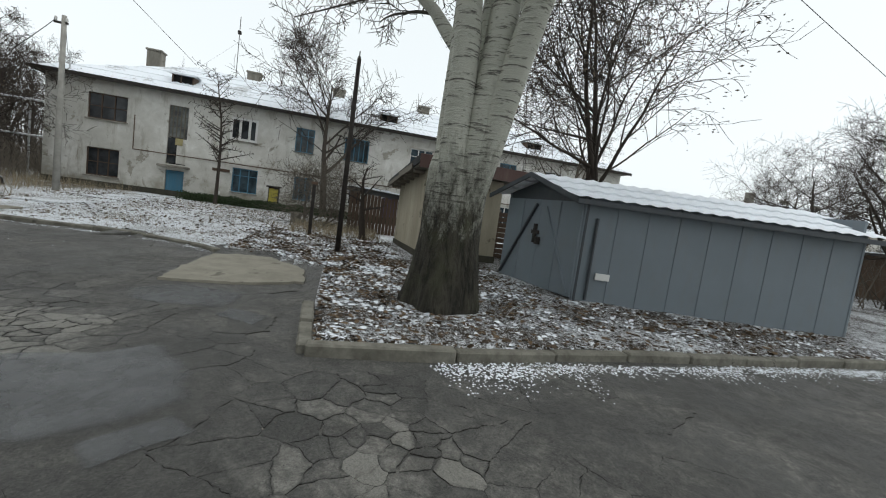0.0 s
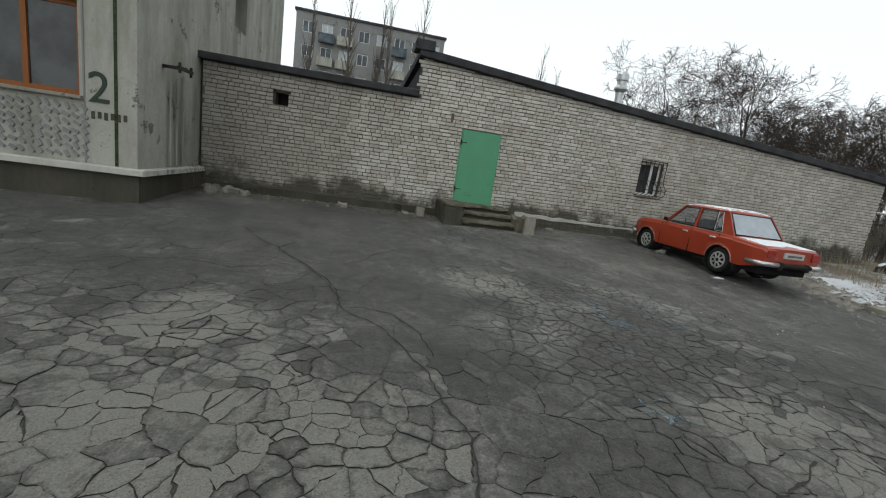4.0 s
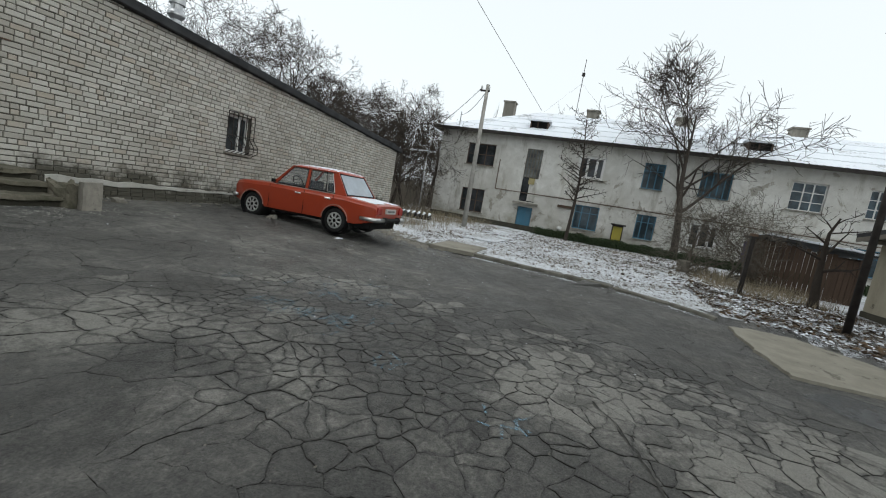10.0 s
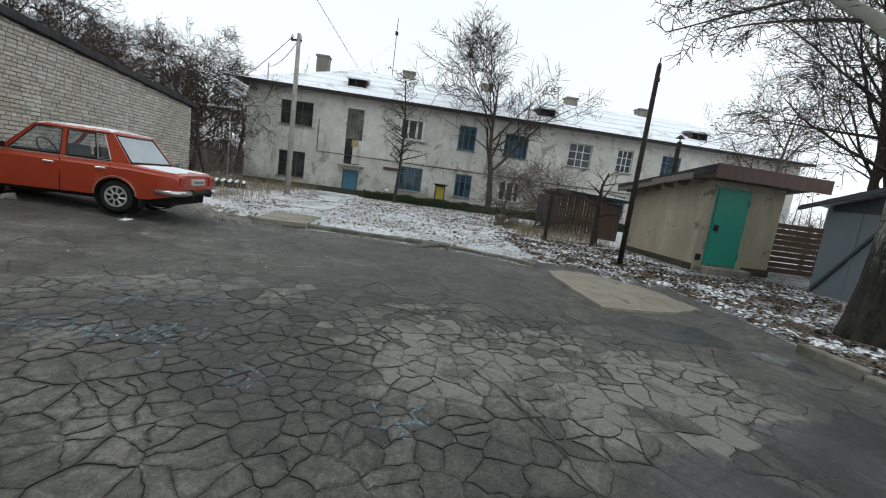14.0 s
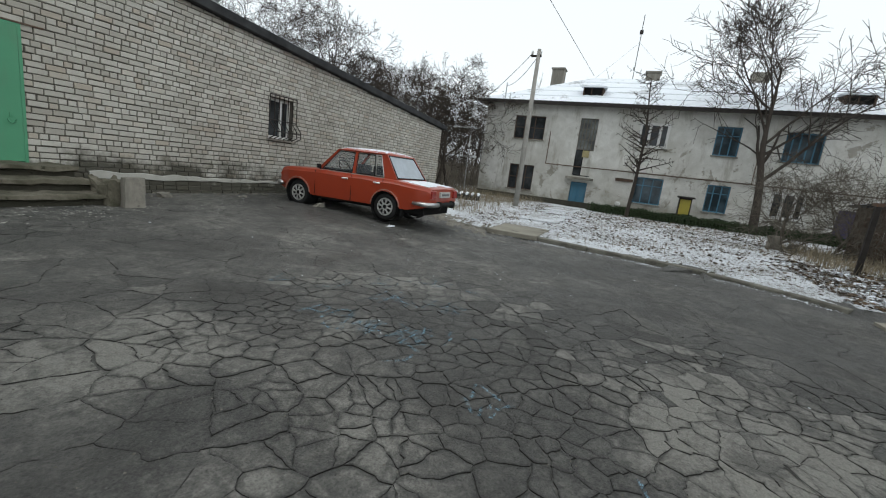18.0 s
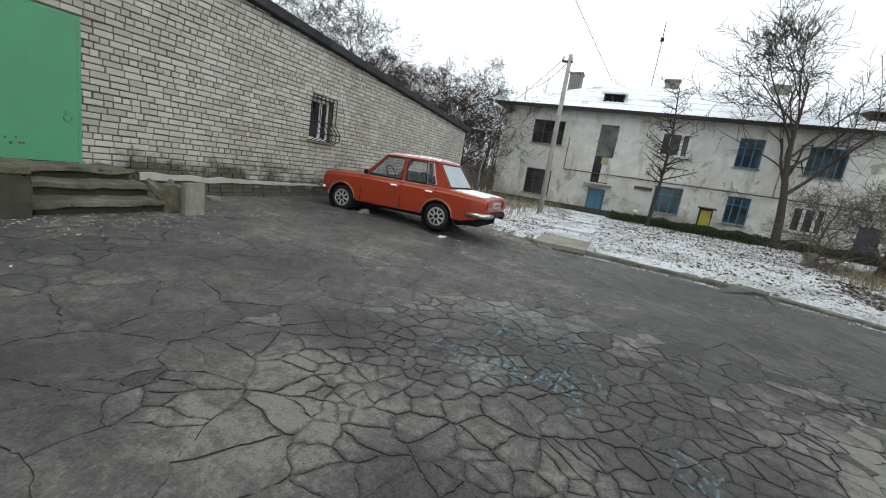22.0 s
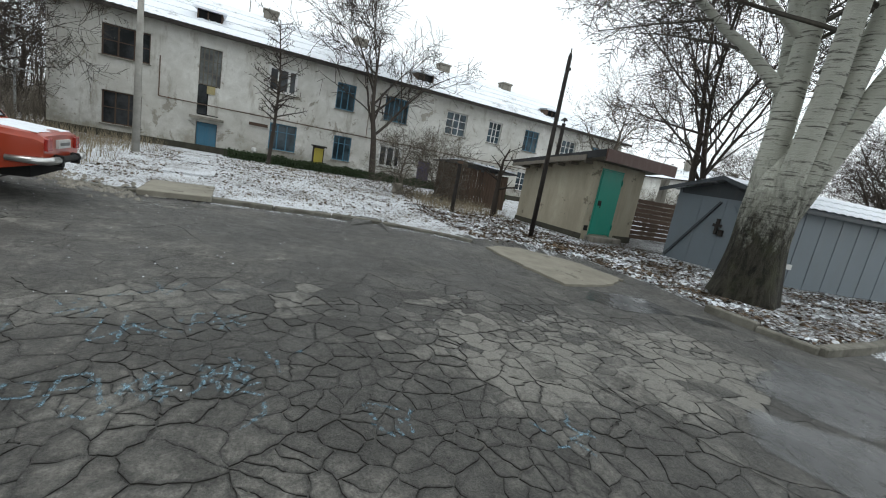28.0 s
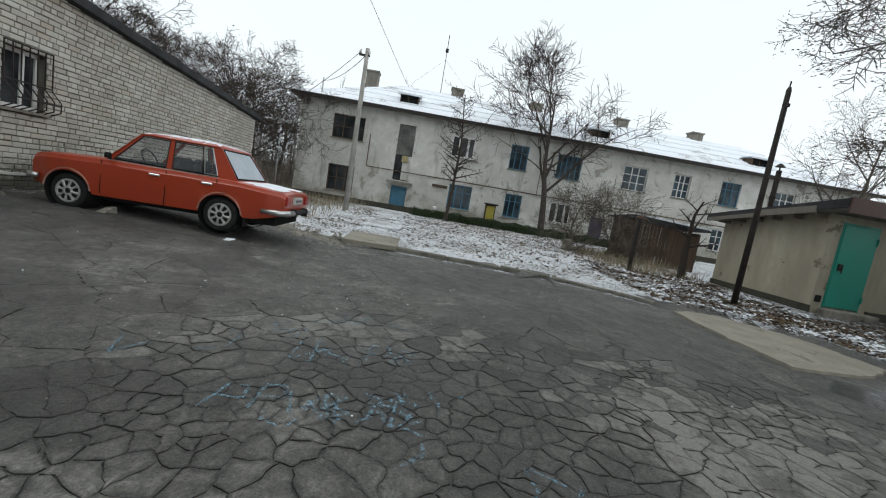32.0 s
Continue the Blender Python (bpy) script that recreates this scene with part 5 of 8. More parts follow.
        part("headlamp", Shape().lathe([(0.085, 0.0), (0.08, 0.03), (0.03, 0.045)], (1.78, sgn * 0.5, 0.66), "x", 18), frost, top)
        part("tail_lamp", Shape().box(-2.285, -2.2, sgn * 0.6 - 0.1, sgn * 0.6 + 0.1, 0.6, 0.77, None, 0.012), trim_red, top, "faded red tail lamp")
        part("mud_flap", Shape().box(-1.62, -1.6, sgn * 0.68 - 0.09, sgn * 0.68 + 0.09, 0.14, 0.34), rubber, top)
    part("dashboard", Shape().box(0.3, 0.62, -0.64, 0.64, 0.8, 0.96, None, 0.03), black, top)
    part("parcel_shelf", Shape().box(-1.36, -1.0, -0.64, 0.64, 0.86, 0.925, None, 0.02), black, top)
    part("cabin_floor", Shape().box(-1.0, 0.3, -0.66, 0.66, 0.895, 0.925, None, 0.005), black, top)
    nf, nb = Vector((0.7, 0, 0.72)).normalized(), Vector((-0.78, 0, 0.62)).normalized()
    fx_ = lambda t: B1 + (T1 - B1) * t
    bx_ = lambda t: B0 + (T0 - B0) * t
    yy = lambda t: yb + (yt - yb) * t - 0.03
    zz = lambda t: zb_ + (zt_ - zb_) * t
    part("windscreen", plate([(fx_(0.02), yy(0.02), zz(0.02)), (fx_(0.02), -yy(0.02), zz(0.02)), (fx_(0.97), -yy(0.97), zz(0.97)), (fx_(0.97), yy(0.97), zz(0.97))], nf, 0.008), frost_clear, top, "frost-hazed windscreen")
    rw_ = part("rear_window", plate([(bx_(0.06) + 0.008, yy(0.06) - 0.03, zz(0.06)), (bx_(0.06) + 0.008, -yy(0.06) + 0.03, zz(0.06)), (bx_(0.95) + 0.008, -yy(0.95) + 0.04, zz(0.95)), (bx_(0.95) + 0.008, yy(0.95) - 0.04, zz(0.95))], nb, 0.01), frost, top, "frosted white rear window")
    rt = Shape()
    loop = [Vector((bx_(t), s_ * (yy(t) - 0.03), zz(t))) for t, s_ in ((0.05, 1), (0.05, -1), (0.96, -1), (0.96, 1), (0.05, 1))]
    for a, b in zip(loop, loop[1:]):
        rt.tube([a, b], [0.012, 0.012], 5)
    part("window_seal", rt, rubber, rw_)
    for x, nm in ((-2.32, "rear_bumper"), (1.85, "front_bumper")):
        sg = 1 if x > 0 else -1
        b = Shape().tube([(x, 0.46, 0.47), (x, -0.46, 0.47)], [0.05, 0.05], 8)
        bm_ = part(nm, b, rubber, top, smooth=False)
        for s_ in (1, -1):
            e_ = Shape().tube([(x - sg * (0.42 if sg < 0 else 0.2), s_ * 0.81, 0.47), (x - sg * 0.1, s_ * 0.81, 0.47), (x - sg * 0.015, s_ * 0.74, 0.47), (x, s_ * 0.44, 0.47)], [0.04, 0.05, 0.054, 0.054], 8)
            part("bumper_end", e_, chrome, bm_, "dull chrome bumper end", smooth=True)
            part("overrider", Shape().box(x - 0.05, x + 0.06, s_ * 0.36 - 0.035, s_ * 0.36 + 0.035, 0.38, 0.54, None, 0.015), rubber, bm_)
    part("number_plate", Shape().box(-2.285, -2.25, -0.26, 0.26, 0.62, 0.74), plain("plate_white", (0.5, 0.5, 0.48), 0.5), top)
    part("plate_bar", Shape().box(-2.289, -2.2855, -0.2, 0.2, 0.655, 0.7), plain("plate_text", (0.15, 0.15, 0.15), 0.6), top)
    part("grille", Shape().box(1.76, 1.81, -0.34, 0.34, 0.54, 0.72), black, top)
    part("wing_mirror", Shape().box(0.56, 0.62, 0.77, 0.88, 0.93, 1.02, None, 0.015).rod((0.6, 0.72, 0.9), (0.6, 0.8, 0.95), 0.012), black, top)
    part("steering_wheel", Shape().tube([(0.22 + 0.09 * math.cos(a), 0.35 + 0.19 * math.sin(a), 1.0 + 0.17 * math.cos(a)) for a in np.linspace(0, 6.28, 20)], [0.013] * 20, 5), black, top)
    for x in (-0.32, -1.0):
        for y in (0.35, -0.35):
            part("seat_back", Shape().box(x - 0.07, x + 0.07, y - 0.25, y + 0.25, 0.9, 1.13, None, 0.04), seat_mat, top)
    rg = random.Random(3)

    def drift(x0, x1, y0, y1, zf, nx, ny, thick):
        snow, k0 = Shape(), 0
        for i in range(nx + 1):
            for j in range(ny + 1):
                u, v = i / nx, j / ny
                e = min(u, 1 - u, v, 1 - v) * 5
                x, y = x0 + (x1 - x0) * u, y0 + (y1 - y0) * v
                snow.v.append((x + rg.uniform(-0.015, 0.015), y + rg.uniform(-0.015, 0.015), zf(x, y) + thick * min(1, e) * (0.6 + 0.4 * rg.random()) - (0.004 if e < 0.01 else 0)))
        for i in range(nx):
            for j in range(ny):
                a = k0 + i * (ny + 1) + j
                snow.f.append((a, a + ny + 1, a + ny + 2, a + 1))
        part("snow_cover", snow, M_SNOW, top, "thin crust of snow", smooth=True)

    zr = lambda x, y: 1.413 + 0.035 * min(1, (0.62 - abs(y)) / 0.05, (x + 1.08) / 0.06, (0.21 - x) / 0.07) + 0.03 * min(1, max(0, (0.57 - abs(y)) / 0.2), max(0, (x + 1.0) / 0.25), max(0, (0.14 - x) / 0.3))
    drift(-1.05, 0.18, -0.6, 0.6, zr, 26, 24, 0.016)
    drift(-2.19, -1.47, -0.7, 0.7, lambda x, y: inter(x, [-2.18, -1.45], [0.833, 0.893]) + 0.012 * min(1, (0.75 - abs(y)) / 0.2), 12, 22, 0.014)
    drift(0.75, 1.68, -0.62, 0.62, lambda x, y: inter(x, [0.75, 1.55, 1.74], [0.911, 0.881, 0.856]), 14, 20, 0.004)
    return top


car((5.66, -3.91), (5.57, -1.48), "old orange-red four-door saloon car with snow on its roof", (0.34, 0.042, 0.014), (0.24, 0.036, 0.018))
car((50.2, 13.2), (52.0, 11.6), "distant pale saloon car parked by the woods", (0.55, 0.56, 0.58), (0.42, 0.43, 0.45))


# ---- trees ----
class Grow:
    """A bare tree: a tapered trunk, limbs and many twigs."""

    def __init__(self, seed, trunk_mat, twig_mat=None):
        self.r = random.Random(seed)
        self.wood, self.twigs, self.tips, self.fine = Shape(), Shape(), [], 0.004

    def limb(self, p, d, length, r0, r1, level, levels, bend=0.25, up=0.1, kids=5, sides=7, spread=(25, 60), first=0.3, short=0.62, thin=0.58):
        rng = self.r
        segs = max(3, min(9, int(length / max(0.22, r0 * 3))))
        pts, rad = [Vector(p)], [r0]
        d = Vector(d).normalized()
        dirs = [d.copy()]
        for i in range(segs):
            d = (d + Vector((rng.gauss(0, bend), rng.gauss(0, bend), rng.gauss(0, bend) + up)) * 0.5).normalized()
            pts.append(pts[-1] + d * length / segs)
            rad.append(r0 + (r1 - r0) * (i + 1) / segs)
            dirs.append(d.copy())
        (self.wood if level <= 1 else self.twigs).tube(pts, rad, sides if level <= 1 else (5 if level == 2 else 3), False)
        if level >= levels:
            self.tips.append((pts[-1], d.copy()))
            return pts
        n = kids if not isinstance(kids, (list, tuple)) else kids[min(level, len(kids) - 1)]
        for q in range(n):
            t = first + (1 - first) * (q + rng.random()) / n
            i = min(int(t * segs), segs - 1)
            u = t * segs - i
            at = pts[i].lerp(pts[i + 1], min(u, 1))
            dd = dirs[i + 1]
            ax = dd.orthogonal().normalized()
            ax.rotate(Matrix.Rotation(rng.uniform(0, 6.283), 3, dd))
            nd = dd.copy()
            nd.rotate(Matrix.Rotation(radians(rng.uniform(*spread)), 3, ax))
            here = rad[i] + (rad[i + 1] - rad[i]) * u
            ln = length * short * rng.uniform(0.65, 1.15) * (1.1 - 0.45 * t)
            self.limb(at, nd, ln, max(here * thin, self.fine), max(here * 0.12, self.fine * 0.62), level + 1, levels, bend * 1.15, up * 0.7, kids, sides, spread, 0.2, short, thin)
        return pts

    def put(self, name, label, at, trunk_mat, twig_mat, group="bare trees"):
        t = thing(name, pose(*at), label, "tree", group)
        part("trunk", self.wood, trunk_mat, t, smooth=True)
        if self.twigs.v:
            part("crown", self.twigs, twig_mat, t)
        return t


def dry_leaves(tips, seed, count, size, fall=0.5):
    """Small curled leaves about points."""
    rng = random.Random(seed)
    s = Shape()
    for i in range(count):
        p, d = tips[rng.randrange(len(tips))]
        c = Vector(p) + Vector((rng.gauss(0, 0.12), rng.gauss(0, 0.12), rng.gauss(0, 0.12) - rng.random() * 0.1))
        a = Matrix.Rotation(rng.uniform(0, 6.28), 3, "Z") @ Matrix.Rotation(rng.uniform(0, 6.28), 3, "X")
        k = size * rng.uniform(0.6, 1.3)
        s.poly([c + a @ Vector(v) * k for v in ((-1, 0, 0), (0, -0.45, 0.2), (1, 0, 0), (0, 0.45, 0.2))])
    return s


M_DRY = plain("dry_leaf", (0.12, 0.095, 0.068), 0.9, var=0.5, scale=2)


def poplar():
    g = Grow(11, M_POPLAR)
    rng = g.r
    # trunk with flared, lobed foot, narrowing between the stems
    n, rings = 40, 26
    for j in range(rings + 1):
        z = -0.25 + 3.2 * j / rings
        for i in range(n):
            a = 2 * math.pi * i / n
            flare = 0.16 * math.exp(-max(z, 0) * 1.9) * (1 + 0.35 * math.sin(a * 5 + 1) + 0.25 * math.sin(a * 3 - 0.5))
            lobe = 0.03 * smooth((z - 1.0) / 1.2) * math.sin(a * 5 + 0.6)
            r = (0.45 - 0.015 * z + flare + lobe) * (1 - 0.7 * smooth((z - 1.9) / 1.1))
            r += 0.03 * noise.noise((math.cos(a) * 1.6, math.sin(a) * 1.6, z * 1.4)) + 0.022 * noise.noise((math.cos(a) * 6, math.sin(a) * 6, z * 1.6))
            g.wood.v.append((r * math.cos(a), r * math.sin(a), z))
    for j in range(rings):
        for i in range(n):
            a, b = j * n + i, j * n + (i + 1) % n
            g.wood.f.append((a, b, b + n, a + n))
    g.wood.f.append(tuple(rings * n + i for i in range(n)))
    # near-upright stems, then thinner limbs leaving them higher up
    g.fine = 0.008
    for az, tilt, r, ln in ((27, 3, 0.25, 10.5), (140, 9, 0.22, 10.0), (205, 7, 0.24, 10.5), (222, 17, 0.23, 9.5), (320, 11, 0.22, 10.0)):
        a, t = radians(az), radians(tilt)
        d = Vector((math.cos(a) * math.sin(t), math.sin(a) * math.sin(t), math.cos(t)))
        g.limb(Vector((0.2 * math.cos(a), 0.2 * math.sin(a), 1.45)), d, ln, r, 0.05, 1, 4, 0.05, 0.02, [0, 13, 10, 8], 12, (35, 80), 0.3, 0.36, 0.26)
    for az, tilt, r, ln, z in ((27, 44, 0.12, 5.2, 3.7), (45, 55, 0.07, 4.4, 4.6), (214, 52, 0.075, 4.6, 4.4), (275, 50, 0.08, 5.6, 4.2), (150, 45, 0.07, 5.0, 4.8)):
        a, t = radians(az), radians(tilt)
        d = Vector((math.cos(a) * math.sin(t), math.sin(a) * math.sin(t), math.cos(t)))
        g.limb(Vector((0.3 * math.cos(a), 0.3 * math.sin(a), z)), d, ln, r, 0.03, 1, 4, 0.16, 0.06, [0, 13, 10, 8], 10, (35, 80), 0.2, 0.44, 0.34)
    t = g.put("poplar_tree", "massive pale-barked poplar with furrowed dark foot and bare crown", (2.6, -16.12, 0.16), M_POPLAR, bark_mat("poplar_twig", (0.085, 0.078, 0.066)))
    return t


poplar()


def yard_tree(seed, name, label, at, h, r, mat, kids, spread=(25, 55), trunk=0.35, lean=(0, 0), levels=4, up=0.08, leaves=0, short=0.6, bend=0.2, fine=0.006, leaf=0.035):
    g = Grow(seed, mat)
    g.fine = fine
    d = Vector((lean[0], lean[1], 1)).normalized()
    g.limb((0, 0, -0.2), d, h, r, r * 0.16, 0, levels, bend * 0.45, 0.05, kids, 9, spread, trunk, short)
    t = g.put(name, label, at, mat, M_BARK if mat is not M_BARKD else M_BARKD)
    if leaves:
        tagged(part("dry_leaves", dry_leaves(g.tips, seed, leaves, leaf), M_DRY, t), kind="stuff")
    return t


yard_tree(3, "yard_tree", "tall bare tree with spreading crown before the house", (20.65, -13.65, 0.15), 7.8, 0.2, M_BARKD, [12, 7, 6, 4], (28, 58), 0.3, (0, 0), 4, 0.15, 0, 0.66, 0.26, 0.013)
yard_tree(5, "young_tree", "slim dark bare tree with fine twigs", (20.0, -8.35, 0.15), 6.6, 0.1, M_BARKD, [46, 9, 6], (45, 85), 0.36, (0, 0), 3, 0.02, 0, 0.24, 0.2, 0.008)
yard_tree(8, "forked_tree", "dark forked tree with a few dry leaves behind the garage", (7.9, -21.8, 0.2), 9.0, 0.15, M_BARKD, [10, 8, 6, 5], (25, 65), 0.25, (0.05, -0.25), 4, 0.05, 3600, 0.6, 0.3, 0.009, 0.05)
yard_tree(9, "forked_tree", "dark leaning tree with a few dry leaves behind the garage", (7.95, -22.9, 0.2), 8.6, 0.14, M_BARKD, [10, 8, 6, 5], (25, 65), 0.25, (-0.05, 0.3), 4, 0.05, 3600, 0.6, 0.3, 0.009, 0.05)
yard_tree(12, "fruit_tree", "low spreading bare fruit tree beside the lane", (2.9, -35.5, 0.2), 5.6, 0.2, M_BARKD, [10, 8, 6, 5], (35, 75), 0.22, (-0.1, 0.1), 4, 0.03, 0, 0.75, 0.32, 0.006)
yard_tree(13, "fruit_tree", "low spreading bare fruit tree beside the lane", (0.9, -38.5, 0.2), 6.2, 0.24, M_BARKD, [10, 8, 6, 5], (35, 75), 0.22, (0.18, 0.0), 4, 0.03, 0, 0.75, 0.32, 0.006)
yard_tree(14, "fruit_tree", "low spreading bare fruit tree beside the garage", (6.5, -33.5, 0.2), 5.8, 0.2, M_BARKD, [10, 8, 6, 5], (35, 75), 0.22, (0.1, -0.1), 4, 0.03, 0, 0.75, 0.32, 0.006)
yard_tree(16, "garden_tree", "bare garden tree behind the plastered shed", (16.5, -26.4, 0.2), 6.8, 0.15, M_BARK, [10, 7, 6, 4], (30, 60), 0.3, (0, 0), 4, 0.06)
yard_tree(17, "pruned_tree", "stubby pruned dark tree beside the board shed", (10.6, -15.35, 0.2), 2.6, 0.13, M_BARKD, [7, 4, 3], (40, 80), 0.45, (0.1, 0.15), 3, 0.1, 0, 0.5, 0.5)
yard_tree(18, "garden_shrub", "tangled bare shrub in the snowy garden", (14.5, -13.2, 0.2), 2.5, 0.06, M_BARK, [18, 9, 6], (40, 85), 0.05, (0, 0), 3, 0.0, 0, 0.8, 0.6)
yard_tree(19, "garden_shrub", "tangled bare shrub in the snowy garden", (13.2, -13.9, 0.2), 2.1, 0.05, M_BARK, [18, 9, 6], (40, 85), 0.05, (0, 0), 3, 0.0, 0, 0.8, 0.6)
# woods beyond the storehouse: three kinds, repeated
rw = random.Random(4)
kinds = [yard_tree(30 + i, "wood_tree", "tall bare tree with tufted twigs in the strip of woods", at, h, r, M_BARKD, [9, 8, 7, 5], (32, 78), 0.3, lean, 4, 0.02, leaves=1100, short=0.66, bend=0.36, fine=0.0105, leaf=0.05)
         for i, (at, h, r, lean) in enumerate((((17.0, 6.6, 0.2), 7.2, 0.2, (-0.05, 0.0)), ((13.6, 12.0, 0.2), 7.8, 0.2, (0.05, 0.0)), ((19.3, 1.7, 0.2), 6.2, 0.12, (0.1, 0.05))))]
for i, (x, y, k) in enumerate(((20.0, 1.3, 0.95), (21.5, 9.5, 0.9), (16.2, 11.2, 1.0), (24.0, 13, 1.1), (29, 16, 1.1), (33, 10, 0.95), (26, 19, 1.0), (30, 12, 0.9), (37, 19, 1.1), (27, 25, 1.2), (35, 6, 0.9), (41, 14, 1.0), (46, 8, 1.0), (50, 20, 1.1), (33, 30, 1.2))):
    copy_thing(kinds[(2, 0, 1)[i % 3]], pose(x, y, 0.15, 0, 0, rw.uniform(0, 360)) @ Matrix.Diagonal((k, k, k * rw.uniform(0.9, 1.1), 1)))
pop = []
for i in range(2):
    g = Grow(50 + i, M_TWIG)
    g.limb((0, 0, 0), (0, 0, 1), 22, 0.3, 0.03, 0, 3, 0.05, 0.05, [46, 7, 4], 7, (12, 24), 0.12, 0.2)
    pop.append(g.put("pyramid_poplar", "tall slender bare poplar far behind the roofs", (24 if i else -2, 52 + 6 * i, 0), M_TWIG, M_TWIG, "far poplars"))
for i, (x, y, k) in enumerate(((-10, 42, 0.85), (-6, 44, 0.95), (-1.5, 43, 0.9), (3, 44, 0.95), (27, 56, 0.85), (46, 40, 0.7), (52, 30, 0.65), (58, 22, 0.6), (62, -2, 0.75), (64, 1, 0.7), (66, -30, 0.75), (63, -26, 0.7), (60, -12, 0.7), (61, -15, 0.65), (60, 8, 0.7))):
    copy_thing(pop[i % 2], pose(x, y, 0, 0, 0, i * 77) @ Matrix.Diagonal((k, k, k, 1)))

# a dense strip of thin far stems
fw_ = Shape()
rf = random.Random(12)
for i in range(620):
    x, y = rf.uniform(26, 80), rf.uniform(3.0, 36)
    h = rf.uniform(2.5, 7.5)
    p = Vector((x, y, 0))
    top = p + Vector((rf.gauss(0, 0.5), rf.gauss(0, 0.5), h))
    fw_.tube([p, p.lerp(top, 0.5) + Vector((rf.gauss(0, 0.15), rf.gauss(0, 0.15), 0)), top], [0.055, 0.035, 0.01], 4, False)
    for k in range(16):
        t = rf.uniform(0.25, 0.95)
        a = p.lerp(top, t)
        b = rf.uniform(0, 6.28)
        fw_.tube([a, a + Vector((math.cos(b), math.sin(b), rf.uniform(0.4, 1.4))) * rf.uniform(0.5, 1.8) * (1.1 - t)], [0.018, 0.006], 3, False)
tagged(part("far_woods", fw_, M_TWIG), "thicket of thin bare stems beyond the storehouse", "woods", kind="stuff")
fr_ = Shape()
for i in range(260):
    x, y = rf.uniform(45, 85), rf.uniform(-75, 3)
    h = rf.uniform(4, 8)
    p = Vector((x, y, 0))
    top = p + Vector((rf.gauss(0, 0.5), rf.gauss(0, 0.5), h))
    fr_.tube([p, top], [0.1, 0.015], 4, False)
    for k in range(10):
        t = rf.uniform(0.25, 0.95)
        a = p.lerp(top, t)
        b = rf.uniform(0, 6.28)
        fr_.tube([a, a + Vector((math.cos(b), math.sin(b), rf.uniform(0.4, 1.4))) * rf.uniform(0.5, 2.0) * (1.1 - t)], [0.025, 0.006], 3, False)
tagged(part("far_woods", fr_, M_TWIG), "bare far trees behind the houses", "woods", kind="stuff")


# ---- at the storehouse door ----
steps = thing("door_steps", pose(0.75, -0.65, 0.2), "three worn concrete steps before the green door", "steps")
lx = pose(-0.75, 0.65, -0.2)


def rough_block(x0, x1, y0, y1, z0, z1, seed, amount=0.02, n=5, m=None):
    """A block with chipped, uneven edges."""
    bm = bmesh.new()
    bmesh.ops.create_cube(bm, size=1.0)
    bmesh.ops.subdivide_edges(bm, edges=bm.edges[:], cuts=n, use_grid_fill=True)
    size, mid = Vector((x1 - x0, y1 - y0, z1 - z0)), Vector(((x0 + x1) / 2, (y0 + y1) / 2, (z0 + z1) / 2))
    for v in bm.verts:
        p = Vector((v.co.x * size.x, v.co.y * size.y, v.co.z * size.z))
        edge = sum(abs(abs(c) - 0.5) < 1e-4 for c in v.co)
        k = noise.noise_vector((p + Vector((seed * 3.1, 0, 0))) * 6) * amount * (0.5 + 0.6 * edge)
        if edge > 1:
            k -= p.normalized() * amount * (0.4 + noise.noise(p * 9 + Vector((0, seed, 0))))
        v.co = mid + p + k
        if m is not None:
            v.co = m @ v.co
    me = bpy.data.meshes.new("block")
    bm.to_mesh(me)
    bm.free()
    return me


def chunk(name, me, mat, parent=None, label="", cat="", smooth_it=False):
    me.materials.append(mat)
    ob = part(name, me, mat, parent, label)
    if cat:
        tagged(ob, label, cat)
    return ob


for i, (y0, z0, z1) in enumerate(((-1.45, 0.05, 0.4), (-1.02, 0.34, 0.57), (-0.6, 0.52, 0.73))):
    # Risers get the dark material to deepen the shadow gap below each tread.
    chunk("riser", rough_block(0.0, 1.55, y0 + 0.09, -0.02, z0, z1 - 0.07, 1 + i, 0.02, 6, lx), M_PLINTH, steps)
    chunk("tread", rough_block(0.01, 1.54, y0, -0.03, z1 - 0.075, z1, 11 + i, 0.022, 9, lx), M_STEP, steps, "worn cracked concrete tread")
chunk("cheek_wall", rough_block(-0.5, 0.0, -1.5, 0.0, 0.0, 0.72, 4, 0.025, 6, lx), M_PLINTH, steps, "mossy dark concrete cheek wall")
chunk("cheek_cap", rough_block(-0.51, 0.01, -1.52, -0.3, 0.72, 0.79, 5, 0.02, 5, lx), M_STEP, steps)
chunk("cheek_wall", rough_block(1.5, 1.85, -1.5, -0.95, 0.05, 0.62, 6, 0.05, 6, lx), M_STEP, steps, "broken concrete cheek wall")
chunk("cheek_wall", rough_block(1.5, 1.8, -0.85, -0.1, 0.05, 0.5, 7, 0.07, 6, lx), M_STEP, steps)
chunk("leaning_slab", rough_block(1.66, 1.96, -1.66, -1.53, 0.1, 0.7, 8, 0.015, 4, lx), M_CONC, steps, "pale leaning concrete slab")
chunk("concrete_block", rough_block(-1.1, -0.88, -0.62, -0.38, 0.2, 0.48, 9, 0.015, 3), M_CONC, None, "small loose concrete block with snowy top beside the steps", "block")
rr = random.Random(21)
loose = chunk("loose_brick", rough_block(5.08, 5.34, -1.8, -1.68, 0.1, 0.17, 71, 0.008, 3), M_RUST, None, "loose red-brown brick lying before the car wheel", "brick")
chunk("snow_crust", rough_block(5.07, 5.35, -1.805, -1.675, 0.17, 0.18, 72, 0.006, 3), M_SNOW, loose)
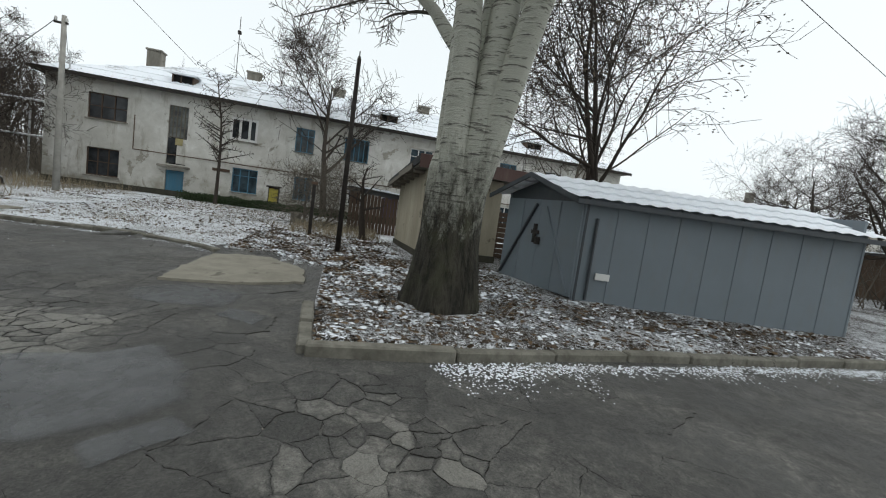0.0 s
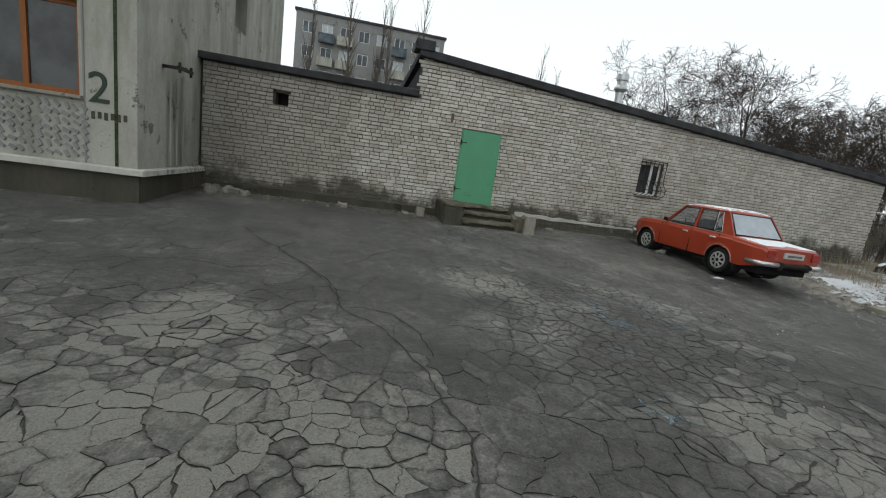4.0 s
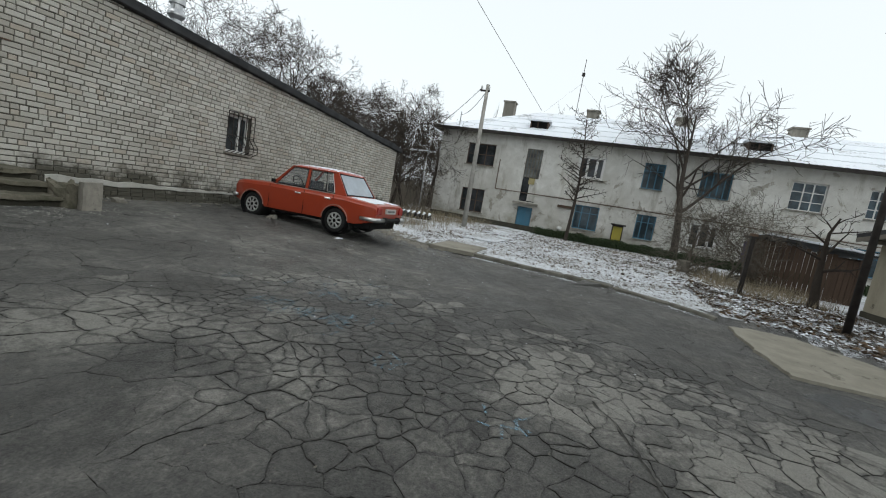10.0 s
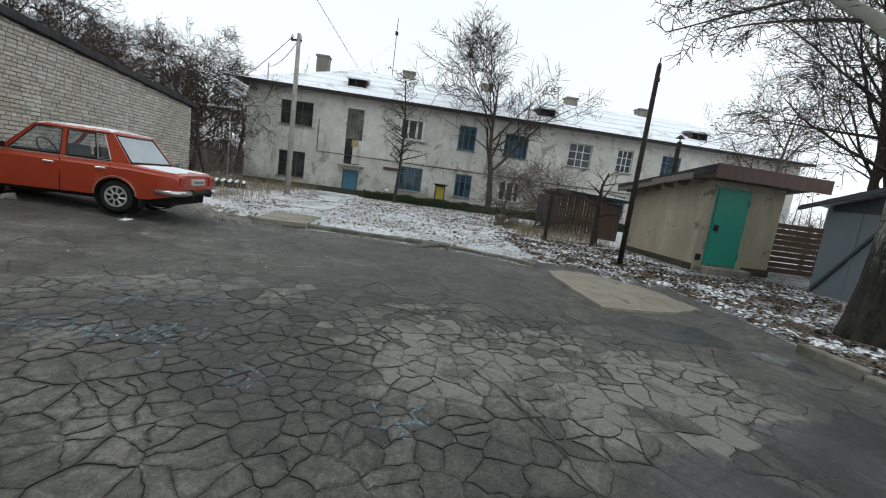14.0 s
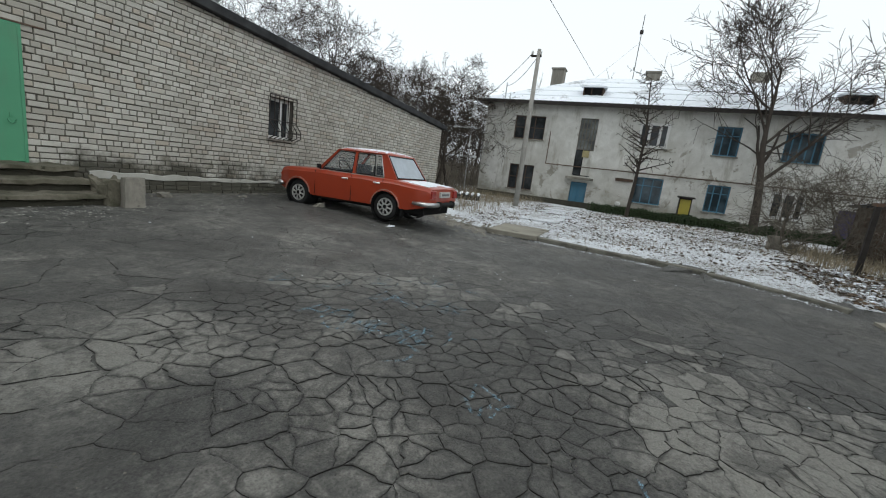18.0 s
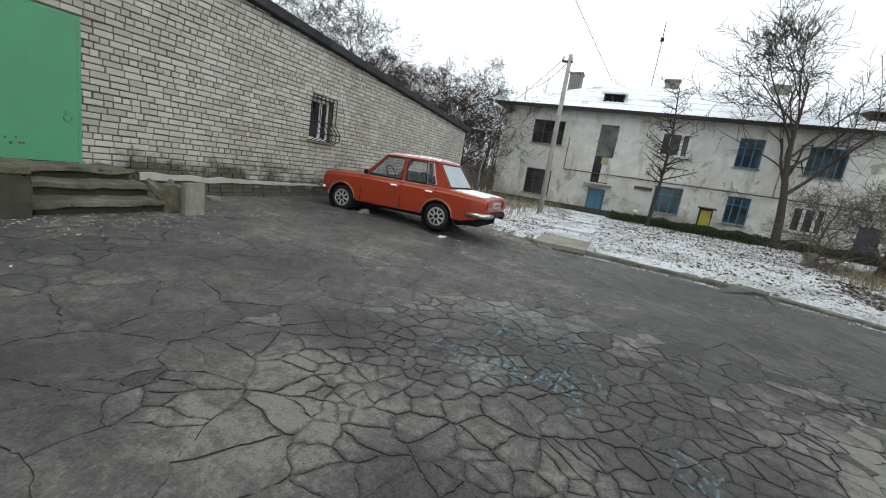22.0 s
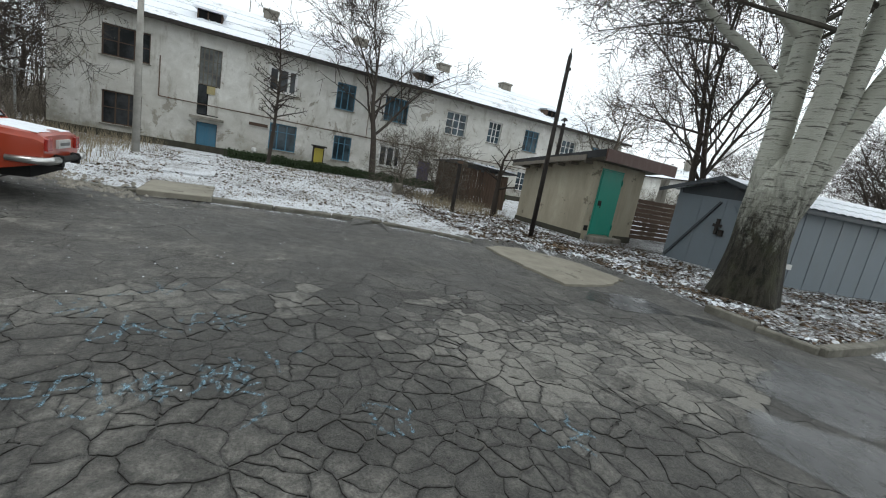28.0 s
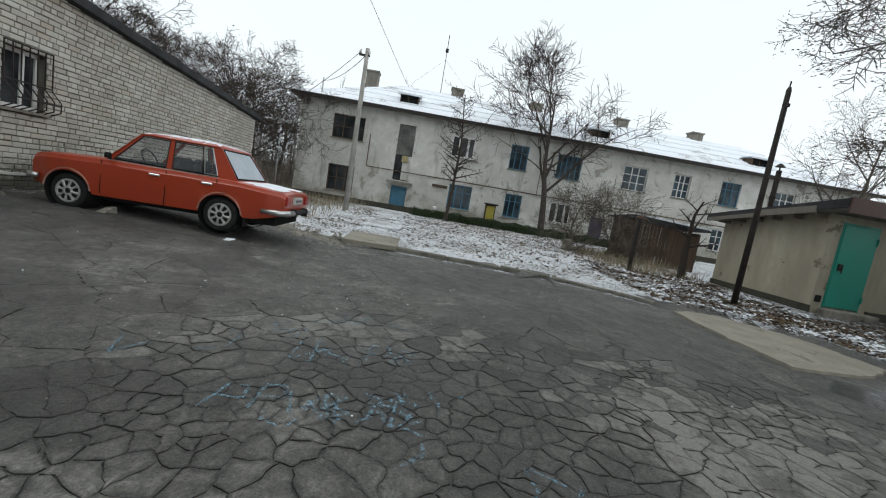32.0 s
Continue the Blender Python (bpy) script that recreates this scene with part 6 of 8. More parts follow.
chunk("white_chip", rough_block(5.38, 5.56, -4.2, -4.08, 0.06, 0.1, 73, 0.02, 3), M_SNOW, None, "flat white plaster chip beside the rear wheel", "chip")
for i, (x, y, s) in enumerate(((-6.3, -0.5, 0.22), (-5.9, -0.35, 0.2), (-5.55, -0.5, 0.14), (-6.15, -0.9, 0.12), (-3.1, -0.4, 0.12), (-1.4, -0.45, 0.1), (2.9, -0.6, 0.12), (1.7, -0.2, 0.16), (5.55, -2.1, 0.12))):
    z = height(x, y)
    chunk("loose_stone", rough_block(x - s, x + s * 0.9, y - s * 0.7, y + s * 0.7, z - 0.03, z + s * 0.75, 30 + i, s * 0.3, 3), M_CONC, None, "loose rubble stone lying at the foot of the wall", "stone")


def scatter(seed, count, where, size, flat=0.5):
    """Small faceted bits lying on the ground; where gives x, y or None."""
    rng = random.Random(seed)
    s = Shape()
    for i in range(count):
        at = where(rng)
        if at is None:
            continue
        x, y = at
        z, k = height(x, y) + 0.012, size * rng.uniform(0.4, 1.4)
        n = len(s.v)
        for a in range(5):
            b = a * 1.2566 + rng.uniform(-0.3, 0.3)
            s.v.append((x + k * math.cos(b), y + k * math.sin(b) * rng.uniform(0.6, 1), z - 0.004))
        s.v.append((x + rng.uniform(-0.3, 0.3) * k, y + rng.uniform(-0.3, 0.3) * k, z + k * flat))
        s.f += [(n + a, n + (a + 1) % 5, n + 5) for a in range(5)]
    return s


def stuff(name, shape, mat, label, cat):
    return tagged(part(name, shape, mat), label, cat, kind="stuff")


stuff("rubble", scatter(1, 420, lambda r: (r.uniform(-6.4, 15.4), -abs(r.gauss(0, 0.35)) - 0.03), 0.035), M_CONC, "small rubble and chips along the storehouse wall", "rubble")
stuff("plaster_chips", scatter(2, 330, lambda r: (r.gauss(0.8, 1.0), -1.75 + r.gauss(0, 0.3)), 0.017, 0.25), M_LEDGE, "pale plaster chips before the steps", "rubble")
stuff("rubble", scatter(8, 150, lambda r: (r.uniform(-5.6, -0.4), -0.15 - abs(r.gauss(0, 0.4))), 0.05, 0.6), M_STEP, "dark mossy lumps of brick along the storehouse foot", "rubble")
stuff("grit", scatter(3, 5200, lambda r: (r.uniform(-8, 9), r.uniform(-15, -2)), 0.0075), M_CONC, "fine pale grit scattered over the asphalt", "grit")
stuff("ice_chips", scatter(5, 260, lambda r: (r.gauss(6.0, 2.2), r.gauss(-6.0, 2.0)), 0.014, 0.25), M_SNOW, "chips of old snow and ice on the asphalt", "snow")
stuff("rubble", scatter(6, 380, lambda r: ((t := r.random()), (7.6 + 1.6 * (1 - t) + r.gauss(0, 0.35), -2.6 - 3.0 * t + r.gauss(0, 0.35)))[1], 0.06, 0.6), M_CONC, "broken concrete lumps beside the car", "rubble")

vent = thing("roof_vent_pipe", pose(6.44, 3.1, 4.0), "galvanised ventilation pipe with flared cap on the storehouse roof", "vent pipe")
part("pipe", Shape().lathe([(0.14, 0), (0.14, 1.2), (0.155, 1.2), (0.155, 1.26), (0.14, 1.26), (0.14, 1.3)], sides=20), M_STEEL, vent)
part("hood", Shape().lathe([(0.145, 1.28), (0.235, 1.4), (0.235, 1.46), (0.165, 1.56), (0.165, 1.72)], sides=20), M_STEEL, vent)
part("cap", Shape().lathe([(0.17, 1.7), (0.215, 1.72), (0.215, 1.92), (0.16, 2.0), (0.02, 2.02)], sides=20), M_STEEL, vent)


# ---- poles, posts and wires ----
def wire(a, b, sag, name="overhead_wire"):
    pts = [Vector(a).lerp(Vector(b), i / 24) - Vector((0, 0, sag * 4 * (i / 24) * (1 - i / 24))) for i in range(25)]
    return tagged(part(name, Shape().tube(pts, [0.013] * 25, 4), M_IRON), "thin dark overhead wire slung between poles and walls", "wire", "overhead wires")


up = thing("utility_pole", pose(15.55, -4.05, 0.15), "weathered grey utility pole with insulators before the house", "pole")
part("shaft", Shape().lathe([(0.12, -0.3), (0.1, 3.2), (0.075, 6.5)], sides=10), plain("pale_pole", (0.3, 0.29, 0.265), 0.9, var=0.25, scale=3), up, smooth=True)
part("crossarm", Shape().box(-0.04, 0.04, -0.12, 0.3, 6.2, 6.27), M_IRON, up)
for y in (-0.08, 0.26):
    part("insulator", Shape().lathe([(0.02, 6.27), (0.05, 6.31), (0.05, 6.39), (0.03, 6.44)], (0, y, 0), sides=8), M_WHITE, up)
wire((15.55, -3.8, 6.5), (15.75, -0.05, 3.3), 0.25)
wire((15.55, -4.1, 6.5), (22.5, -0.5, 6.7), 0.3)
wire((27.7, -4.6, 8.6), (-15.3, 3.95, 17.6), 0.1)
mast = thing("roof_mast", pose(22.6, -0.5, 5.95), "short steel service mast on the eave of the house", "mast")
part("tube", Shape().rod((0, 0, -0.3), (0, 0, 0.95), 0.04, 8), M_STEEL, mast)
ip = thing("iron_pole", pose(7.3, -14.55, 0.14), "slim dark tarred pole beside the plastered shed", "pole")
part("shaft", Shape().lathe([(0.07, -0.2), (0.06, 2.4), (0.052, 4.7), (0.03, 4.78)], sides=10), M_IRON, ip, smooth=True)
part("spike", Shape().rod((0, 0, 4.7), (0, 0, 4.9), 0.014), M_IRON, ip)
part("hook", Shape().box(-0.1, -0.05, -0.03, 0.03, 4.35, 4.42), M_IRON, ip)
wire((12.8, -44, 10.5), (1.0, -1.5, 11.3), 0.2)
post = thing("fence_post", pose(10.5, -13.65, 0.16), "rusty dark steel fence post at the garden edge", "post")
part("shaft", Shape().box(-0.05, 0.05, -0.05, 0.05, -0.2, 1.62, None, 0.01), M_IRON, post)
part("top_plate", Shape().box(-0.03, 0.03, -0.1, 0.1, 1.62, 1.7, None, 0.01), M_RUST, post)
an = thing("roof_antenna", pose(27.7, -6.95, 8.3), "tall thin antenna mast on the roof ridge", "antenna")
part("mast", Shape().rod((0, 0, -0.2), (0, 0, 3.9), 0.022, 6), M_IRON, an)
part("amplifier_box", Shape().box(-0.1, 0.1, -0.1, 0.1, 2.8, 3.0, None, 0.01), M_IRON, an)
part("guy_wire", Shape().rod((0, 0, 2.3), (0, 2.4, 0), 0.006, 4).rod((0, 0, 2.3), (0, -2.4, 0), 0.006, 4), M_IRON, an)
stove = thing("stove_pipe", pose(10.55, -17.5, 2.0), "black stove pipe with a cap above the plastered shed", "stove pipe")
part("pipe", Shape().rod((0, 0, 0), (0, 0, 1.85), 0.07, 10).rod((0, 0, 1.0), (0, 0, 1.08), 0.085, 10), M_IRON, stove)
part("cap", Shape().lathe([(0.14, 1.96), (0.03, 2.06)], sides=10).rod((0, 0, 1.82), (0, 0, 1.97), 0.02), M_IRON, stove)

# ---- in front of the house ----
gas = thing("gas_box", pose(21.75, -10.85, 0.04), "yellow steel gas cabinet with little roof by the house", "gas cabinet")
part("cabinet", Shape().box(-0.15, 0.15, -0.28, 0.28, 0.5, 1.45, None, 0.01), M_IRON, gas)
part("door", Shape().box(-0.17, -0.152, -0.23, 0.23, 0.56, 1.38, None, 0.004), M_YELLOW, gas)
part("roof", Shape().box(-0.25, 0.22, -0.38, 0.38, 1.46, 1.52, pose(0, 0, 0, 0, -4, 0)), M_IRON, gas)
for y in (-0.24, 0.24):
    part("leg", Shape().box(-0.03, 0.03, y - 0.03, y + 0.03, -0.1, 0.5), M_IRON, gas)
fence = thing("picket_fence", pose(20.4, -14.3, 0.2), "low moss-green picket fence along the house front", "fence")
pk = Shape().box(-0.01, 0.01, -0.02, 0.02, -0.15, 0.46).mesh("picket", M_HEDGE)
for i in range(118):
    y = 7.8 - i * 0.135
    o = part("picket", pk, M_HEDGE, fence)
    o.matrix_local = pose(0.0, y, height(20.4, y - 14.3) - 0.2 + rr.uniform(-0.03, 0.02), rr.uniform(-3, 3), 0, 0)
for z in (0.12, 0.4):
    part("rail", Shape().box(0.014, 0.04, -8.1, 7.9, z - 0.02, z + 0.02), M_HEDGE, fence)
hedge = Shape()
hr = random.Random(8)
for i in range(15000):
    y, x = hr.uniform(-22.5, -6.6), 20.95 + hr.gauss(0, 0.22)
    z = height(x, y) + hr.random() * (0.42 + 0.15 * noise.noise((x, y * 1.5, 0)))
    a = Matrix.Rotation(hr.uniform(0, 6.28), 3, "Z") @ Matrix.Rotation(hr.uniform(0, 3.14), 3, "X")
    hedge.poly([Vector((x, y, z)) + a @ Vector(v) * 0.055 for v in ((-1, 0, 0), (0, -0.5, 0.1), (1, 0, 0), (0, 0.5, 0.1))])
stuff("low_hedge", hedge, M_HEDGE, "low dark evergreen hedge behind the picket fence", "hedge")
lamp = thing("entrance_lamp", pose(22.6, -7.75, 0.75), "small round white wall lamp beside the entrance", "lamp")
part("globe", Shape().lathe([(0.06, -0.1), (0.14, -0.04), (0.14, 0.06), (0.06, 0.12)], sides=12), M_WHITE, lamp)
part("bracket", Shape().box(-0.02, 0.1, -0.05, 0.05, -0.03, 0.03), M_IRON, lamp)
bench = thing("street_sign_board", pose(22.62, -7.75, 2.05), "narrow dark name board on the house wall", "sign")
part("board", Shape().box(-0.03, 0.02, -0.55, 0.35, -0.08, 0.08), M_WOODD, bench)

# ---- board shed beside the post ----
bs = thing("board_shed", pose(13.2, -16.15, 0.16), "brown weathered board shed with snow on its roof", "shed")
for i in range(19):
    y = 1.25 - i * 0.135
    h = 1.66 + rr.uniform(-0.06, 0.05) - 0.012 * i
    part("board", Shape().box(-0.012 + rr.uniform(0, 0.012), 0.012, y - 0.06, y + 0.06, -0.15, h), M_WOODD, bs)
for i in range(12):
    x = 0.1 + i * 0.14
    part("board", Shape().box(x - 0.06, x + 0.06, 1.26, 1.285, -0.15, 1.66), M_WOODD, bs)
    part("board", Shape().box(x - 0.06, x + 0.06, -1.3, -1.275, -0.15, 1.5), M_WOODD, bs)
part("roof", Shape().box(-0.3, 1.9, -1.5, 1.5, 1.68, 1.73, pose(0, 0, 0, 3, 3, 0)), M_FELT, bs)
chunk("roof_snow", rough_block(-0.2, 1.85, -1.45, 1.3, 1.73, 1.8, 44, 0.03, 7, pose(0, 0, 0.01, 3, 3, 0)), M_SNOW, bs)
pf = thing("plank_fence", pose(9.2, -20.9, 0.2), "brown horizontal plank fence between shed and garage", "fence")
for i in range(9):
    part("plank", Shape().box(-0.02, 0.02, -2.6, 1.6, 0.02 + i * 0.17, 0.165 + i * 0.17, pose(rr.uniform(-0.01, 0.01), 0, 0, rr.uniform(-0.4, 0.4), 0, 0)), M_WOODD, pf)
for y in (-2.4, -0.5, 1.4):
    part("stake", Shape().box(0.025, 0.11, y - 0.05, y + 0.05, -0.2, 1.6), M_WOODG, pf)
cp = thing("concrete_post", pose(9.8, -22.6, 0.2), "pale square concrete post behind the plank fence", "post")
part("shaft", Shape().box(-0.12, 0.12, -0.12, 0.12, -0.2, 2.5, None, 0.02), M_CONC, cp)
stump = chunk("old_stump", rough_block(13.85, 14.2, -13.05, -12.7, 0.1, 0.65, 61, 0.06, 4), M_WOODG, None, "weathered grey wooden stump in the snowy garden", "stump")

# ---- half-sunk tyres as a border ----
M_TYRE = plain("old_tyre", (0.025, 0.025, 0.026), 0.9, var=0.3, scale=10)
ty = Shape().tube([(0.3 * math.cos(a), 0, 0.3 * math.sin(a)) for a in np.linspace(0, math.pi, 15)], [0.09] * 15, 9).mesh("tyre", M_TYRE, True)
sn = Shape().tube([(0.34 * math.cos(a), 0, 0.34 * math.sin(a)) for a in np.linspace(0.6, 2.5, 9)], [0.035, 0.06, 0.07, 0.07, 0.07, 0.07, 0.07, 0.06, 0.03], 7).mesh("snow_cap", M_SNOW, True)
for i in range(6):
    x, y = 15.05 + i * 0.09, -1.15 - i * 0.23
    t = thing("tyre_border", pose(x, y, height(x, y) - 0.06, 0, 0, 14 + rr.uniform(-8, 8)), "old half-buried car tyre with snow on top", "tyre", "half-buried tyres")
    part("tyre", ty, M_TYRE, t)
    part("snow_cap", sn, M_SNOW, t)


# ---- slabs and path ----
def sheet(pts, thick, mat, name, parent=None, lift=0.0, wob=0.05, seed=1, inset=0.0):
    """A thin slab over the ground with an uneven outline, as a fan of rings."""
    rng = random.Random(seed)
    line = []
    for (ax, ay), (bx, by) in zip(pts, pts[1:] + pts[:1]):
        k = max(2, int(math.hypot(bx - ax, by - ay) / 0.12))
        line += [(ax + (bx - ax) * i / k + rng.gauss(0, wob) * 0.5 + wob * noise.noise((ax + i * 0.2, ay, seed)), ay + (by - ay) * i / k + rng.gauss(0, wob) * 0.5 + wob * noise.noise((ax, by + i * 0.2, seed + 9))) for i in range(k)]
    cx, cy = sum(p[0] for p in line) / len(line), sum(p[1] for p in line) / len(line)
    s, n = Shape(), len(line)
    for f, dz in ((1.0, -0.03), (0.995, thick), (0.85, thick), (0.6, thick), (0.3, thick)):
        for x, y in line:
            px, py = cx + (x - cx) * f, cy + (y - cy) * f
            s.v.append((px, py, height(px, py) + lift + dz))
    for r in range(4):
        for i in range(n):
            a, b = r * n + i, r * n + (i + 1) % n
            s.f.append((a, b, b + n, a + n))
    s.v.append((cx, cy, height(cx, cy) + lift + thick))
    s.f += [(4 * n + i, 4 * n + (i + 1) % n, 5 * n) for i in range(n)]
    return part(name, s, mat, parent)


tagged(sheet([(3.1, -12.15), (4.15, -12.1), (5.65, -12.15), (5.92, -12.6), (5.9, -13.2), (4.85, -13.95), (3.65, -14.05), (3.15, -13.1)], 0.05, M_SLAB, "concrete_patch", wob=0.04), "buff cast concrete patch at the edge of the asphalt", "concrete patch", kind="structure")
path = thing("slab_path", pose(7.7, -6.2, 0.1), "snow-dusted concrete slab path to the blue door", "path", kind="structure")
ip_ = path.matrix_world.inverted()
M_PATH = snowy("snowy_concrete", (0.3, 0.28, 0.25), (0.2, 0.19, 0.17), 0.85, 1.6)
for i in range(8):
    x = 7.7 + i * 1.72
    zz_ = height(x + 0.8, -6.2)
    o = part("slab", Shape().box(0, 1.68, -0.62, 0.62, -0.08, 0.028, None, 0.012), M_PATH if i > 0 else M_SLAB, path)
    o.matrix_local = ip_ @ pose(x, -6.2 + i * 0.09, zz_ + 0.005, rr.uniform(-1, 1), rr.uniform(-0.8, 0.8), rr.uniform(-2, 2))

# ---- snow along the kerbs ----
for k, (pts, wd) in enumerate(((([(0.5, -15.6), (0.62, -17.0), (0.8, -20.0), (1.0, -24.0), (1.2, -31.0), (1.6, -37)]), 0.27), ([(7.8, -5.4), (7.8, -6.6), (7.65, -8.0), (7.45, -9.2), (7.15, -10.3), (6.65, -11.4), (6.0, -12.1)], 0.09))):
    s = Shape()
    rng = random.Random(70 + k)
    for (ax, ay), (bx, by) in zip(pts, pts[1:]):
        ln = math.hypot(bx - ax, by - ay)
        nx, ny = -(by - ay) / ln, (bx - ax) / ln
        sgn = -1 if nx > 0 else 1
        for i in range(int(ln / 0.1)):
            t = i * 0.1 / ln
            thick = 0.5 + noise.noise((ax + i * 0.13, ay, 3)) 
            for q in range(int((75 if k == 0 else 15) * max(0.1, thick))):
                off = abs(rng.gauss(0, wd * max(0.3, thick))) + 0.04
                xx, yy = ax + (bx - ax) * t + nx * sgn * off + rng.gauss(0, 0.06), ay + (by - ay) * t + ny * sgn * off + rng.gauss(0, 0.06)
                kk = rng.uniform(0.005, 0.015)
                z = height(xx, yy) + 0.014
                n = len(s.v)
                for a in range(6):
                    b = a * 1.047
                    s.v.append((xx + kk * math.cos(b) * rng.uniform(0.6, 1.4), yy + kk * math.sin(b) * rng.uniform(0.6, 1.4), z - 0.004))
                s.v.append((xx, yy, z + kk * 0.3))
                s.f += [(n + a, n + (a + 1) % 6, n + 6) for a in range(6)]
    stuff("kerb_snow", s, M_SNOW, "crumbly remains of snow along the kerb", "snow")

# ---- leaves and dry grass ----
M_LEAF = Mat("fallen_leaf", 0.85)
M_LEAF.colour(M_LEAF.ramp(M_LEAF.island, (0.0, (0.035, 0.026, 0.018)), (0.5, (0.07, 0.048, 0.03)), (1.0, (0.14, 0.095, 0.055))))
M_LEAF = M_LEAF.m
lf, sc = Shape(), Shape()
rl = random.Random(77)
for i in range(21000):
    if i >= 15000:
        x, y = rl.uniform(6.6, 20.0), rl.uniform(-14.5, -4.0)
    elif i < 9500:
        x, y = rl.uniform(0.6, 6.8), -14.35 - 9.5 * rl.random() ** 1.3
    else:
        x, y = rl.uniform(5.2, 11), rl.uniform(-16.1, -12.2)
    d = depth_in(LAWN, x, y)
    if d < 0.08 or math.hypot(x - 2.6, y + 16.12) < 0.7 or (x > 7.5 and y < -16.4) or (y < -18.4 and x > 3.6 - 0.23 * (-19 - y)):
        continue
    z = height(x, y) + 0.008 + rl.random() * 0.02
    a = Matrix.Rotation(rl.uniform(0, 6.28), 3, "Z") @ Matrix.Rotation(rl.gauss(0, 0.45), 3, "X")
    white = noise.noise((x * 1.6, y * 1.6, 5)) + rl.gauss(0, 0.25) > 0.18 and i < 15000
    k = rl.uniform(0.022, 0.05)
    q = [Vector((x, y, z)) + a @ Vector(v) * k for v in ((-1, 0, 0.12), (-0.3, -0.6, 0), (0.6, -0.5, 0.1), (1.1, 0, 0.2), (0.5, 0.55, 0.05), (-0.4, 0.55, 0.1))]
    (sc if white else lf).poly(q)
stuff("fallen_leaves", lf, M_LEAF, "dark fallen leaves lying over the lawn", "leaves")
stuff("snowy_leaves", sc, M_SNOW, "fallen leaves dusted with snow on the lawn", "leaves")
M_STRAW = plain("dry_grass", (0.25, 0.21, 0.145), 0.9, var=0.4, scale=1.5)
gr = Shape()
for i in range(12000):
    if i < 7000:
        x, y = rl.uniform(7.8, 20.0), rl.uniform(-15.0, -4.0)
        if abs(y + 6.2) < 0.75 and rl.random() < 0.9:
            continue
        h = 0.05 + 0.12 * max(0, noise.noise((x * 0.6, y * 0.6, 1)) + 0.25)
    elif i < 9500:
        x, y, h = rl.uniform(10.3, 15), rl.uniform(-15.9, -13.0), rl.uniform(0.1, 0.45)
    else:
        x, y = rl.uniform(10.5, 22.5), rl.uniform(-4.0, 0.8)
        h = rl.uniform(0.1, 0.6)
        if x < 16.0 and y > -0.1:
            continue
    if depth_in(LAWN, x, y) < 0.25 and i < 9500:
        continue
    z = height(x, y)
    b = rl.uniform(0, 6.28)
    lean = Vector((math.cos(b), math.sin(b), 0)) * h * rl.uniform(0.1, 0.7)
    w = Vector((-math.sin(b), math.cos(b), 0)) * (0.004 + h * 0.01)
    p = Vector((x, y, z - 0.01))
    gr.poly([p - w, p + w, p + lean + Vector((0, 0, h))])
stuff("dry_grass", gr, M_STRAW, "dry straw-coloured grass poking through the snow", "grass")
wd = Shape()
for i in range(90):
    x, y = (rl.uniform(7.2, 15.4), -0.15 - rl.random() * 0.3) if i < 40 else (rl.gauss(-6.5, 0.15), rl.uniform(-1.6, -0.3))
    p = Vector((x, y, height(x, y)))
    h = rl.uniform(0.25, 0.9)
    pts = [p, p + Vector((rl.gauss(0, 0.05), rl.gauss(0, 0.04), h * 0.5)), p + Vector((rl.gauss(0, 0.14), rl.gauss(0, 0.08), h))]
    wd.tube(pts, [0.006, 0.004, 0.002], 3, False)
stuff("dry_weeds", wd, M_BARK, "thin dry weeds against the storehouse wall", "weeds")

# ---- steam pipes and thicket beyond the storehouse ----
pl = thing("overhead_pipeline", pose(24.5, 2.2, 0.2), "pale overhead gas pipeline on steel posts", "pipeline")
for y in (0, 4.5, 9.0):
    part("support_post", Shape().rod((0, y, -0.2), (0, y, 4.3), 0.05, 8), M_STEEL, pl)
for z in (2.3, 4.2):
    part("pipe", Shape().rod((0, -0.6, z), (0, 9.6, z), 0.06, 10), M_STEEL, pl)
th = Shape()
rt_ = random.Random(31)
for i in range(3000):
    x = rt_.uniform(19.0, 62)
    y = rt_.uniform(1.2, 20) if x > 25 else rt_.uniform(0.8, 9)
    h = rt_.uniform(0.4, 1.3 + 0.03 * x)
    p = Vector((x, y, 0.1))
    top = p + Vector((rt_.gauss(0, 0.3), rt_.gauss(0, 0.3), 1)) * h
    mid = p.lerp(top, 0.5) + Vector((rt_.gauss(0, 0.08), rt_.gauss(0, 0.08), 0))
    th.tube([p, mid, top], [0.02, 0.014, 0.005], 3, False)
    for k in range(3):
        a = mid.lerp(top, rt_.random())
        th.tube([a, a + Vector((rt_.gauss(0, 0.35), rt_.gauss(0, 0.35), rt_.uniform(0.1, 0.7)))], [0.009, 0.004], 3, False)
stuff("thicket", th, bark_mat("thicket_bark", (0.19, 0.165, 0.135)), "brown leafless thicket beyond the storehouse", "thicket")

th2 = Shape()
for i in range(3000):
    x, y = rt_.uniform(2.2, 34), rt_.uniform(-66, -31)
    if x < 3.0 + 0.05 * (-31 - y) or (4 < x < 12.5 and -43 < y < -37):
        continue
    h = rt_.uniform(0.5, 3.2)
    p = Vector((x, y, 0.1))
    top = p + Vector((rt_.gauss(0, 0.3), rt_.gauss(0, 0.3), 1)) * h
    mid = p.lerp(top, 0.5)
    th2.tube([p, mid, top], [0.022, 0.015, 0.005], 3, False)
    for k in range(4):
        a = mid.lerp(top, rt_.random())
        th2.tube([a, a + Vector((rt_.gauss(0, 0.4), rt_.gauss(0, 0.4), rt_.uniform(0.1, 0.7)))], [0.01, 0.004], 3, False)
stuff("thicket", th2, M_BARK, "grey leafless bushes along the far lane", "thicket")
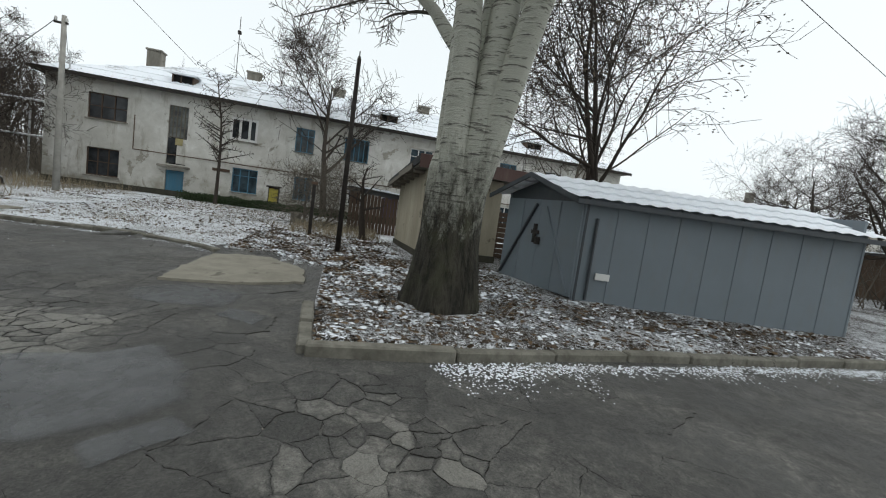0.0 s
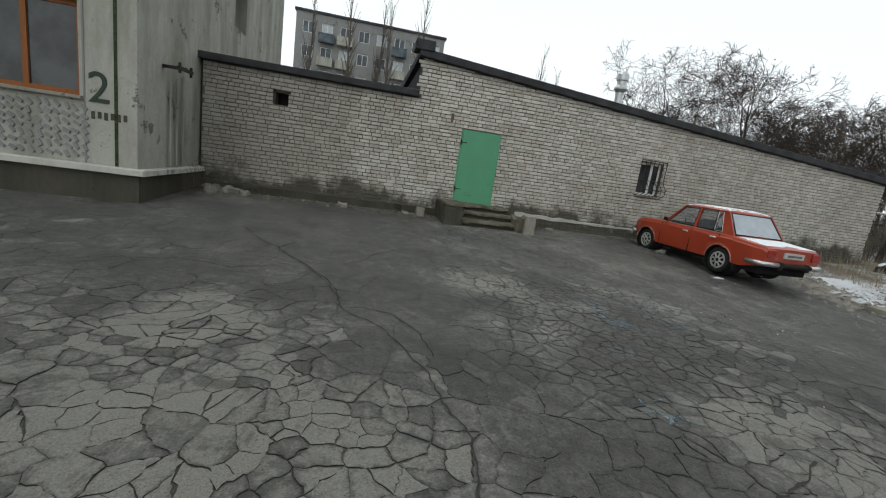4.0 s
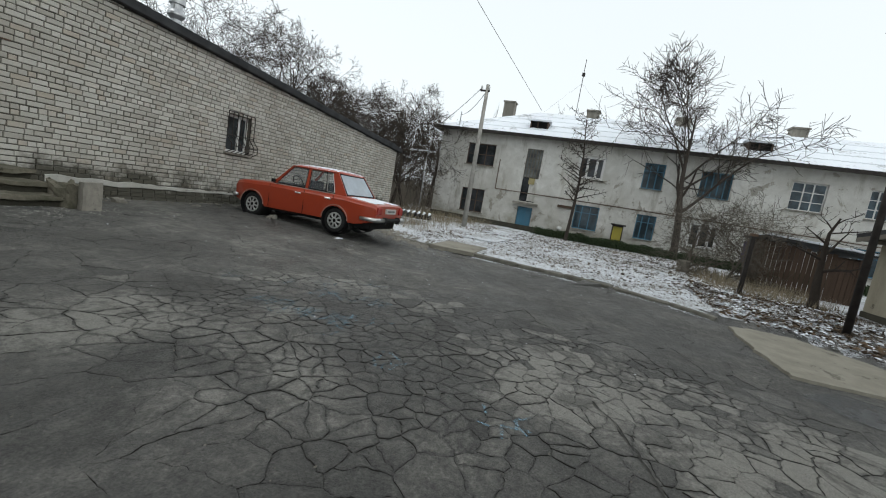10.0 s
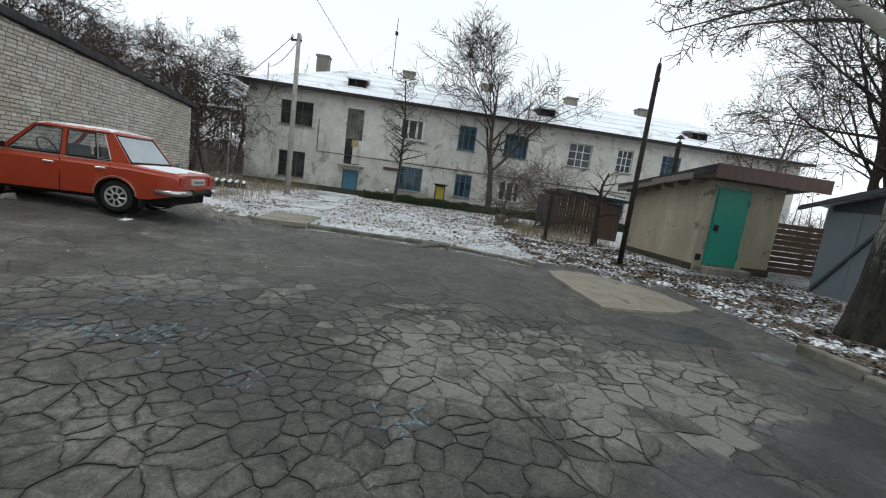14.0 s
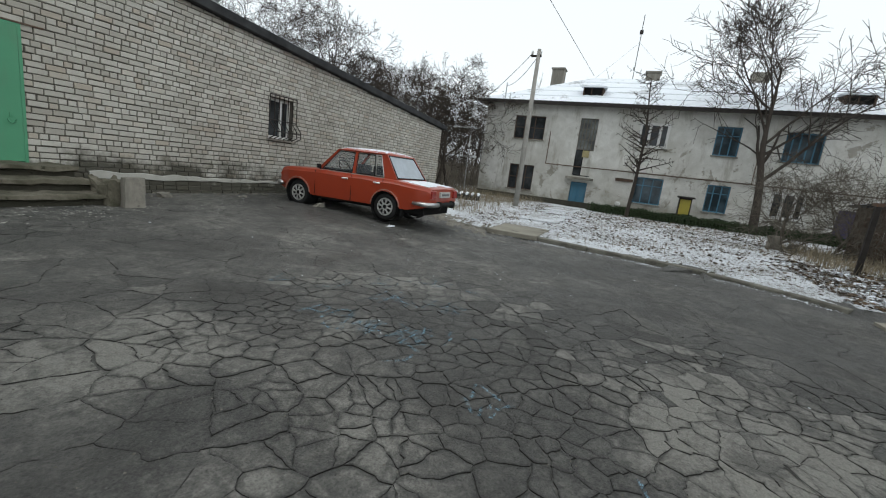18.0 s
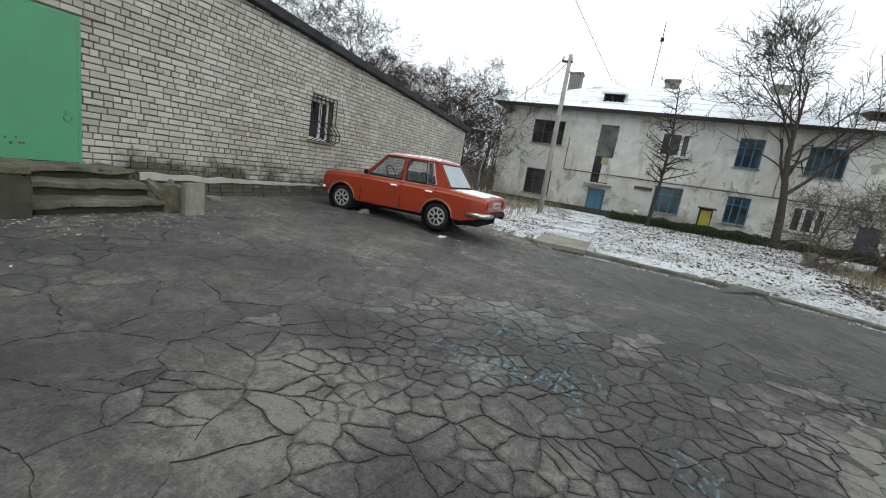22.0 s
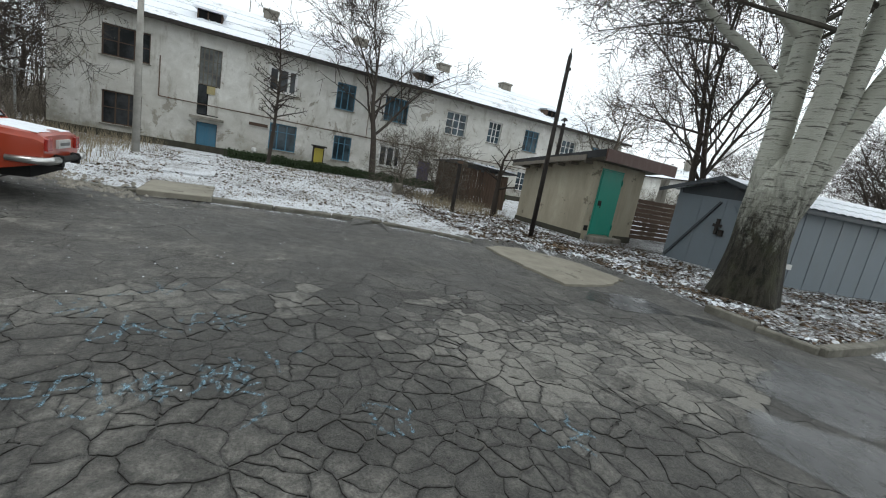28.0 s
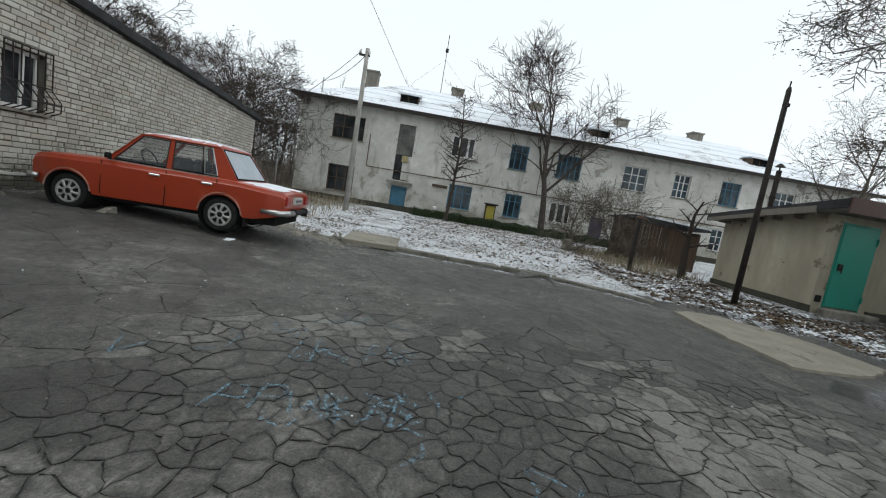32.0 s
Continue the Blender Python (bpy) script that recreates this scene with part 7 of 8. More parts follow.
fruit = [o for o in bpy.data.objects if o.name.startswith("fruit_tree")]
for i, (x, y, k) in enumerate(((9.5, -46, 1.1), (5.2, -47, 1.0), (15, -42, 1.1), (3.4, -55, 1.15), (12, -52, 1.2), (20, -46, 1.1))):
    copy_thing(fruit[i % len(fruit)], pose(x, y, 0.15, 0, 0, i * 67) @ Matrix.Diagonal((k, k, k, 1)))

# ---- far things ----
far = copy_thing(house, pose(38.5, -80, 0.2, 0, 0, 0))
tagged(far, "distant pale two-storey house with snowy slate roof", "house")
tower = thing("distant_apartment_block", pose(-4, 52, 0), "grey six-storey apartment block far behind the storehouse", "apartment block")
part("wall", wall_shape(20.5, 19.4, [(0.9 + 2.5 * i, 2.4 + 2.5 * i, 1.6 + 3.05 * k, 3.1 + 3.05 * k) for i in range(8) for k in range(6)], 0.4, 0, pose(-9.7, 0, 0)), M_PANEL2, tower, weld=True)
part("roof", Shape().box(-9.9, 11, -0.2, 12, 19.4, 19.7), M_FELT, tower)
part("side_wall", Shape().box(10.4, 10.8, 0.4, 12, 0, 19.4).box(-9.7, -9.3, 0.4, 12, 0, 19.4), M_PANEL2, tower)
for i in range(8):
    for k in range(6):
        w_ = window(tower, pose(-8.8 + 2.5 * i, 0, 1.6 + 3.05 * k), 1.5, 1.5, M_WHITE, M_GLASSB if (i + k) % 3 else M_CURTAIN, (0.5,), (), 0.12, False, 0.08)
        if i in (1, 2, 5) and k > 0:
            part("balcony", Shape().box(-9.1 + 2.5 * i, -7.0 + 2.5 * i, -1.0, 0, 0.55 + 3.05 * k, 1.7 + 3.05 * k), M_GLASSB if (i * k) % 2 else M_PANEL, tower)
bg = thing("board_garages", pose(8.2, -38.0, 0.15), "row of dark red-brown board sheds with snowy felt roof", "garage")
for i in range(30):
    x = -3.4 + i * 0.23
    part("board", Shape().box(x - 0.11, x + 0.11, -0.02 + rr.uniform(0, 0.02), 0.02, -0.2, 2.0 + rr.uniform(-0.04, 0.04)), M_BROWN if 6 < i < 15 else M_WOODD, bg)
part("side", Shape().box(-3.5, -3.45, -4.0, 0, -0.2, 2.0).box(3.5, 3.55, -4, 0, -0.2, 2.0).box(-3.5, 3.5, -4.05, -4, -0.2, 2.0), M_WOODD, bg)
part("roof", Shape().box(-3.8, 3.8, -4.3, 0.4, 2.02, 2.12, pose(0, 0, 0, 2, 0, 0)), M_FELT, bg)
part("roof_snow", Shape().box(-3.75, 3.75, -4.2, 0.3, 2.125, 2.17, pose(0, 0, 0, 2, 0, 0), 0.02), M_SNOW, bg)
tg = thing("teal_garage", pose(-1.0, -54.0, 0.1), "teal-painted garage with snow-covered roof beside the lane", "garage")
part("wall", Shape().box(-2.5, 2.5, -4, 0, -0.2, 2.1), M_TEAL, tg)
part("roof", Shape().box(-2.7, 2.7, -4.3, 0.3, 2.1, 2.22, None, 0.03), M_SNOW, tg)
lf2 = thing("lane_fence", pose(3.2, -48, 0.1), "weathered plank fence along the far lane", "fence")
for i in range(26):
    part("plank", Shape().box(-0.02, 0.02, -3.3 + i * 0.25, -3.08 + i * 0.25, -0.1, 1.35 + rr.uniform(-0.06, 0.06)), M_WOODG, lf2)

# ---- chalk marks on the asphalt ----
def stroke(pts, wdt=0.026):
    s = Shape()
    fine = []
    for (ax, ay), (bx, by) in zip(pts, pts[1:]):
        k = max(2, int(math.hypot(bx - ax, by - ay) / 0.035))
        fine += [(ax + (bx - ax) * i / k, ay + (by - ay) * i / k) for i in range(k)]
    fine.append(pts[-1])
    rng = random.Random(int(pts[0][0] * 100))
    for i in range(len(fine) - 1):
        if rng.random() < 0.15:
            continue
        (ax, ay), (bx, by) = fine[i], fine[i + 1]
        ln = math.hypot(bx - ax, by - ay) or 1
        nx, ny = -(by - ay) / ln * wdt * rng.uniform(0.4, 0.7), (bx - ax) / ln * wdt * rng.uniform(0.4, 0.7)
        z = lambda x, y: height(x, y) + 0.021
        s.poly([(ax - nx, ay - ny, z(ax, ay)), (bx - nx, by - ny, z(bx, by)), (bx + nx, by + ny, z(bx, by)), (ax + nx, ay + ny, z(ax, ay))])
    return s


glyph = {"p": [(0, 0), (0.3, 0), (0.32, 0.12), (0.17, 0.16), (0.15, 0)], "b": [(0, 0), (0.3, 0), (0.28, 0.13), (0.16, 0.03), (0.1, 0.16), (0, 0)], "v": [(0.3, -0.08), (0, 0.03), (0.28, 0.14)], "bar": [(0, 0), (0.5, 0.05)], "arc": [(0, 0), (0.12, 0.12), (0.3, 0.12), (0.36, 0.0)]}
for ch, gx, gy, gs_, turn in (("p", 0.05, -6.15, 1.0, 8), ("p", 0.1, -6.4, 1.0, 0), ("v", 0.08, -6.62, 0.9, 5), ("b", 0.08, -6.82, 1.0, -5), ("arc", 0.1, -7.02, 1.0, 0), ("b", 0.1, -7.22, 1.1, 4), ("v", 0.85, -6.35, 1.3, 20), ("bar", 0.8, -6.55, 1.0, -10),
                              ("p", 0.95, -6.95, 1.2, 0), ("b", 1.0, -7.15, 1.0, 10), ("arc", 0.75, -5.75, 1.3, 0), ("bar", 1.7, -6.3, 0.8, 60), ("v", 1.75, -6.65, 1.2, 0), ("bar", 1.9, -7.0, 0.7, 80), ("arc", -0.25, -7.3, 1.0, 0), ("bar", -0.7, -9.1, 0.6, 70), ("v", 0.5, -5.3, 1.0, 0)):
    ca, sa = math.cos(radians(turn)), math.sin(radians(turn))
    pts = [(gx + 0.55 + (ca * u - sa * v) * gs_, gy - 0.15 - (sa * u + ca * v) * gs_) for u, v in glyph[ch]]
    tagged(part("chalk_mark", stroke(pts, 0.022), M_CHALK), "faded pale-blue chalk stroke on the asphalt", "chalk mark", "chalk marks", kind="stuff")
rc_ = random.Random(15)
for sx, sy in ((0.75, -7.25), (0.9, -7.5), (1.5, -6.9), (1.9, -6.3), (0.65, -6.9), (0.2, -8.2), (-0.1, -9.3)):
    smear = Shape()
    for k in range(7):
        x, y, a, sl = sx + rc_.gauss(0, 0.1), sy + rc_.gauss(0, 0.12), rc_.gauss(0.2, 0.5), rc_.uniform(0.06, 0.2)
        one = stroke([(x, y), (x + sl * math.cos(a), y + sl * math.sin(a))], 0.02)
        n = len(smear.v)
        smear.v += one.v
        smear.f += [tuple(n + q for q in fc) for fc in one.f]
    tagged(part("chalk_mark", smear, M_CHALK), "smeared pale-blue chalk patch on the asphalt", "chalk mark", "chalk marks", kind="stuff")


# ---- cracked asphalt: plates with open joints ----
BROKEN = ((-3.8, -9.0, 1.2, 0.75), (-3.4, -10.4, 1.2, 0.6), (-2.1, -10.0, 0.8, 0.6), (-4.0, -7.7, 0.6, 0.5), (0.75, -9.7, 1.2, 0.8), (0.75, -11.2, 1.3, 0.7), (1.9, -10.4, 1.2, 0.5), (-0.55, -5.9, 0.9, 0.7), (0.5, -7.3, 1.4, 0.6),
          (0.1, -8.7, 1.2, 0.65), (1.6, -8.6, 1.2, 0.4), (1.4, -6.4, 1.0, 0.35), (-2.7, -14.9, 1.0, 0.6), (-1.1, -14.8, 1.1, 0.6), (-3.4, -12.6, 1.1, 0.4), (-6.0, -8.4, 1.6, 0.5), (-1.9, -7.6, 0.9, -0.4), (-2.0, -6.0, 1.1, -0.6), (-2.9, -4.5, 1.8, -0.4),
          (-1.1, -13.2, 1.3, -0.6), (2.6, -13.3, 1.4, -0.4), (5.5, -9.5, 2.5, -0.2))
DUSTY = ((-3.8, -8.8, 1.2, 0.75), (-3.2, -10.0, 1.1, 0.7), (-2.2, -9.6, 0.7, 0.6), (-4.0, -7.8, 0.6, 0.7), (0.75, -9.65, 0.75, 0.9), (1.0, -10.9, 1.0, 0.35), (0.6, -11.9, 0.8, 0.6), (-0.6, -5.85, 0.75, 0.8), (-1.2, -6.3, 0.6, 0.4), (0.2, -7.0, 0.8, 0.5),
         (-1.3, -7.6, 0.5, 0.45), (-0.7, -7.9, 0.6, 0.5), (-1.6, -8.4, 0.5, 0.35), (3.6, -5.2, 2.4, 0.5), (-2.7, -14.8, 0.9, 0.5), (-1.3, -15.0, 0.8, 0.4), (-6.0, -8.2, 1.2, 0.4))


def crack_zone(x, y):
    """1 where the asphalt is broken small, 0 where it is whole."""
    f = 0.27 + 0.42 * noise.noise((x * 0.34 + 3.3, y * 0.34, 2)) + 0.3 * noise.noise((x * 0.95, y * 0.95, 8))
    for cx, cy, r, v in BROKEN:
        d = math.hypot(x - cx, y - cy) / r
        if d < 1.4:
            f += v * smooth(1.4 - d)
    return min(max(f, 0.0), 1.0)


def plates():
    rng = random.Random(42)
    step = 0.142
    seeds = []
    for i in range(140):
        for j in range(123):
            x, y = -10.2 + i * step + rng.uniform(-0.48, 0.48) * step, -17.9 + j * step + rng.uniform(-0.48, 0.48) * step
            f = crack_zone(x, y)
            keep = 0.014 + 0.86 * f ** 1.35 * (0.5 + 0.5 * smooth(0.55 + 1.3 * noise.noise((x * 1.3, y * 1.3, 21))))
            near = min(math.hypot(x + 3, y + 8), math.hypot(x + 3.5, y + 12))
            keep *= 1.0 if near < 6 else 0.55
            if rng.random() < keep:
                seeds.append((x, y))
    pts = np.array(seeds)
    cells = []

    def warp(x, y):
        dx = dy = 0.0
        for k, amp in ((1.6, 0.07), (6.0, 0.034), (17.0, 0.021), (45.0, 0.015)):
            dx += amp * noise.noise((x * k, y * k, 1))
            dy += amp * noise.noise((x * k, y * k, 11))
        return x + dx, y + dy

    for i, (x, y) in enumerate(seeds):
        d2 = ((pts - pts[i]) ** 2).sum(1)
        order = np.argsort(d2)[1:46]
        poly = [(x - 1.3, y - 1.3), (x + 1.3, y - 1.3), (x + 1.3, y + 1.3), (x - 1.3, y + 1.3)]
        for k in order:
            qx, qy = seeds[k]
            mx, my = (x + qx) / 2, (y + qy) / 2
            dx, dy = qx - x, qy - y
            ln = math.hypot(dx, dy)
            gap = 0.001 + 0.0062 * smooth(0.4 + 1.5 * noise.noise((mx * 2.6, my * 2.6, 6))) * smooth(0.2 + crack_zone(mx, my))
            dx, dy = dx / ln, dy / ln
            out = []
            for (ax, ay), (bx, by) in zip(poly, poly[1:] + poly[:1]):
                da, db = (ax - mx) * dx + (ay - my) * dy + gap, (bx - mx) * dx + (by - my) * dy + gap
                if da <= 0:
                    out.append((ax, ay))
                if (da < 0) != (db < 0):
                    t = da / (da - db)
                    out.append((ax + (bx - ax) * t, ay + (by - ay) * t))
            poly = out
            if len(poly) < 3:
                break
        if len(poly) < 3:
            continue
        cx, cy = sum(p[0] for p in poly) / len(poly), sum(p[1] for p in poly) / len(poly)
        if depth_in(LAWN, cx, cy) > -0.35 or cy > -1.9 or cx < -9.6 or cy < -17.4 or (cx < -6.6 and cy > -3.9):
            continue
        line = []
        for (ax, ay), (bx, by) in zip(poly, poly[1:] + poly[:1]):
            n = max(1, int(math.hypot(bx - ax, by - ay) / 0.035))
            line += [warp(ax + (bx - ax) * q / n, ay + (by - ay) * q / n) for q in range(n)]
        size = max(math.hypot(px - cx, py - cy) for px, py in line)
        cells.append((cx, cy, size, line))
    return cells


def dust_at(x, y):
    """How much pale dust lies here, -0.6 to 1: in loose drifts over the broken parts."""
    q = -0.38 + 0.36 * crack_zone(x, y) + 0.5 * noise.noise((x * 0.6, y * 0.6, 17)) + 0.5 * noise.noise((x * 2.1, y * 2.1, 41))
    for bx, by, br, v in DUSTY:
        q += v * smooth(1.4 - math.hypot(x - bx, y - by) / br)
    return min(max(q, -0.6), 1.0)


def plate_mesh(cells):
    """Plates with a damp, crumbled rim round a dusty top."""
    rng = random.Random(9)
    s, dust, mats = Shape(), [], []
    for cx, cy, size, line in cells:
        n, k0 = len(line), len(s.v)
        lift = rng.uniform(0.009, 0.012)
        wx, wy = sum(p[0] for p in line) / n, sum(p[1] for p in line) / n
        own = rng.gauss(0, 0.32) * (1.0 if size < 0.3 else 0.4)
        rim = (0.75 if size < 0.3 else 0.1) * rng.uniform(0.3, 1.0)
        zs = [height(px, py) for px, py in line]
        wob = [rng.uniform(0.5, 1.6) for _ in line]
        for inset, dz, d0 in ((0.0, -0.03, 1.0), (0.0, lift - 0.003, 1.0), (0.005, lift - 0.0005, 0.8), (0.032, lift, 0.0)):
            for (px, py), z, w in zip(line, zs, wob):
                r = math.hypot(px - wx, py - wy) + 1e-6
                g = max(0.4, 1 - inset * (w if inset > 0.02 else 1) / r)
                qx, qy = wx + (px - wx) * g, wy + (py - wy) * g
                s.v.append((qx, qy, z + dz))
                q = dust_at(qx, qy) + own
                dust.append(0.56 + 0.6 * ((q if size < 0.3 else 0.55 * q - 0.08) - rim * d0))
        for r in (0, 1, 2):
            for i in range(n):
                a, b = k0 + r * n + i, k0 + r * n + (i + 1) % n
                s.f.append((a, b, b + n, a + n))
                mats.append(1 if r == 0 else 0)
        s.v.append((wx, wy, height(wx, wy) + lift + 0.001))
        q = dust_at(wx, wy) + own
        dust.append(0.56 + 0.6 * (q if size < 0.3 else 0.55 * q - 0.08))
        c = k0 + 4 * n
        s.f += [(k0 + 3 * n + i, k0 + 3 * n + (i + 1) % n, c) for i in range(n)]
        mats += [0] * n
    me = s.mesh("asphalt_plate", M_PLATE)
    me.materials.append(M_PLATE3)
    me.polygons.foreach_set("material_index", mats)
    me.attributes.new("dust", "FLOAT", "POINT").data.foreach_set("value", dust)
    return me


ground = bpy.data.objects["ground"]
cells = plates()
small = [c for c in cells if c[2] < 0.42]
wide = [c for c in cells if c[2] >= 0.42]
single = sorted(small, key=lambda c: math.hypot(c[0] + 0.2, c[1] + 7.2))[:290]
chosen = {id(c) for c in single}
for c in single:
    part("asphalt_plate", plate_mesh([c]), None, ground)
tagged(part("asphalt_plates", plate_mesh([c for c in small if id(c) not in chosen]), None, ground), kind="stuff")
tagged(part("asphalt_sheets", plate_mesh(wide), None, ground), kind="stuff")

# ---- the long open joint ----
seam = [(-4.7, -3.9), (-4.21, -4.65), (-3.82, -5.11), (-3.35, -5.85), (-3.1, -6.3), (-2.94, -6.62), (-2.75, -7.2)]
sm = Shape()
for (ax, ay), (bx, by) in zip(seam, seam[1:]):
    k = max(2, int(math.hypot(bx - ax, by - ay) / 0.06))
    for i in range(k):
        p = [(ax + (bx - ax) * t + 0.05 * noise.noise((t * 3 + ax, ay, 1)), ay + (by - ay) * t) for t in (i / k, (i + 1) / k)]
        w0 = 0.004 + 0.014 * abs(noise.noise((p[0][0] * 5, p[0][1] * 5, 2)))
        sm.poly([(x + w, y + w * 0.4, height(x, y) + 0.0205) for (x, y), w in ((p[0], -w0), (p[0], w0), (p[1], w0), (p[1], -w0))])
tagged(part("asphalt_joint", sm, plain("joint_dirt", (0.045, 0.042, 0.038), 0.95, var=0.5, scale=20, bump=0.01)), "dark open joint running across the asphalt", "joint", kind="structure")

for line in ([(-3.9, -4.9), (-3.78, -5.24), (-3.3, -5.9), (-2.92, -6.52), (-2.8, -7.0), (-2.73, -7.52), (-2.25, -8.05), (-1.95, -8.9), (-1.8, -9.6), (-1.85, -10.24), (-1.58, -10.6), (-1.2, -11.2)], [(-2.73, -7.52), (-2.45, -7.45), (-2.16, -7.58), (-1.9, -8.1), (-1.85, -8.6)],
             [(-1.58, -10.6), (-1.1, -10.45), (-0.53, -10.32), (0.1, -10.2), (0.73, -9.91)], [(-3.45, -5.86), (-2.85, -5.74), (-2.52, -5.47), (-2.3, -5.0), (-1.92, -4.57)], [(-5.6, -6.4), (-4.9, -6.1), (-4.2, -6.3), (-3.45, -5.86)]):
    ck = Shape()
    for (ax, ay), (bx, by) in zip(line, line[1:]):
        k = max(2, int(math.hypot(bx - ax, by - ay) / 0.035))
        ln = math.hypot(bx - ax, by - ay)
        nx, ny = -(by - ay) / ln, (bx - ax) / ln
        for i in range(k):
            row = []
            for t in (i / k, (i + 1) / k):
                x, y = ax + (bx - ax) * t, ay + (by - ay) * t
                off = 0.05 * noise.noise((x * 3, y * 3, 4)) + 0.022 * noise.noise((x * 13, y * 13, 5))
                x, y = x + nx * off, y + ny * off
                w0 = 0.004 + 0.012 * abs(noise.noise((x * 6, y * 6, 2)))
                row += [(x - nx * w0, y - ny * w0, height(x, y) + 0.0207), (x + nx * w0, y + ny * w0, height(x, y) + 0.0207)]
            ck.poly([row[0], row[1], row[3], row[2]])
    tagged(part("asphalt_crack", ck, M_PLATE3), "long jagged dark crack running across the asphalt", "crack", kind="structure")

# ---- puddles, half frozen, thinning out to their rims ----
def puddle(pts, seed):
    rng = random.Random(seed)
    line = []
    for (ax, ay), (bx, by) in zip(pts, pts[1:] + pts[:1]):
        k = max(3, int(math.hypot(bx - ax, by - ay) / 0.07))
        for i in range(k):
            x, y = ax + (bx - ax) * i / k, ay + (by - ay) * i / k
            line.append((x + 0.05 * noise.noise((x * 4, y * 4, seed)), y + 0.05 * noise.noise((x * 4, y * 4, seed + 5))))
    cx, cy = sum(p[0] for p in line) / len(line), sum(p[1] for p in line) / len(line)
    s, n, cover = Shape(), len(line), []
    for f, c in ((1.06, 0.0), (1.0, 0.6), (0.92, 0.9), (0.6, 1.0), (0.3, 1.0)):
        for x, y in line:
            px, py = cx + (x - cx) * f, cy + (y - cy) * f
            s.v.append((px, py, height(px, py) + 0.0165))
            cover.append(c)
    for r in range(4):
        for i in range(n):
            a, b = r * n + i, r * n + (i + 1) % n
            s.f.append((a, b, b + n, a + n))
    s.v.append((cx, cy, height(cx, cy) + 0.0165))
    cover.append(1.0)
    s.f += [(4 * n + i, 4 * n + (i + 1) % n, 5 * n) for i in range(n)]
    me = s.mesh("puddle", M_WATER, True)
    me.attributes.new("cover", "FLOAT", "POINT").data.foreach_set("value", cover)
    return tagged(part("puddle", me, M_WATER), "shallow grey puddle on the asphalt", "puddle", "puddles")


for k, pts in enumerate(([(-0.7, -11.93), (-0.3, -11.77), (0.19, -11.83), (0.3, -12.3), (0.33, -12.7), (0.6, -13.05), (0.01, -13.5), (-0.38, -13.57), (-0.67, -13.33), (-0.87, -13.03), (-0.82, -12.7), (-0.68, -12.4)],
                         [(-1.43, -10.87), (-1.1, -10.8), (-0.44, -10.75), (-0.13, -11.3), (-0.5, -11.65), (-0.72, -11.85), (-0.95, -11.8), (-1.23, -11.57), (-1.43, -11.24)],
                         [(-1.12, -13.36), (-0.77, -13.8), (-0.6, -13.6), (-0.89, -13.27)],
                         [(2.53, -12.0), (2.93, -12.5), (2.7, -13.3), (2.2, -13.35), (1.9, -13.2), (2.0, -12.3)],
                         [(1.95, -13.35), (1.65, -13.85), (1.35, -13.7), (1.55, -13.3)])):
    puddle(pts, 20 + k)


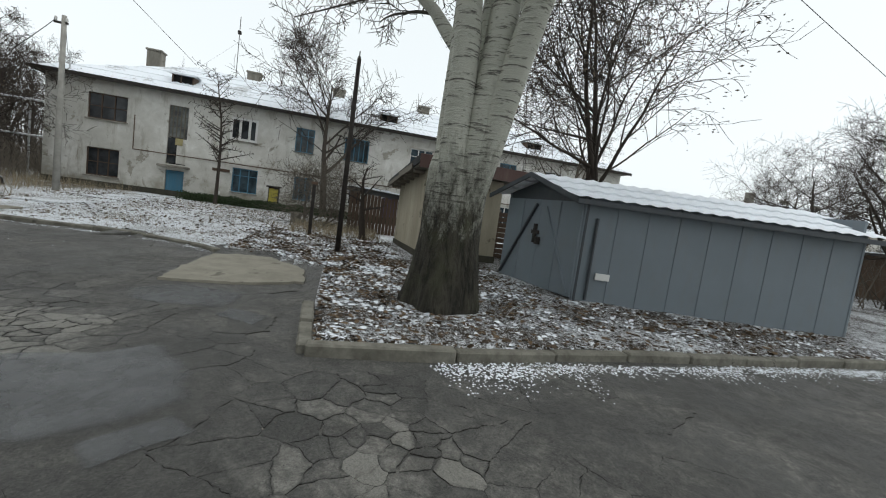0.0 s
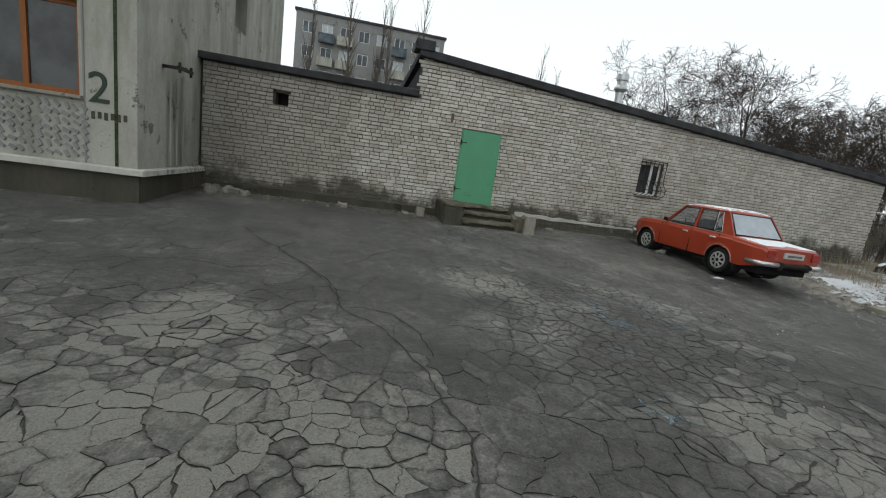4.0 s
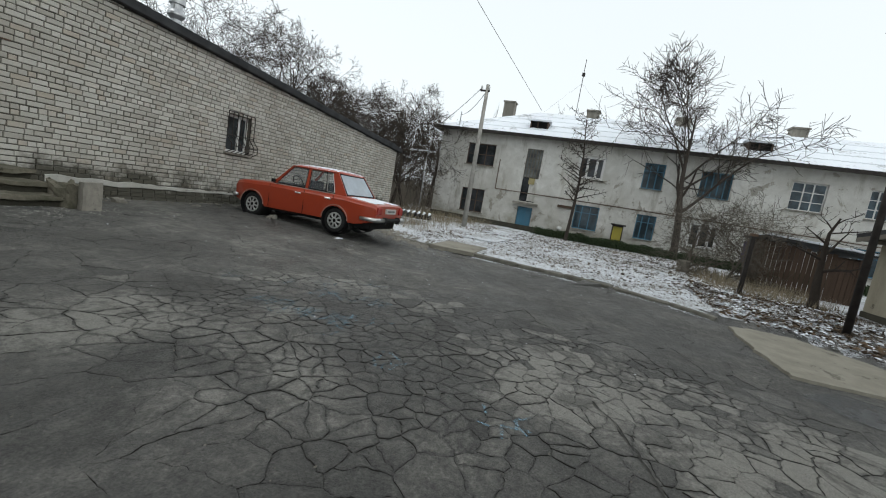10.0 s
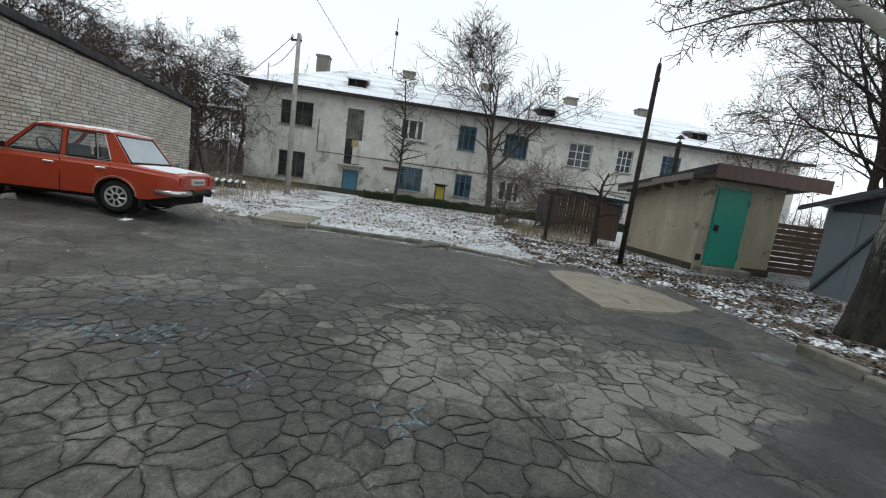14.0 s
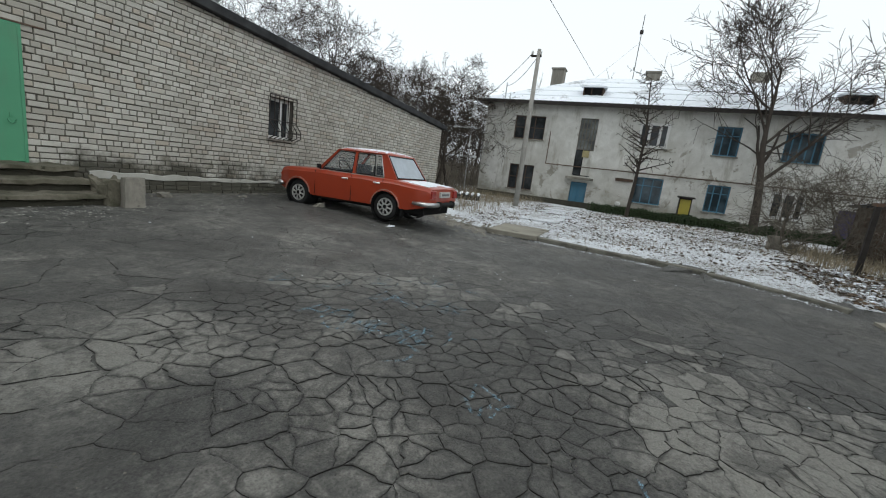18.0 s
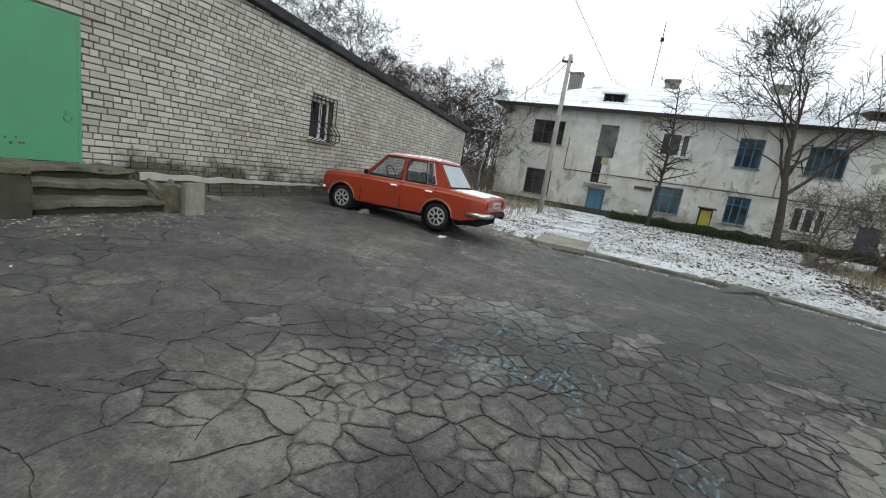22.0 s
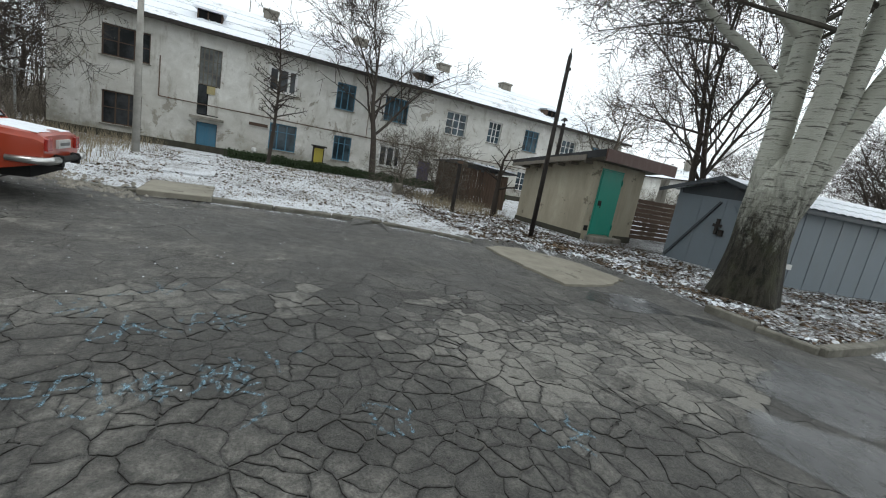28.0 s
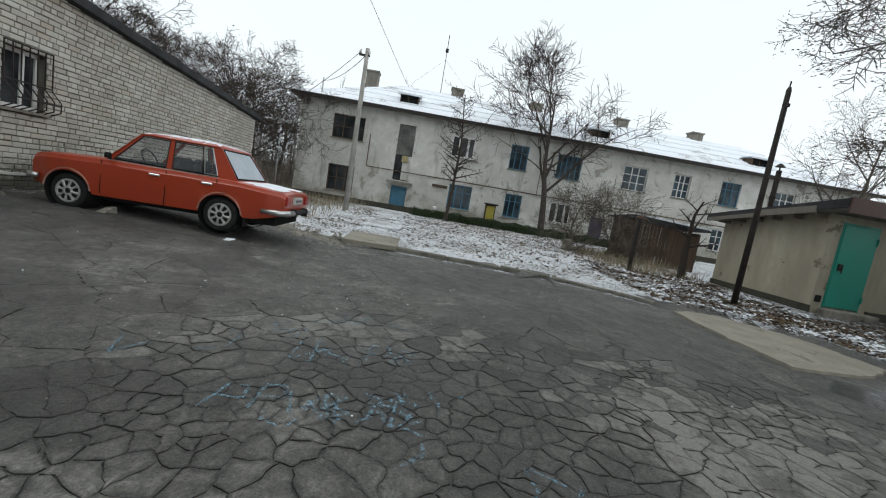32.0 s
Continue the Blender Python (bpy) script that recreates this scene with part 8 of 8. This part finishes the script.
# ---- bricks of the storehouse ----
def bricks():
    rng = random.Random(6)
    out = []
    zr = 0.0
    while zr < 4.5:
        x = WX0 + 0.02 - rng.random() * 0.25
        header_row = int(zr * 10 + 0.5) % 6 == 5
        while x < WX1:
            w = 0.118 if header_row or rng.random() < 0.22 else 0.25
            x0, x1 = max(x, WX0 + 0.02), min(x + w, WX1 - 0.004)
            x += w + 0.014
            if x1 - x0 < 0.04:
                continue
            mid, z0, z1 = (x0 + x1) / 2, zr + 0.008, zr + 0.092
            top = min(eave(x0), eave(x1)) if mid > WSTEP else 3.42
            if z0 > top - 0.03 or z1 < 0.0:
                continue
            z1 = min(z1, top - 0.004)
            pieces = [(x0, x1)]
            for a, b, c, d in (DOOR, WIN, HOLE):
                if z1 > c and z0 < d:
                    nxt = []
                    for p, q in pieces:
                        if q <= a or p >= b:
                            nxt.append((p, q))
                        else:
                            if p < a - 0.03:
                                nxt.append((p, a - 0.004))
                            if q > b + 0.03:
                                nxt.append((b + 0.004, q))
                    pieces = nxt
            for p, q in pieces:
                out.append((p + rng.uniform(-0.003, 0.004), q + rng.uniform(-0.004, 0.003), z0 + rng.uniform(-0.003, 0.005), z1 + rng.uniform(-0.005, 0.003), rng.uniform(-0.009, 0.006)))
        zr += 0.1
    return out


def brick_shape(rows, m, shape=None):
    s = shape or Shape()
    for x0, x1, z0, z1, y in rows:
        n = len(s.v)
        c = 0.006
        pts = [(x0, 0.03, z0), (x1, 0.03, z0), (x1, 0.03, z1), (x0, 0.03, z1), (x0, y + c, z0), (x1, y + c, z0), (x1, y + c, z1), (x0, y + c, z1),
               (x0 + c, y, z0 + c), (x1 - c, y, z0 + c), (x1 - c, y, z1 - c), (x0 + c, y, z1 - c)]
        s.v += [tuple(m @ Vector(p)) for p in pts]
        for r in (0, 4):
            s.f += [tuple(n + v for v in (r + i, r + (i + 1) % 4, r + 4 + (i + 1) % 4, r + 4 + i)) for i in range(4)]
        s.f.append((n + 8, n + 9, n + 10, n + 11))
    return s


rows = bricks()
wall_ob = [o for o in store.children if o.name.startswith("wall")][0]
near_b = sorted(rows, key=lambda r: abs((r[0] + r[1]) / 2 - 0.6) + abs(r[2] - 1.5))[:300]
picked = set(near_b)
shared = {}
for r in near_b:
    key = (round(r[1] - r[0], 2), round(r[3] - r[2], 2))
    if key not in shared:
        shared[key] = brick_shape([(0, key[0], 0, key[1], 0.0)], Matrix()).mesh("brick", M_BRICK1)
    o = part("brick", shared[key], M_BRICK1, wall_ob)
    o.matrix_local = place(r[0], r[4], r[2])
tagged(part("bricks", brick_shape([r for r in rows if r not in picked], at_store), M_BRICK, wall_ob), kind="stuff")
